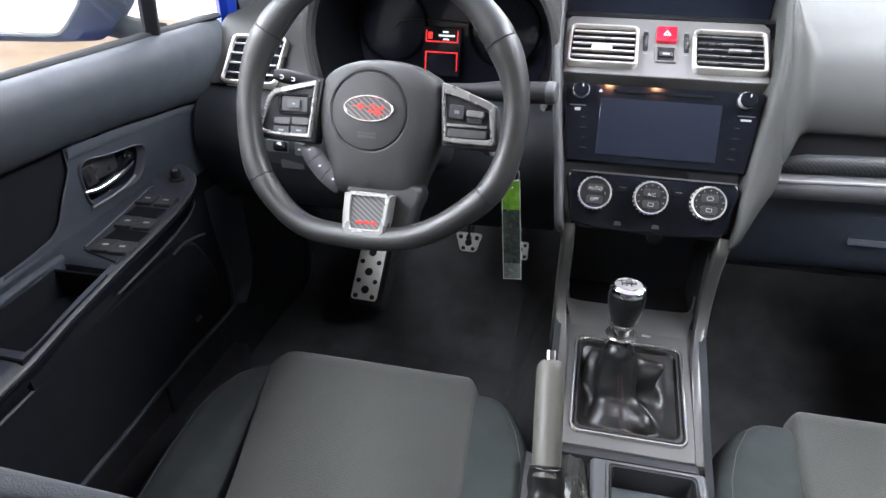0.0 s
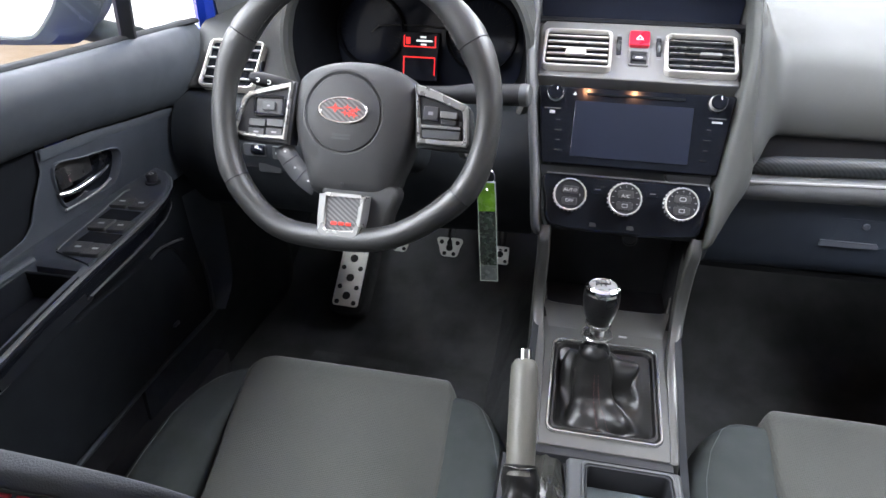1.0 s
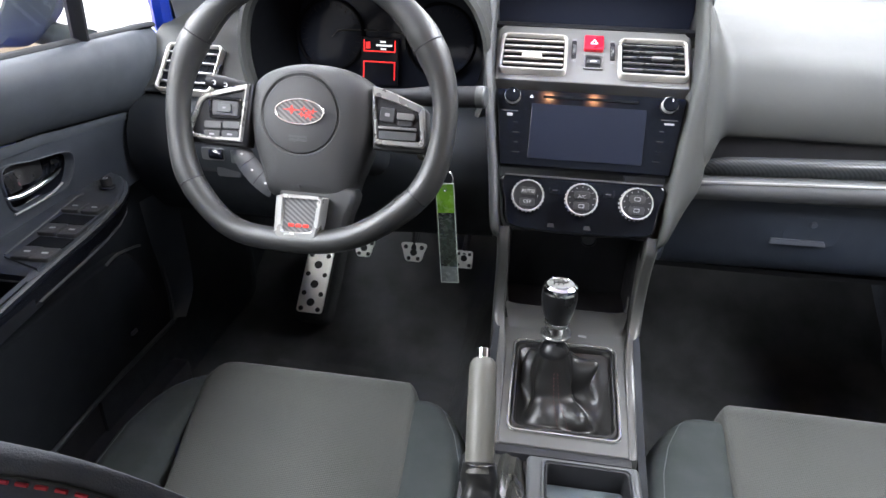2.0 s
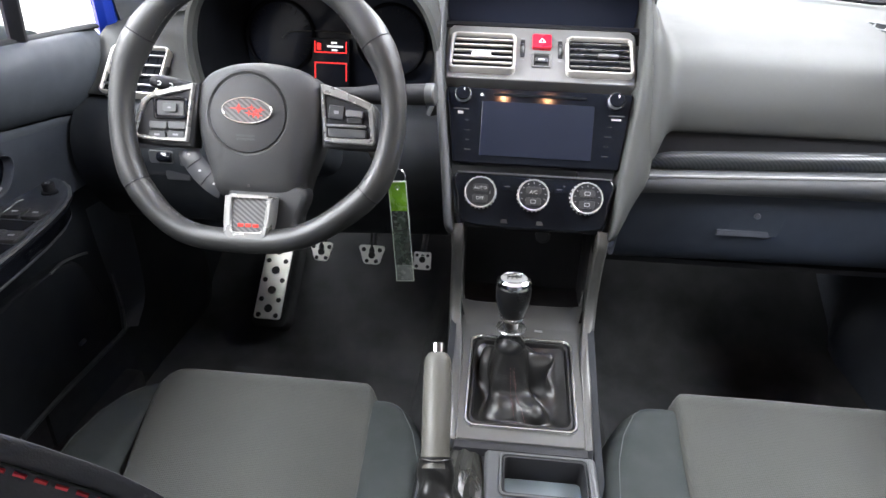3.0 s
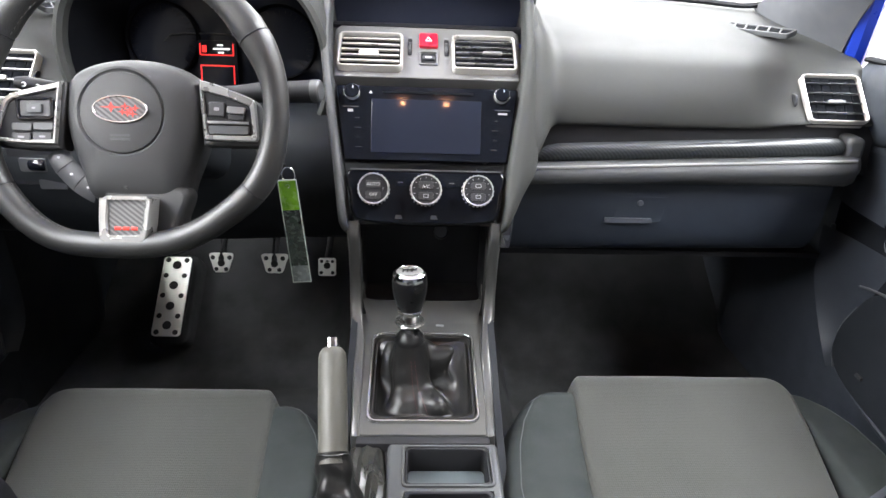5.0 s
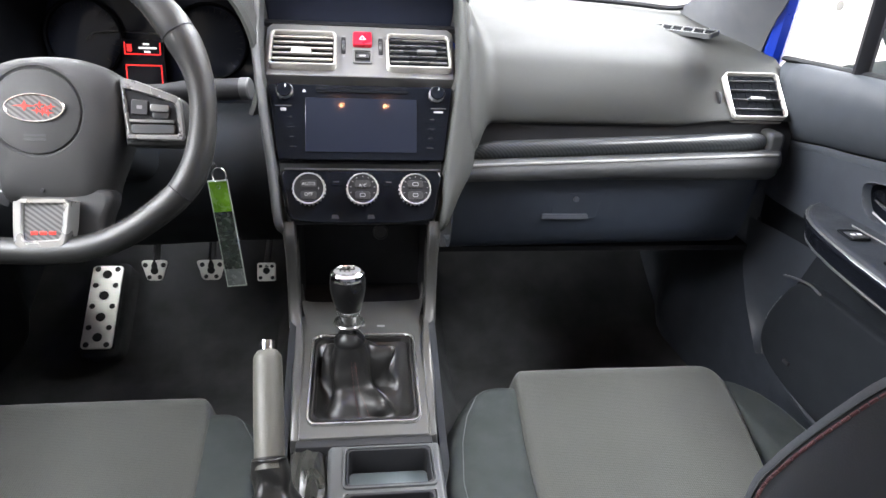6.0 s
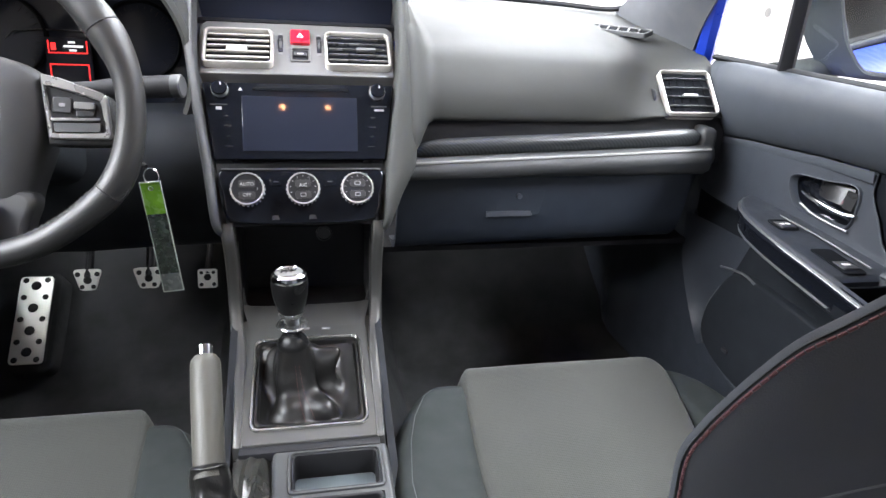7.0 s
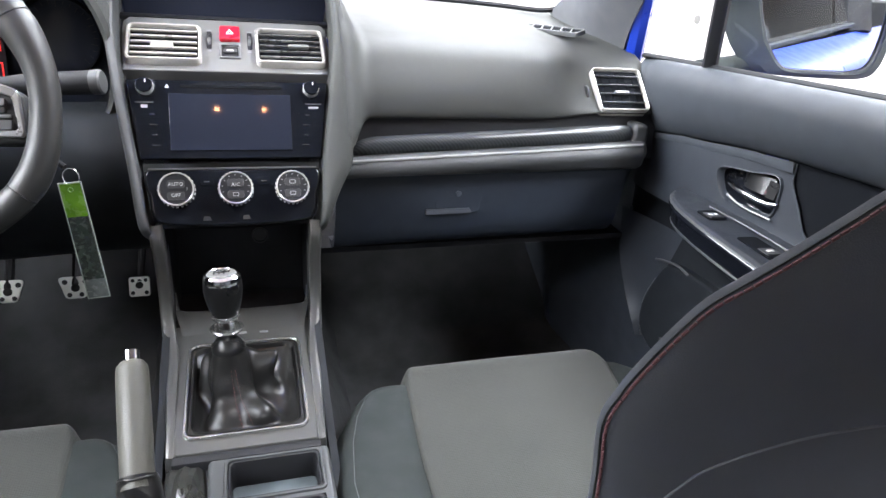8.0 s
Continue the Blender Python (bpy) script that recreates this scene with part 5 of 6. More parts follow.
    def spoke(s):
        if s < 0:
            sm = [(-0.0815, 0.0320), (-0.112, 0.0245), (-0.140, 0.0165), (-0.1495, 0.0085), (-0.1565, -0.0130), (-0.1635, -0.0335), (-0.1600, -0.0400), (-0.125, -0.0425), (-0.0885, -0.0420)]
            inn = [(-0.0865, 0.0235), (-0.112, 0.0170), (-0.137, 0.0100), (-0.1435, 0.0045), (-0.1500, -0.0130), (-0.1560, -0.0315), (-0.1540, -0.0350), (-0.125, -0.0370), (-0.0925, -0.0365)]
        else:
            sm = [(0.0805, 0.0385), (0.098, 0.0345), (0.1135, 0.0290), (0.1425, 0.0180), (0.1465, 0.0120), (0.1505, -0.0290), (0.1475, -0.0335), (0.115, -0.0335), (0.0865, -0.0325)]
            inn = [(0.0840, 0.0255), (0.098, 0.0225), (0.1135, 0.0180), (0.1375, 0.0098), (0.1402, 0.0060), (0.1440, -0.0235), (0.1420, -0.0262), (0.115, -0.0262), (0.0905, -0.0255)]
        cx, cy = sum(p[0] for p in sm) / 9, sum(p[1] for p in sm) / 9
        big = [(cx + (x - cx) * 1.10, cy + (y - cy) * 1.10 - 0.003) for x, y in sm]
        bm = bmesh.new()
        slab(bm, big, -0.030, -0.004, SW, 0.005, 3)
        sp = part("spoke", bm, M_HUB, th, "dark spoke with switches")
        bm = bmesh.new()
        ring_plate(bm, sm, inn, -0.010, 0.002, SW, 0.0018)
        part("spoke_trim", bm, M_SPOKE, sp, "satin silver spoke edging")
        bm = bmesh.new()
        slab(bm, inn, -0.012, -0.0015, SW, 0.001)
        part("switch_plate", bm, M_BLACK, sp)

        def key(x, y, w, h, z, mat, r=0.002, mark=None, turn=0.0):
            b = bmesh.new()
            slab(b, rounded(w, h, r, 3), -0.004, z, SW @ pose(x, y, 0, 0, 0, turn), 0.0012)
            o = part("switch", b, mat, sp)
            if mark:
                b = bmesh.new()
                slab(b, rounded(mark[0], mark[1], 0.0006, 2), z, z + 0.0004, SW @ pose(x, y, 0, 0, 0, turn), 0)
                part("mark", b, M_MARKDIM, o)

        if s < 0:
            b = bmesh.new()
            ring_plate(b, rounded(0.044, 0.027, 0.005), rounded(0.037, 0.020, 0.003), -0.004, 0.0022, SW @ pose(-0.1115, -0.0005, 0, 0, 0, 2), 0.001)
            part("pad_ring", b, M_GLOSS, sp)
            key(-0.1115, -0.0005, 0.036, 0.019, 0.0008, M_BUTTON, 0.003)
            key(-0.1115, -0.0005, 0.018, 0.011, 0.0038, M_TRIM, 0.002, (0.004, 0.002))
            for x, y in ((-0.1275, -0.0225), (-0.1025, -0.0215)):
                key(x, y, 0.0235, 0.0090, 0.0015, M_TRIM)
            for x, y in ((-0.1285, -0.0345), (-0.1040, -0.0335)):
                key(x, y, 0.0225, 0.0095, 0.0010, M_BUTTON, 0.002, (0.007, 0.0022))
        else:
            key(0.1005, 0.0045, 0.0190, 0.0170, 0.0012, M_BUTTON, 0.002, (0.006, 0.004), -3)
            key(0.1235, 0.0035, 0.0215, 0.0080, 0.0040, M_SILVER, 0.002, None, -3)
            key(0.1235, -0.0045, 0.0190, 0.0070, 0.0005, M_BUTTON)
            key(0.1155, -0.0205, 0.0480, 0.0100, 0.0025, M_TRIM)
            b = bmesh.new()
            box(b, (0.1135, -0.0115, 0.0005), (0.050, 0.0035, 0.003), 0.001, SW)
            part("switch_bar", b, M_SILVER, sp)

    spoke(-1)
    spoke(1)
    # lower spoke: silver bracket round a carbon insert
    low = [(-0.0290, -0.1050), (0.0315, -0.1050), (0.0290, -0.1350), (0.0250, -0.1530), (0.0195, -0.1580), (-0.0240, -0.1580), (-0.0295, -0.1540), (-0.0300, -0.1330)]
    inn = [(-0.0185, -0.1040), (0.0240, -0.1040), (0.0220, -0.1320), (0.0185, -0.1450), (0.0160, -0.1480), (-0.0165, -0.1490), (-0.0192, -0.1465), (-0.0195, -0.1300)]
    bm = bmesh.new()
    ring_plate(bm, low, inn, -0.012, 0.0140, WM, 0.0022)
    ls = part("lower_spoke", bm, M_SPOKE, th, "satin silver lower spoke bracket")
    bm = bmesh.new()
    slab(bm, inn, -0.012, 0.0105, WM, 0.0008)
    part("carbon_insert", bm, M_CARBONL, ls, "grey carbon-patterned insert")
    for k in range(3):
        bm = bmesh.new()
        box(bm, (-0.0085 + 0.0095 * k, -0.1405, 0.0109), (0.0075, 0.0042, 0.0008), 0.0003, WM)
        part("badge_bar", bm, M_REDMARK, ls, "plain red badge bar")
    bm = bmesh.new()
    slab(bm, smooth_loop([(-0.036, -0.090), (0.0, -0.085), (0.062, -0.092), (0.058, -0.125), (0.047, -0.152), (0.0, -0.158), (-0.030, -0.150), (-0.035, -0.12)], 4), -0.045, -0.015, WM, 0.008, 3)
    part("spoke_back", bm, M_HUB, th)
    # curved switch pad behind the left spoke
    bm = bmesh.new()

    def fan(u, v):
        a = radians(206 + 37 * u)
        r = 0.097 + 0.028 * v
        return WM @ Vector((r * math.cos(a), r * math.sin(a), -0.026 - 0.003 * (2 * v - 1) ** 2 - 0.004 * (2 * u - 1) ** 4))

    sheet(bm, fan, 20, 8)
    fp = part("fan_switch", bm, M_BUTTON, th, "curved grey switch pad below the spoke")
    for a in (211, 224, 237):
        bm = bmesh.new()
        slab(bm, rounded(0.0032, 0.0026, 0.0008, 2), 0, 0.0008, WM @ Matrix.Translation((0.1105 * math.cos(radians(a)), 0.1105 * math.sin(radians(a)), -0.0262)), 0)
        part("mark", bm, M_PRINT, fp)
    for a in (217.5, 230.5):
        bm = bmesh.new()
        ca, sa = math.cos(radians(a)), math.sin(radians(a))
        tube(bm, [WM @ Vector((0.099 * ca, 0.099 * sa, -0.0280)), WM @ Vector((0.111 * ca, 0.111 * sa, -0.0255)), WM @ Vector((0.123 * ca, 0.123 * sa, -0.0285))], 0.0007, 5)
        part("joint", bm, M_BLACK, fp)


wheel()


def column():
    th = thing("steering_column", "black steering column shroud with two stalks", "steering column")
    bm = bmesh.new()
    rings = []
    for k in range(8):
        t = k / 7
        c = WM @ Vector((0, -0.012 - 0.01 * t, -0.045 - 0.19 * t))
        out = rounded(0.105 + 0.05 * t, 0.088 + 0.03 * t, 0.03, 5)
        R3 = WM.to_3x3()
        rings.append([c + R3 @ Vector((x, y, 0)) for x, y in out])
    solid_rings(bm, rings)
    part("shroud", bm, M_LOWSHADE, th, "dark column shroud")
    # right stalk, round grey end
    bm = bmesh.new()
    p0, p1 = Vector((-0.30, 0.905, 0.745)), Vector((-0.150, 0.878, 0.758))
    tube(bm, [p0.lerp(p1, k / 10) for k in range(11)], lambda s: 0.0095 + 0.0045 * step(0.25, 0.6, s), 20)
    st = part("stalk", bm, M_BLACK, th, "round grey wiper stalk")
    bm = bmesh.new()
    d = (p1 - p0).normalized()
    tube(bm, [p1 - d * 0.004, p1 + d * 0.002, p1 + d * 0.006, p1 + d * 0.008], lambda s: 0.0146 if s < 0.7 else 0.0125, 24)
    part("stalk_end", bm, M_TRIM, st, "pale grey end cap")
    # left stalk
    bm = bmesh.new()
    p0, p1 = Vector((-0.43, 0.905, 0.735)), Vector((-0.535, 0.880, 0.758))
    tube(bm, [p0.lerp(p1, k / 10) for k in range(11)], lambda s: 0.008 + 0.004 * step(0.3, 0.8, s) - 0.004 * step(0.96, 1.0, s), 20, flat=0.8)
    st = part("stalk", bm, M_BLACK, th, "black light stalk with white marks")
    for k in (0.72, 0.86):
        bm = bmesh.new()
        q = p0.lerp(p1, k)
        lathe(bm, [(0.0030, 0), (0.0030, 0.001), (0.002, 0.001), (0.002, 0)], plane_frame(q.x, q.y - 0.0112, q.z + 0.002, 10), 14, False)
        part("mark", bm, M_MARK, st)
    bm = bmesh.new()
    lathe(bm, [(0.013, 0.0), (0.013, 0.012), (0.010, 0.014), (0.004, 0.014)], pose(-0.232, 0.905, 0.668, 80, 0, 60), 24)
    part("ignition_lock", bm, M_SILVER, th, "silver ignition lock")


column()


def key_tag():
    th = thing("key_tag", "green and dark plastic tag hanging from the ignition key", "key tag")
    bm = bmesh.new()
    tube(bm, [(-0.214, 0.885, 0.668), (-0.205, 0.875, 0.662), (-0.196, 0.868, 0.657)], 0.0035, 8)
    part("key", bm, M_BLACK, th)
    bm = bmesh.new()
    n = 20
    tube(bm, [Vector((-0.190 + 0.009 * math.cos(2 * math.pi * i / n), 0.8625, 0.646 + 0.011 * math.sin(2 * math.pi * i / n))) for i in range(n)], 0.0009, 6, True, up=Vector((0, 1, 0)))
    part("ring", bm, M_CHROME, th)
    TM = plane_frame(-0.1860, 0.8615, 0.5595, -1.5) @ pose(0, 0, 0, 0, 0, 4.2)
    tints = (("green_part", (0.10, 0.24, 0.012), 0.0360, 0.079, "bright green upper half"), ("dark_part", (0.018, 0.026, 0.020), -0.0520, 0.0360, "dark translucent lower half"), ("clear_tip", (0.10, 0.115, 0.11), -0.0785, -0.0520, "clear plastic tip"))
    for name, col, y0, y1, lab in tints:
        bm = bmesh.new()
        slab(bm, [(-0.0125, y0), (0.0125, y0), (0.0120, y1), (-0.0120, y1)], -0.001, 0.001, TM, 0.0004)
        part(name, bm, material("tag_" + name, col, 0.25, coat=0.6, blotch=0.35, blotch_scale=45), th, lab)
    bm = bmesh.new()
    ring_plate(bm, [(-0.0135, -0.080), (0.0135, -0.080), (0.0130, 0.081), (-0.0130, 0.081)], [(-0.0123, -0.0788), (0.0123, -0.0788), (0.0118, 0.0798), (-0.0118, 0.0798)], -0.0012, 0.0014, TM, 0.0003)
    part("clear_edge", bm, M_TAGCLEAR, th)
    bm = bmesh.new()
    tube(bm, [TM @ Vector((0.003 * math.cos(k), 0.072 + 0.003 * math.sin(k), 0.0014)) for k in (0, 1, 2, 3, 4, 5, 6)], 0.0005, 5)
    part("eyelet", bm, M_CHROME, th)


key_tag()


# ---------- pedals ----------
def pedal_plate(name, label, m, outline, holes, deep=0.010):
    """A stamped metal pedal cover with dark rubber studs on a black arm."""
    th = thing(name, label, "pedal")
    bm = bmesh.new()
    slab(bm, outline, -0.004, 0.0, m, 0.0015)
    part("plate", bm, M_ALU, th, "brushed aluminium plate")
    bm = bmesh.new()
    slab(bm, [(x * 0.97, y * 0.97) for x, y in outline], -deep, -0.0042, m, 0.001)
    part("pad", bm, M_RUBBER, th)
    for x, y, r in holes:
        bm = bmesh.new()
        lathe(bm, [(r, -0.003), (r, 0.0008), (r * 0.8, 0.0018), (r * 0.3, 0.0020)], m @ Matrix.Translation((x, y, 0)), 20)
        part("rubber_stud", bm, M_RUBBER, th)
    return th


DEAD = plane_frame(-0.5535, 1.290, 0.212, 45.5, -1.5)
pedal_plate("dead_pedal", "tall brushed aluminium foot rest with rubber studs", DEAD, rounded(0.063, 0.185, 0.008),
            [(0, 0.072, 0.0095), (0, 0.024, 0.0095), (0, -0.024, 0.0095), (0, -0.068, 0.0095)] + [(sx * 0.0205, y, 0.0058) for y in (0.084, 0.047, 0.0, -0.047, -0.084) for sx in (-1, 1)], 0.02)
bm = bmesh.new()
slab(bm, rounded(0.085, 0.215, 0.02), -0.10, -0.0205, DEAD, 0.006)
part("foot_block", bm, M_CARPET, bpy.data.objects["dead_pedal"])
for pname, px, pw, plab in (("clutch_pedal", -0.434, 0.050, "clutch"), ("brake_pedal", -0.319, 0.056, "brake")):
    PM = plane_frame(px, 1.285, 0.298, 20)
    shape = smooth_loop([(-pw / 2, 0.020), (0, 0.022), (pw / 2, 0.020), (pw / 2 - 0.004, 0.0), (pw / 2 - 0.011, -0.019), (0, -0.021), (-pw / 2 + 0.011, -0.019), (-pw / 2 + 0.004, 0.0)], 4)
    th = pedal_plate(pname, "small aluminium %s pedal cover with rubber studs" % plab, PM, shape, [(0, 0.0, 0.0078), (-0.018, 0.012, 0.005), (0.018, 0.012, 0.005), (-0.0105, -0.0135, 0.0045), (0.0105, -0.0135, 0.0045)])
    bm = bmesh.new()
    tube(bm, smooth_line([(px, 1.292, 0.300), (px, 1.34, 0.36), (px, 1.37, 0.46), (px, 1.38, 0.60)], 4), 0.008, 8, flat=1.6)
    part("arm", bm, M_BLACK, th)
PM = plane_frame(-0.2045, 1.283, 0.293, 20)
th = pedal_plate("accelerator_pedal", "small square aluminium accelerator pedal cover", PM, rounded(0.039, 0.040, 0.005), [(0, 0.003, 0.0072), (-0.012, 0.0125, 0.0036), (0.012, 0.0125, 0.0036), (-0.0125, -0.0125, 0.0040), (0.0125, -0.0125, 0.0040)])
bm = bmesh.new()
tube(bm, smooth_line([(-0.2045, 1.290, 0.30), (-0.2, 1.34, 0.35), (-0.195, 1.37, 0.45), (-0.19, 1.38, 0.56)], 4), 0.007, 8)
part("arm", bm, M_BLACK, th)


# ---------- front seats ----------
def seat(name, s, xc, zc, yf, label, yback, outline):
    th = thing(name, label, "car seat", "front seats")
    wider = 0.008 if s < 0 else 0.024

    def top(y):
        return zc - 0.10 * (yf - y) + 0.02 * ((yf - y) / 0.5) ** 2

    # cushion body with side bolsters; a runs from the door side (-1) to the tunnel side (+1)
    bm = bmesh.new()
    INNER = ((0.25, 0.40, 0.593, 0.669, 0.72, 0.762, 0.795, 0.812), (0.274, 0.284, 0.290, 0.278, 0.262, 0.238, 0.205, 0.16))
    OUTER = ((0.25, 0.40, 0.49, 0.58, 0.659, 0.71, 0.745, 0.775, 0.800, 0.812), (0.232, 0.239, 0.250, 0.265, 0.273, 0.266, 0.248, 0.212, 0.163, 0.125))

    def body(u, v):
        a = 2 * u - 1
        y = 0.26 + (0.812 + yf - 0.820 - 0.26) * math.sin(v * math.pi / 2) ** 0.8
        side = abs(a)
        yy, ww = INNER if a > 0 else OUTER
        hw = float(np.interp(y - yf + 0.820, yy, ww)) + (wider * step(0.0, 0.3, a) if a > 0 else 0.0)
        x = xc - s * hw * a
        z = top(y) - 0.030 * (1 - step(0.45, 0.62, side)) + (0.022 - 0.026 * step(0.45, 0.78, y)) * step(0.5, 0.7, side)
        fall = max(0, (side - 0.80) / 0.20)
        z -= 0.13 * (1 - math.sqrt(max(0, 1 - fall * fall)))
        front = max(0, (y - (yf - 0.008) + 0.050) / 0.050)
        z -= 0.10 * (1 - math.sqrt(max(0, 1 - min(1, front) ** 2)))
        return Vector((x, y, z))

    sheet(bm, body, 100, 70, 0.0)
    rows = [body(i / 60, 1.0) for i in range(61)]
    prev = [bm.verts.new(p) for p in rows]
    cur = [bm.verts.new(p + Vector((0, -0.06, -0.12))) for p in rows]
    for i in range(60):
        bm.faces.new((prev[i], prev[i + 1], cur[i + 1], cur[i]))
    part("cushion", bm, M_BOLSTER, th, "dark grey cloth cushion with side bolsters")
    # patterned insert, a raised pad
    bm = bmesh.new()

    def pad_top(u, v):
        a = 2 * u - 1
        y = 0.27 + (yf + 0.006 - 0.27) * v
        inner, outer = 0.190 - 0.020 * step(0.45, 1.0, v), 0.115 + 0.062 * step(0.30, 1.0, v)
        hw = inner if a > 0 else outer
        corner = (0.020 if a > 0 else 0.060) * max(0, (v - 0.88) / 0.12) ** 2.2
        x = xc - s * a * (hw - corner)
        z = top(y) + 0.004 - 0.004 * (1 - a * a) * (1 - v)
        z -= 0.028 * max(0, (abs(a) - 0.91) / 0.09) ** 2.2
        fr = max(0, (v - 0.930) / 0.07)
        z -= 0.050 * (1 - math.sqrt(max(0, 1 - fr * fr))) + 0.0022 * noise.noise(Vector((x * 7, y * 7, 3.0)))
        return Vector((x, y, z))

    sheet(bm, pad_top, 80, 100, 0.0)
    # front skirt of the insert
    rows = [pad_top(i / 40, 1.0) for i in range(41)]
    prev = [bm.verts.new(p) for p in rows]
    for dy, dz in ((0.001, 0.02), (-0.004, 0.05), (-0.02, 0.09), (-0.05, 0.13)):
        cur = [bm.verts.new(p + Vector((0, dy, -dz))) for p in rows]
        for i in range(40):
            bm.faces.new((prev[i], prev[i + 1], cur[i + 1], cur[i]))
        prev = cur
    bmesh.ops.remove_doubles(bm, verts=bm.verts, dist=0.0002)
    part("seat_insert", bm, M_SEAT, th, "grey knitted cloth seat insert")
    # welt seams on the bolsters and red thread on the tunnel side
    for side in (-1, 1):
        bm = bmesh.new()
        tube(bm, [body(0.5 + side * 0.425, 0.20 + 0.70 * k / 40) + Vector((0, 0, 0.0002)) for k in range(41)], 0.0005, 6)
        part("welt_seam", bm, M_PIPE, th)
        bm = bmesh.new()
        stitches(bm, [body(0.5 + side * 0.490, 0.20 + 0.65 * k / 40) + Vector((0, 0, 0.0015)) for k in range(41)], 0.006, 0.004, 0.0008)
        part("red_seam", bm, M_STITCHDIM if side > 0 else M_PIPE, th)
    bm = bmesh.new()
    box(bm, (xc, 0.50, 0.19), (0.44, 0.48, 0.13), 0.03)
    part("seat_base", bm, M_BLACK, th)
    for sx in (-0.18, 0.18):
        bm = bmesh.new()
        box(bm, (xc + sx, 0.50, 0.10), (0.035, 0.56, 0.08), 0.008)
        part("seat_rail", bm, M_BLACK, th)
    # backrest: rings from the cushion up to the shoulder
    line = smooth_line([(z, w) for z, w in outline], 4)
    BACK, FRONT, E = 0.010 if s < 0 else 0.028, 0.003, 2.2

    def back_y(x, z, w):
        share = max(0.0, 1 - min(1, abs(x - xc) / w) ** E) ** (1 / E)
        return yback - 0.2 * (z - 0.74) - BACK * min(1, 0.3 + w / 0.2 * 0.7) * share

    def ring(z, w, n=72):
        out = []
        yc = yback - 0.2 * (z - 0.74)
        k = min(1, 0.3 + w / 0.2 * 0.7)
        for i in range(n):
            a = 2 * math.pi * i / n
            c, sn = math.cos(a), math.sin(a)
            q = (abs(c) ** E + abs(sn) ** E) ** (-1 / E)
            dish = 0.0
            out.append(Vector((xc + w * c * q, yc + (FRONT if sn > 0 else BACK) * k * sn * q - dish * k, z)))
        return out

    rings = [ring(p.x, p.y) for p in line]
    bm = bmesh.new()
    solid_rings(bm, rings)
    part("backrest", bm, M_SEATBACK, th, "black cloth backrest")

    def inset(d):
        """The outline's inner edge moved inwards by d, on the rear face."""
        pts = []
        rows = [(p.x, p.y) for p in line]
        for (z0, w0), (z1, w1), (z2, w2) in zip(rows, rows[1:], rows[2:]):
            t = Vector((z2 - z0, w2 - w0)).normalized()
            z, w = z1 + t.y * d, w1 - t.x * d
            if z > 0.42 and w > 0.03:
                full = w
                for (za, wa), (zb, wb) in zip(rows, rows[1:]):
                    if za <= z <= zb:
                        full = wa + (wb - wa) * (z - za) / max(1e-6, zb - za)
                x = xc - s * w
                pts.append(Vector((x, back_y(x, z, full) - 0.0008, z)))
        return pts

    path = inset(0.0080 if s < 0 else 0.0012)
    bm = bmesh.new()
    stitches(bm, path, 0.0031 if s < 0 else 0.0030, 0.0021 if s < 0 else 0.0006, 0.00062 if s < 0 else 0.00066)
    part("shoulder_stitching", bm, M_STITCH if s < 0 else M_STITCHDIM, th, "red thread along the shoulder seam" if s < 0 else "dull maroon thread along the shoulder seam")
    bm = bmesh.new()
    tube(bm, inset(0.0055 if s < 0 else 0.0004), 0.0004, 6)
    part("shoulder_seam", bm, M_BOLSTER, th)
    if s > 0:
        bm = bmesh.new()
        crease = [(0.172, 0.700), (0.178, 0.712), (0.1855, 0.7225), (0.205, 0.733), (0.229, 0.7395), (0.262, 0.742), (0.33, 0.743)]
        tube(bm, smooth_line([Vector((x, back_y(x, z, 0.238) - 0.0006, z)) for x, z in crease], 6), 0.0006, 6)
        part("crease_seam", bm, M_CREASE, th)
    # head restraint
    bm = bmesh.new()
    hr = []
    for k in range(9):
        t = k / 8
        z = 0.885 + 0.17 * t
        w = 0.115 * math.sin(math.pi * (0.12 + 0.76 * t)) ** 0.4
        hr.append([Vector((xc + w * math.cos(2 * math.pi * i / 32), yback - 0.36 * 0.2 + 0.045 * math.sin(2 * math.pi * i / 32) * math.sin(math.pi * (0.1 + 0.8 * t)) ** 0.5 - 0.1 * (z - 0.9), z)) for i in range(32)])
    solid_rings(bm, hr)
    part("head_restraint", bm, M_SEATBACK, th)
    for sx in (-0.06, 0.06):
        bm = bmesh.new()
        tube(bm, [(xc + sx, yback - 0.045, 0.83), (xc + sx, yback - 0.066, 0.90)], 0.006, 10)
        part("post", bm, M_CHROME, th)
    return th


seat("driver_seat", -1, -0.378, 0.331, 0.820, "grey cloth driver seat with black back and red stitching", 0.170,
     [(0.30, 0.205), (0.45, 0.225), (0.60, 0.240), (0.72, 0.249), (0.785, 0.250), (0.800, 0.247), (0.811, 0.240), (0.823, 0.228), (0.831, 0.214), (0.837, 0.200), (0.840, 0.187), (0.842, 0.163), (0.8430, 0.12), (0.8435, 0.06)])
ps = seat("passenger_seat", 1, 0.385, 0.358, 0.822, "grey cloth passenger seat with black back", 0.190,
          [(0.30, 0.19), (0.45, 0.205), (0.60, 0.222), (0.70, 0.236), (0.743, 0.2445), (0.760, 0.2415), (0.773, 0.236), (0.787, 0.228), (0.799, 0.219), (0.809, 0.205), (0.818, 0.192), (0.830, 0.176), (0.839, 0.164), (0.849, 0.145), (0.858, 0.11), (0.862, 0.06)])


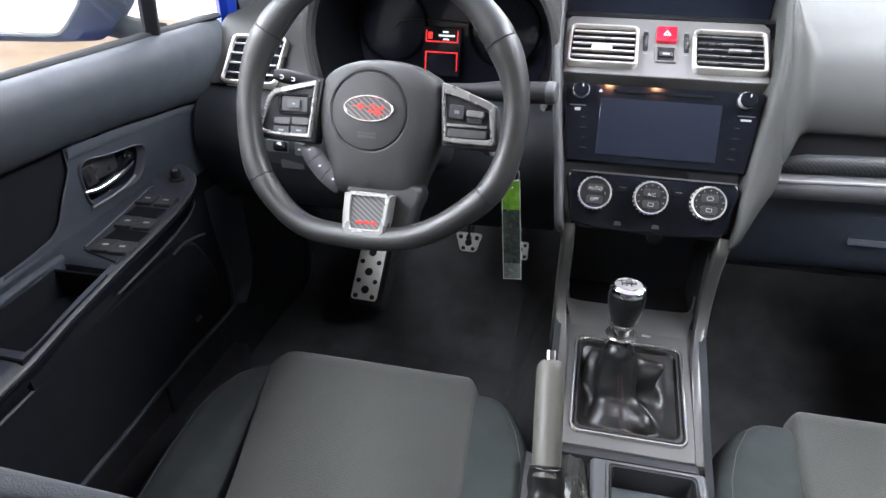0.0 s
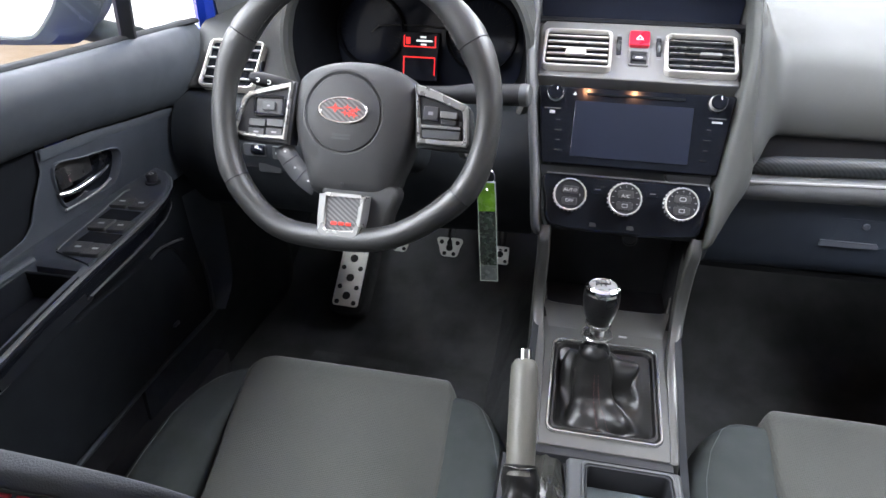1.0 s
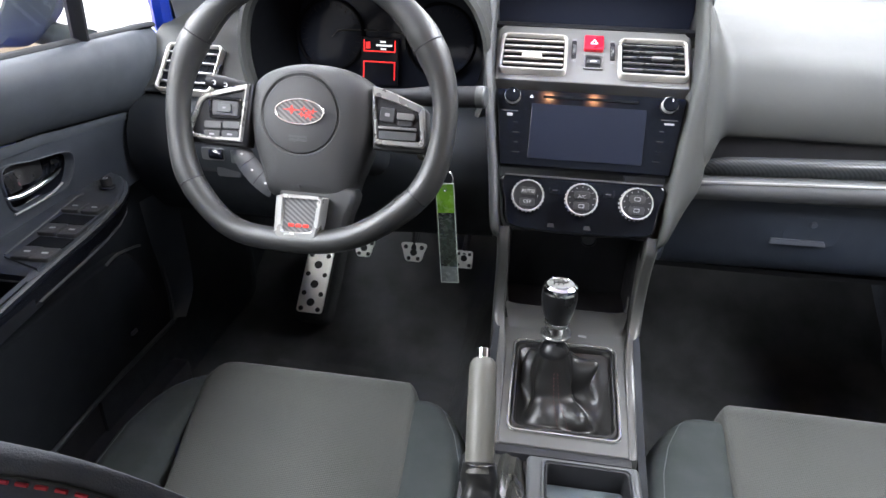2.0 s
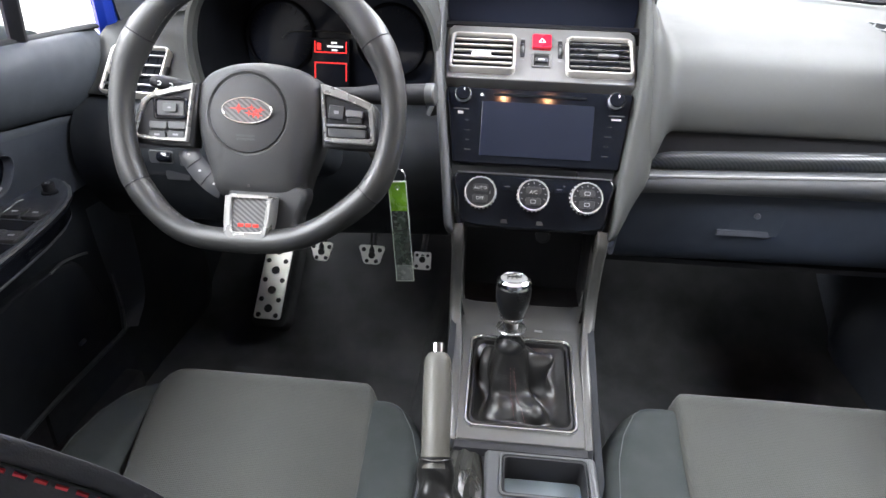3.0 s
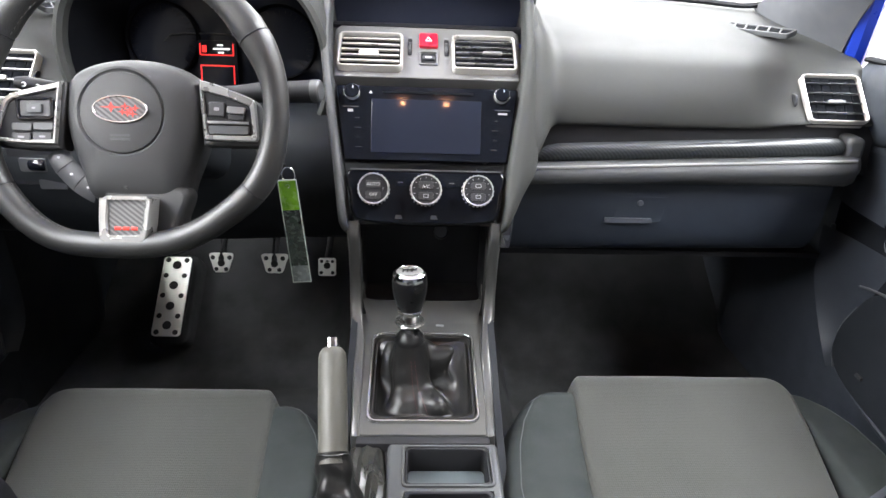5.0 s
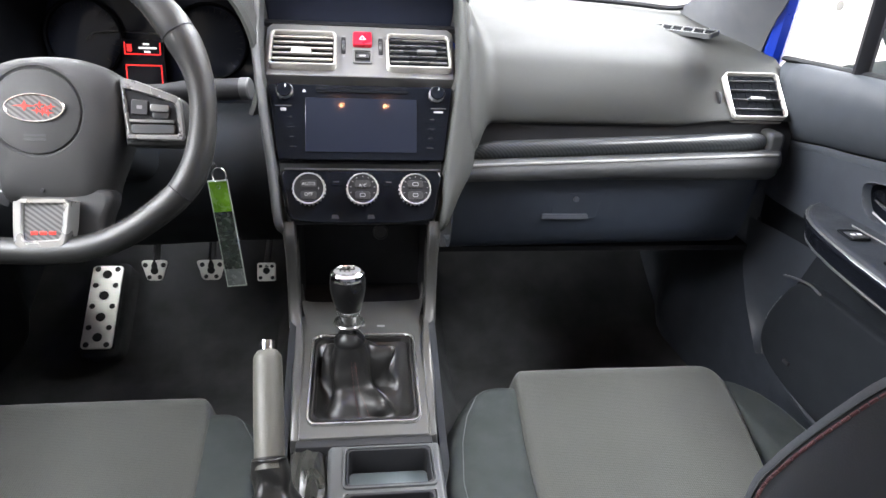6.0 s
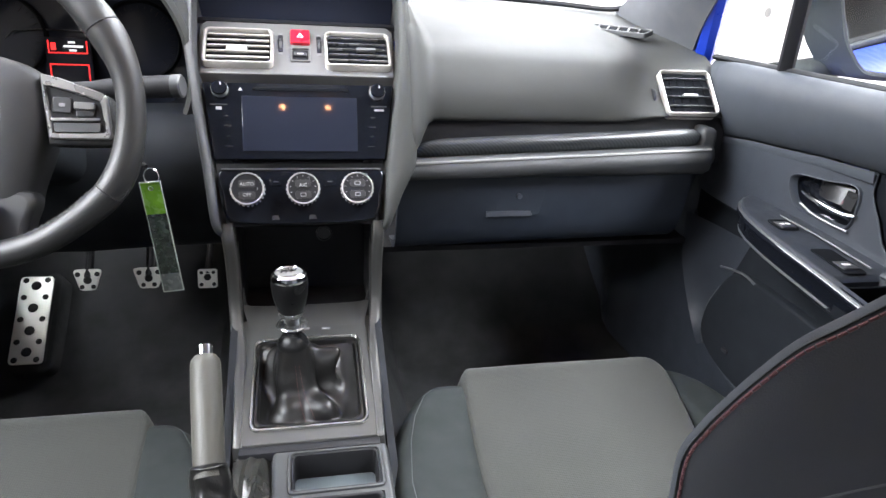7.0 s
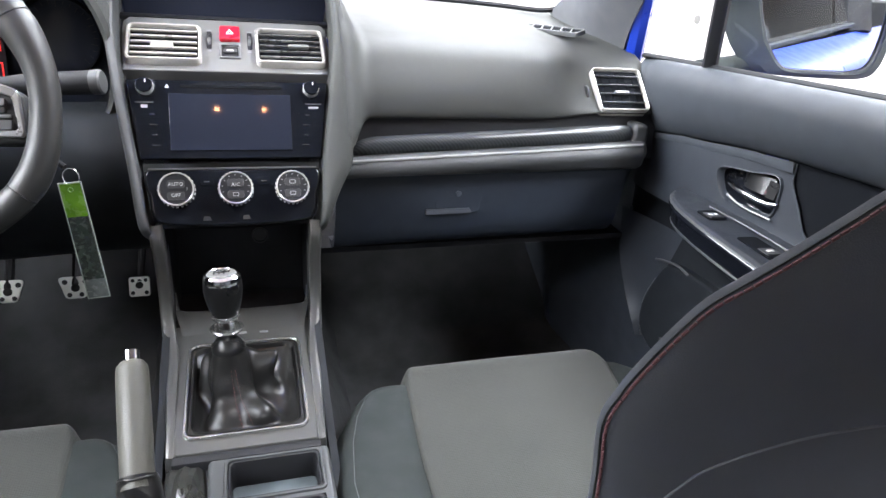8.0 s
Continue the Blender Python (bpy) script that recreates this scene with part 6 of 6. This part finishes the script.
# ---------- doors ----------
def door(s):
    drv = s < 0
    th = thing("front_door", "closed %s door with dark plastic trim and armrest" % ("driver" if drv else "passenger"), "car door", "front doors")

    def low_edge(y):
        return float(np.interp(y, (0.4, 0.60, 0.69, 0.78, 0.88, 0.94, 1.04, 1.1), (0.704, 0.7025, 0.7005, 0.6955, 0.685, 0.680, 0.666, 0.657)))

    # padded upper part
    bm = bmesh.new()

    def upper(u, v):
        y = -0.15 + 1.235 * u
        zb, zl = belt(y), low_edge(y)
        prof = smooth_line([(0.752, 1.0), (0.735, 1.02), (0.717, 0.99), (0.704, 0.86), (0.699, 0.70), (0.702, 0.50), (0.710, 0.30), (0.722, 0.12), (0.735, 0.0), (0.750, -0.03)], 5)
        p = along(prof, v)
        return Vector((s * (p.x + 0.02 * step(0.9, 1.0, u) ** 2), y, zl + (zb - zl) * p.y))

    sheet(bm, upper, 50, 40, 0.008)
    part("upper_pad", bm, M_DOORPAD, th, "grained dark grey upper door pad")
    bm = bmesh.new()
    tube(bm, [Vector((s * 0.735, -0.15 + 1.235 * k / 20, belt(-0.15 + 1.235 * k / 20) + 0.002)) for k in range(21)], 0.010, 8, flat=0.5)
    part("window_seal", bm, M_SEAL, th, "dark rubber window seal")
    # window post between the quarter glass and the door glass
    bm = bmesh.new()
    tube(bm, [Vector((s * 0.735, 0.905, 0.79)), Vector((s * 0.700, 0.864, 0.895)), Vector((s * 0.66, 0.82, 1.02)), Vector((s * 0.61, 0.77, 1.19))], 0.012, 8, flat=0.8)
    part("window_post", bm, M_BLACK, th)
    # middle panel with the hollow of the inside handle cut through it
    ho = smooth_loop([(0.714, 0.669), (0.766, 0.663), (0.822, 0.656), (0.835, 0.643), (0.822, 0.618), (0.800, 0.606), (0.758, 0.6075), (0.716, 0.6105), (0.707, 0.634)], 6)
    hc = Vector((0.765, 0.640))

    def inside(y, z):
        hit = False
        for (ya, za), (yb, zb) in zip(ho, ho[1:] + ho[:1]):
            if (za > z) != (zb > z) and y < (yb - ya) * (z - za) / (zb - za) + ya:
                hit = not hit
        return hit

    def mid_x(y, u):
        return 0.741 - 0.004 * math.sin(math.pi * u) + 0.006 * max(0, u - 0.9) * 10

    bm = bmesh.new()

    def rear_edge(z):
        return float(np.interp(z, (0.589, 0.5925, 0.5976, 0.604, 0.6115, 0.626, 0.6394, 0.6550, 0.6694, 0.70), (0.555, 0.5986, 0.633, 0.644, 0.653, 0.662, 0.670, 0.682, 0.691, 0.692)))

    def mid(u, v):
        back = rear_edge(0.555 + 0.141 * v)
        y = back + (1.070 - back) * u
        z = 0.555 + (low_edge(y) - 0.004 - 0.555) * v
        return Vector((s * mid_x(y, u), y, z))

    sheet(bm, mid, 110, 40)
    bmesh.ops.delete(bm, geom=[f for f in bm.faces if inside(*f.calc_center_median().yz)], context="FACES")
    mp = part("middle_panel", bm, M_DOOR, th, "dark grey plastic middle panel")
    bm = bmesh.new()
    tube(bm, [Vector((s * 0.7405, rear_edge(0.5895 + 0.107 * k / 24), 0.5895 + 0.107 * k / 24)) for k in range(25)], 0.0013, 6)
    part("panel_lip", bm, M_DOORPAD, mp)
    bm = bmesh.new()

    def brow(u, v):
        y = 0.692 + 0.372 * u
        z = low_edge(y) - 0.002 - (0.016 - 0.006 * u) * v
        return Vector((s * (0.7345 + 0.0025 * v * v), y, z))

    sheet(bm, brow, 24, 6)
    part("panel_brow", bm, M_DOORPAD, th, "lighter grey edge strip")
    bm = bmesh.new()

    def rear_mid(u, v):
        y = -0.15 + 0.860 * u
        z = 0.555 + (low_edge(y) + 0.004 - 0.555) * v
        return Vector((s * (0.7525 + 0.004 * math.sin(math.pi * v)), y, z))

    sheet(bm, rear_mid, 20, 12, 0.01)
    part("cloth_panel", bm, M_SHADEBLACK, th, "dark cloth inset panel")

    # inside handle in its hollow
    def hollow(grow, depth):
        return [Vector((s * (0.7372 + depth), hc.x + (y - hc.x) * grow, hc.y + (z - hc.y) * grow)) for y, z in ho]

    bm = bmesh.new()
    rows = [[bm.verts.new(p) for p in hollow(g, d)] for g, d in ((1.07, 0.0035), (1.04, -0.0003), (1.01, -0.0008), (0.97, 0.002), (0.93, 0.010))]
    for a, b in zip(rows, rows[1:]):
        for i in range(len(ho)):
            j = (i + 1) % len(ho)
            bm.faces.new((a[i], a[j], b[j], b[i]))
    hr = part("handle_surround", bm, M_DOOR, th, "smooth raised rim of the handle hollow")
    bm = bmesh.new()
    rows = [[bm.verts.new(p) for p in hollow(g, d)] for g, d in ((0.935, 0.010), (0.91, 0.020), (0.82, 0.026), (0.4, 0.028))]
    for a, b in zip(rows, rows[1:]):
        for i in range(len(ho)):
            j = (i + 1) % len(ho)
            bm.faces.new((a[i], a[j], b[j], b[i]))
    bm.faces.new(rows[-1])
    part("handle_hollow", bm, M_GLOSS, hr, "gloss black hollow")
    bm = bmesh.new()
    tube(bm, smooth_line([Vector((s * x, y, z)) for x, y, z in ((0.752, 0.822, 0.631), (0.744, 0.80, 0.630), (0.736, 0.765, 0.6305), (0.732, 0.725, 0.630), (0.736, 0.702, 0.633))], 6), lambda k: 0.0022 + 0.0028 * math.sin(math.pi * min(1, 0.1 + 0.75 * k)), 10, flat=0.8)
    part("door_handle", bm, M_CHROME, hr, "chrome pull lever")
    bm = bmesh.new()
    sheet(bm, lambda u, v: Vector((s * (0.757 - 0.008 * v - 0.006 * math.sin(math.pi * u)), 0.792 - 0.060 * u - 0.010 * v, 0.662 - 0.026 * v)), 12, 6, 0.003)
    part("lever_cup", bm, M_KNOB, hr, "dark lever plate")
    bm = bmesh.new()
    sheet(bm, lambda u, v: Vector((s * (0.742 - 0.006 * v), 0.727 - 0.020 * u, 0.661 - 0.024 * v)), 4, 6, 0.004)
    lt = part("lock_tab", bm, M_KNOB, hr, "dark lock tab")
    bm = bmesh.new()
    sheet(bm, lambda u, v: Vector((s * (0.7405 - 0.006 * v), 0.7275 - 0.003 * u, 0.657 - 0.015 * v)), 2, 4, 0.002)
    part("red_flag", bm, M_STITCHDIM, lt)
    bm = bmesh.new()
    tube(bm, smooth_line([Vector((s * 0.7345, y, z)) for y, z in ((0.800, 0.618), (0.775, 0.6115), (0.748, 0.609), (0.706, 0.609))], 5), 0.0016, 6)
    part("handle_edge", bm, M_SILVER, hr)

    # armrest with a pull cup, seen from above
    bm = bmesh.new()

    def edge_in(y):
        return float(np.interp(y, (-0.1, 0.30, 0.447, 0.519, 0.62, 0.70, 0.756, 0.812, 0.851, 0.880, 0.900, 0.912), (0.606, 0.608, 0.615, 0.626, 0.636, 0.641, 0.647, 0.659, 0.675, 0.694, 0.717, 0.745)))

    def arm(u, v):
        y = -0.10 + 1.015 * v
        xin = min(0.748, edge_in(y))
        x = xin + (0.752 - xin) * u
        z = 0.572 + 0.022 * step(0.3, 0.85, y)
        cup = step(xin + 0.010, xin + 0.016, x) * (1 - step(0.7080, 0.7100, x)) * step(0.462, 0.470, y) * (1 - step(0.604, 0.612, y))
        z -= 0.048 * cup
        z -= 0.006 * max(0, (0.10 - u) / 0.10) ** 2
        z += 0.010 * step(0.86, 1.0, u)
        return Vector((s * x, y, z))

    sheet(bm, arm, 60, 160, 0.0)
    ar = part("armrest", bm, M_DOOR, th, "dark plastic armrest with a pull cup")
    bm = bmesh.new()

    def flank(u, v):
        y = -0.10 + 1.005 * u
        xin = min(0.748, edge_in(y))
        prof = smooth_line([(0.0, -0.002), (-0.004, -0.008), (-0.001, -0.014), (0.006, -0.034), (0.010, -0.040), (0.05, -0.075), (0.11, -0.11)], 4)
        p = along(prof, v)
        return Vector((s * min(0.77, xin + p.x), y, 0.572 + 0.022 * step(0.3, 0.85, y) + p.y))

    sheet(bm, flank, 60, 24, 0.0)
    part("armrest_flank", bm, M_GLOSS, ar, "gloss black armrest edge")
    # the upper grey tube paints the thin highlight on the gloss rim
    for dz, r, mt, lb in ((-0.004, 0.0026, M_TRIM, "grey line standing in for the rim highlight"), (-0.040, 0.0016, M_TRIM, "grey lower line")):
        bm = bmesh.new()
        tube(bm, [Vector((s * min(0.748, edge_in(y) + (0.0 if dz > -0.01 else 0.008)), y, 0.572 + 0.022 * step(0.3, 0.85, y) + dz)) for y in [-0.1 + 1.0 * k / 60 for k in range(61)]], r, 6)
        part("edge_line", bm, mt, ar, lb)
    bm = bmesh.new()
    tube(bm, [Vector((s * 0.708, 0.44, 0.585)), Vector((s * 0.709, 0.50, 0.586)), Vector((s * 0.711, 0.56, 0.588)), Vector((s * 0.712, 0.612, 0.588))], 0.005, 8)
    part("cup_edge", bm, M_DOORPAD, ar)

    q = [(0.6370, 0.614), (0.7085, 0.612), (0.7045, 0.461), (0.6170, 0.459)]
    q = [(s * x, y) for x, y in q]
    cc = Vector((sum(p[0] for p in q) / 4, sum(p[1] for p in q) / 4))
    qi = [tuple(cc + (Vector(p) - cc) * 0.95) for p in q]
    bm = bmesh.new()
    ring_plate(bm, q, qi, 0.542, 0.5805, Matrix.Translation((0, 0.535, 0)) @ pose(0, 0, 0.0, 1.6) @ Matrix.Translation((0, -0.535, 0)), 0.001)
    # cup walls and floor carry their shade as near-black colour
    part("cup_wall", bm, M_SHADEBLACK, ar, "pull cup lining, shade put into its near-black")
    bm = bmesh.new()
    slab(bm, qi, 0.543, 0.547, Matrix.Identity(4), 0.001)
    part("cup_floor", bm, M_SHADEBLACK, ar)
    # switches
    SMAT = lambda x, y, a: Matrix.Translation((s * x, y, 0.5715 + 0.022 * step(0.3, 0.85, y))) @ pose(0, 0, 0, 2.2, 0, s * a)
    if drv:
        PL = Matrix.Translation((0, 0.70, 0.5893)) @ pose(0, 0, 0, 2.6) @ Matrix.Translation((0, -0.70, 0))
        bm = bmesh.new()
        slab(bm, [(-0.699, 0.636), (-0.640, 0.618), (-0.655, 0.776), (-0.718, 0.800)], -0.006, 0.0022, PL, 0.0012)
        plate = part("switch_plate", bm, M_DOOR, th, "dark window switch plate")
        for x, y in ((-0.680, 0.738), (-0.6665, 0.676)):
            bm = bmesh.new()
            box(bm, (x, y, 0.0024), (0.048, 0.026, 0.0008), 0, PL)
            part("switch_well", bm, M_SHADEBLACK, plate)
        for xa, xb, y in ((-0.698, -0.669, 0.770), (-0.685, -0.657, 0.706), (-0.674, -0.650, 0.646)):
            for x in (xa, xb):
                KM = PL @ pose(x, y, 0.0016, -3, 0, 4)
                bm = bmesh.new()
                slab(bm, rounded(0.0255, 0.030, 0.003, 3), 0.0, 0.0046, KM, 0.0016)
                sw = part("window_switch", bm, M_HUB, plate, "dark window switch with white mark")
                bm = bmesh.new()
                slab(bm, rounded(0.008, 0.004, 0.001, 2), 0.0047, 0.0050, KM, 0)
                part("mark", bm, M_PRINT, sw)
        bm = bmesh.new()
        tube(bm, [PL @ Vector((-0.7005, 0.640, 0.002)), PL @ Vector((-0.711, 0.73, 0.002)), PL @ Vector((-0.7215, 0.806, 0.002)), PL @ Vector((-0.717, 0.813, 0.002))], 0.0014, 6)
        part("plate_edge", bm, M_TRIM, plate)
        bm = bmesh.new()
        lathe(bm, [(0.0115, 0.0), (0.0115, 0.003), (0.008, 0.004), (0.0085, 0.014), (0.0075, 0.0155)], pose(-0.7025, 0.848, 0.594), 24)
        kn = part("mirror_knob", bm, M_BLACK, th, "round mirror adjusting knob")
        bm = bmesh.new()
        ring_plate(bm, rounded(0.007, 0.007, 0.003), rounded(0.0045, 0.0045, 0.002), 0.0, 0.0006, pose(-0.7025, 0.848, 0.6095), 0)
        part("mark", bm, M_MARKDIM, kn)
    else:
        for y, x, ln in ((0.772, 0.690, 0.036), (0.655, 0.682, 0.072)):
            bm = bmesh.new()
            slab(bm, rounded(0.032, ln, 0.005), 0.0, 0.0016, SMAT(x, y, -4) @ pose(0, 0, 0.0015), 0.0006)
            pl = part("switch_plate", bm, M_SHADEBLACK, th)
            bm = bmesh.new()
            slab(bm, rounded(0.024, 0.024, 0.003), 0.0, 0.0026, SMAT(x, y - (0.014 if ln > 0.05 else 0.003), -4) @ pose(0, 0, 0.002, -4), 0.0012)
            sw = part("window_switch", bm, M_BUTTON, pl, "dark switch with white mark")
            for dx in ((-0.005, 0.005) if ln < 0.05 else (0.0,)):
                bm = bmesh.new()
                slab(bm, rounded(0.006 if ln < 0.05 else 0.011, 0.006, 0.001, 2), 0.0027, 0.0031, SMAT(x + dx, y - (0.014 if ln > 0.05 else 0.003), -4) @ pose(0, 0, 0.002, -4), 0)
                part("mark", bm, M_MARK, sw)
        bm = bmesh.new()
        tube(bm, [Vector((0.7085, 0.80, 0.5975)), Vector((0.7065, 0.72, 0.597)), Vector((0.7, 0.62, 0.5945))], 0.0016, 6)
        part("plate_edge", bm, M_TRIM, th)

    # lower panel and pocket
    PMAT = Matrix(((0, 0, -s, s * 0.766), (1, 0, 0, 0), (0, 1, 0, 0), (0, 0, 0, 1)))
    outer = [(1.085, 0.50), (1.087, 0.42), (1.090, 0.345), (1.082, 0.275), (1.040, 0.232)] if drv else [(1.085, 0.50), (1.068, 0.41), (1.030, 0.347), (0.996, 0.305), (0.975, 0.281), (0.962, 0.267)]
    inner = [(1.000, 0.50), (1.008, 0.42), (1.018, 0.36), (1.026, 0.29), (1.020, 0.236)] if drv else [(0.912, 0.50), (0.934, 0.44), (0.953, 0.397), (0.974, 0.345), (0.972, 0.295), (0.960, 0.268)]
    rim = smooth_line(outer + ([(0.93, 0.228)] if drv else [(0.92, 0.253), (0.872, 0.242)]) + [(0.80, 0.228), (0.62, 0.216), (0.30, 0.208), (-0.12, 0.205)], 5)
    bm = bmesh.new()
    slab(bm, [(-0.12, 0.56), (1.088, 0.56)] + [tuple(p) for p in rim], -0.014, 0.0, PMAT, 0.0)
    part("lower_panel", bm, M_DOORCLOTH, th, "black lower door panel")
    bm = bmesh.new()
    # edge tube takes the paler pad colour to give its highlight band
    tube(bm, [PMAT @ Vector((p.x, p.y, 0.0005)) for p in rim], 0.0055, 10)
    part("panel_edge", bm, M_DOORPAD, th, "smooth panel edge, paler for its highlight band")
    bm = bmesh.new()
    fo, fi = smooth_line(outer, 6), smooth_line(inner, 6)

    def border(u, v):
        p = along(fi, u).lerp(along(fo, u), v)
        return Vector((s * (0.7655 - 0.022 * v * v), p.x, p.y))

    sheet(bm, border, 24, 8)
    pb = part("panel_border", bm, M_DOOR, th, "smooth dished front edge of the panel")
    bm = bmesh.new()
    # added paler tube draws the bright highlight along the pocket edge
    tube(bm, smooth_line([Vector((s * 0.7570, y, z)) for y, z in inner[2:]], 5), 0.0022, 8)
    part("border_highlight", bm, M_TRIM, pb, "thin paler line standing in for the edge highlight")
    bm = bmesh.new()
    box(bm, (s * 0.786, 0.49, 0.33), (0.008, 1.26, 0.56), 0)
    part("inner_skin", bm, M_BLACK, th, "black door inner skin")
    po = smooth_loop([(0.0, 0.445), (0.45, 0.448), (0.70, 0.448), (0.870, 0.450), (0.922, 0.438), (0.953, 0.390), (0.972, 0.335), (0.962, 0.285), (0.89, 0.256), (0.70, 0.242), (0.45, 0.238), (0.0, 0.236)], 6)
    bm = bmesh.new()
    slab(bm, po, 0.0, 0.018, PMAT, 0.008, 4)
    pk = part("pocket", bm, M_DOORCLOTH, th, "dark bulged map pocket")
    bm = bmesh.new()
    tube(bm, smooth_line([PMAT @ Vector((y, z, 0.017)) for y, z in ((0.955, 0.438), (0.93, 0.445), (0.89, 0.452), (0.86, 0.448))], 5), 0.0022, 6)
    part("pocket_lip", bm, M_TRIM, pk)
    bm = bmesh.new()
    box(bm, (0.885, 0.300, 0.020), (0.016, 0.007, 0.005), 0.002, PMAT)
    part("pocket_clip", bm, M_TRIM if drv else M_BLACK, pk)


door(-1)
door(1)


# ---------- door mirrors ----------
def door_mirror(s):
    th = thing("door_mirror", "black door mirror outside the %s window" % ("driver" if s < 0 else "passenger"), "door mirror", "door mirrors")
    MM = plane_frame(0.915, 0.870, 0.884, -1.8, -29.8) if s > 0 else plane_frame(-0.915, 0.870, 0.880, 6.0, 17)
    f = -s
    outl = smooth_loop([(f * 0.122, 0.050), (f * 0.112, 0.016), (f * 0.0934, -0.034), (f * 0.0772, -0.058), (f * 0.0612, -0.076), (f * 0.044, -0.0835), (-f * 0.005, -0.083), (-f * 0.052, -0.0795), (-f * 0.0705, -0.066),
                        (-f * 0.0764, -0.032), (-f * 0.0744, 0.014), (-f * 0.066, 0.046), (-f * 0.040, 0.060), (f * 0.050, 0.068), (f * 0.108, 0.066)], 5)
    bm = bmesh.new()
    rings = []
    for g, z, pull in ((0.98, 0.012, 0), (1.03, 0.018, 0), (1.12, 0.012, 0.014), (1.15, -0.02, 0.038), (1.04, -0.07, 0.044), (0.8, -0.105, 0.03), (0.45, -0.118, 0)):
        rings.append([MM @ Vector((x * g + f * pull * step(-0.02, 0.06, f * x) - f * 0.3 * pull * step(0.02, 0.07, -f * x), y * g, z)) for x, y in outl])
    solid_rings(bm, rings)
    bm.faces.ensure_lookup_table()
    bmesh.ops.delete(bm, geom=[fc for fc in bm.faces if len(fc.verts) > 4 and (MM.inverted() @ fc.calc_center_median()).z > 0], context="FACES_ONLY")
    part("housing", bm, M_HOUSING, th, "dark grey mirror housing")
    bm = bmesh.new()
    slab(bm, [(x * 0.985, y * 0.985) for x, y in outl], 0.002, 0.008, MM, 0.001)
    part("mirror_glass", bm, M_MIRROR, th, "clear mirror glass")
    bm = bmesh.new()
    tube(bm, [MM @ Vector((x * 1.0, y * 1.0, 0.0135)) for x, y in outl], 0.0024, 6, True)
    part("glass_rim", bm, M_TRIM, th)
    bm = bmesh.new()
    tube(bm, [Vector((s * 0.760, 0.960, 0.785)), Vector((s * 0.80, 0.960, 0.790)), Vector((s * 0.88, 0.95, 0.805)), Vector((s * 0.93, 0.93, 0.84))], 0.026, 14, flat=0.7)
    for v in bm.verts:
        v.co.y = min(v.co.y, 0.985)
    part("foot", bm, M_HOUSING, th)


door_mirror(-1)
door_mirror(1)
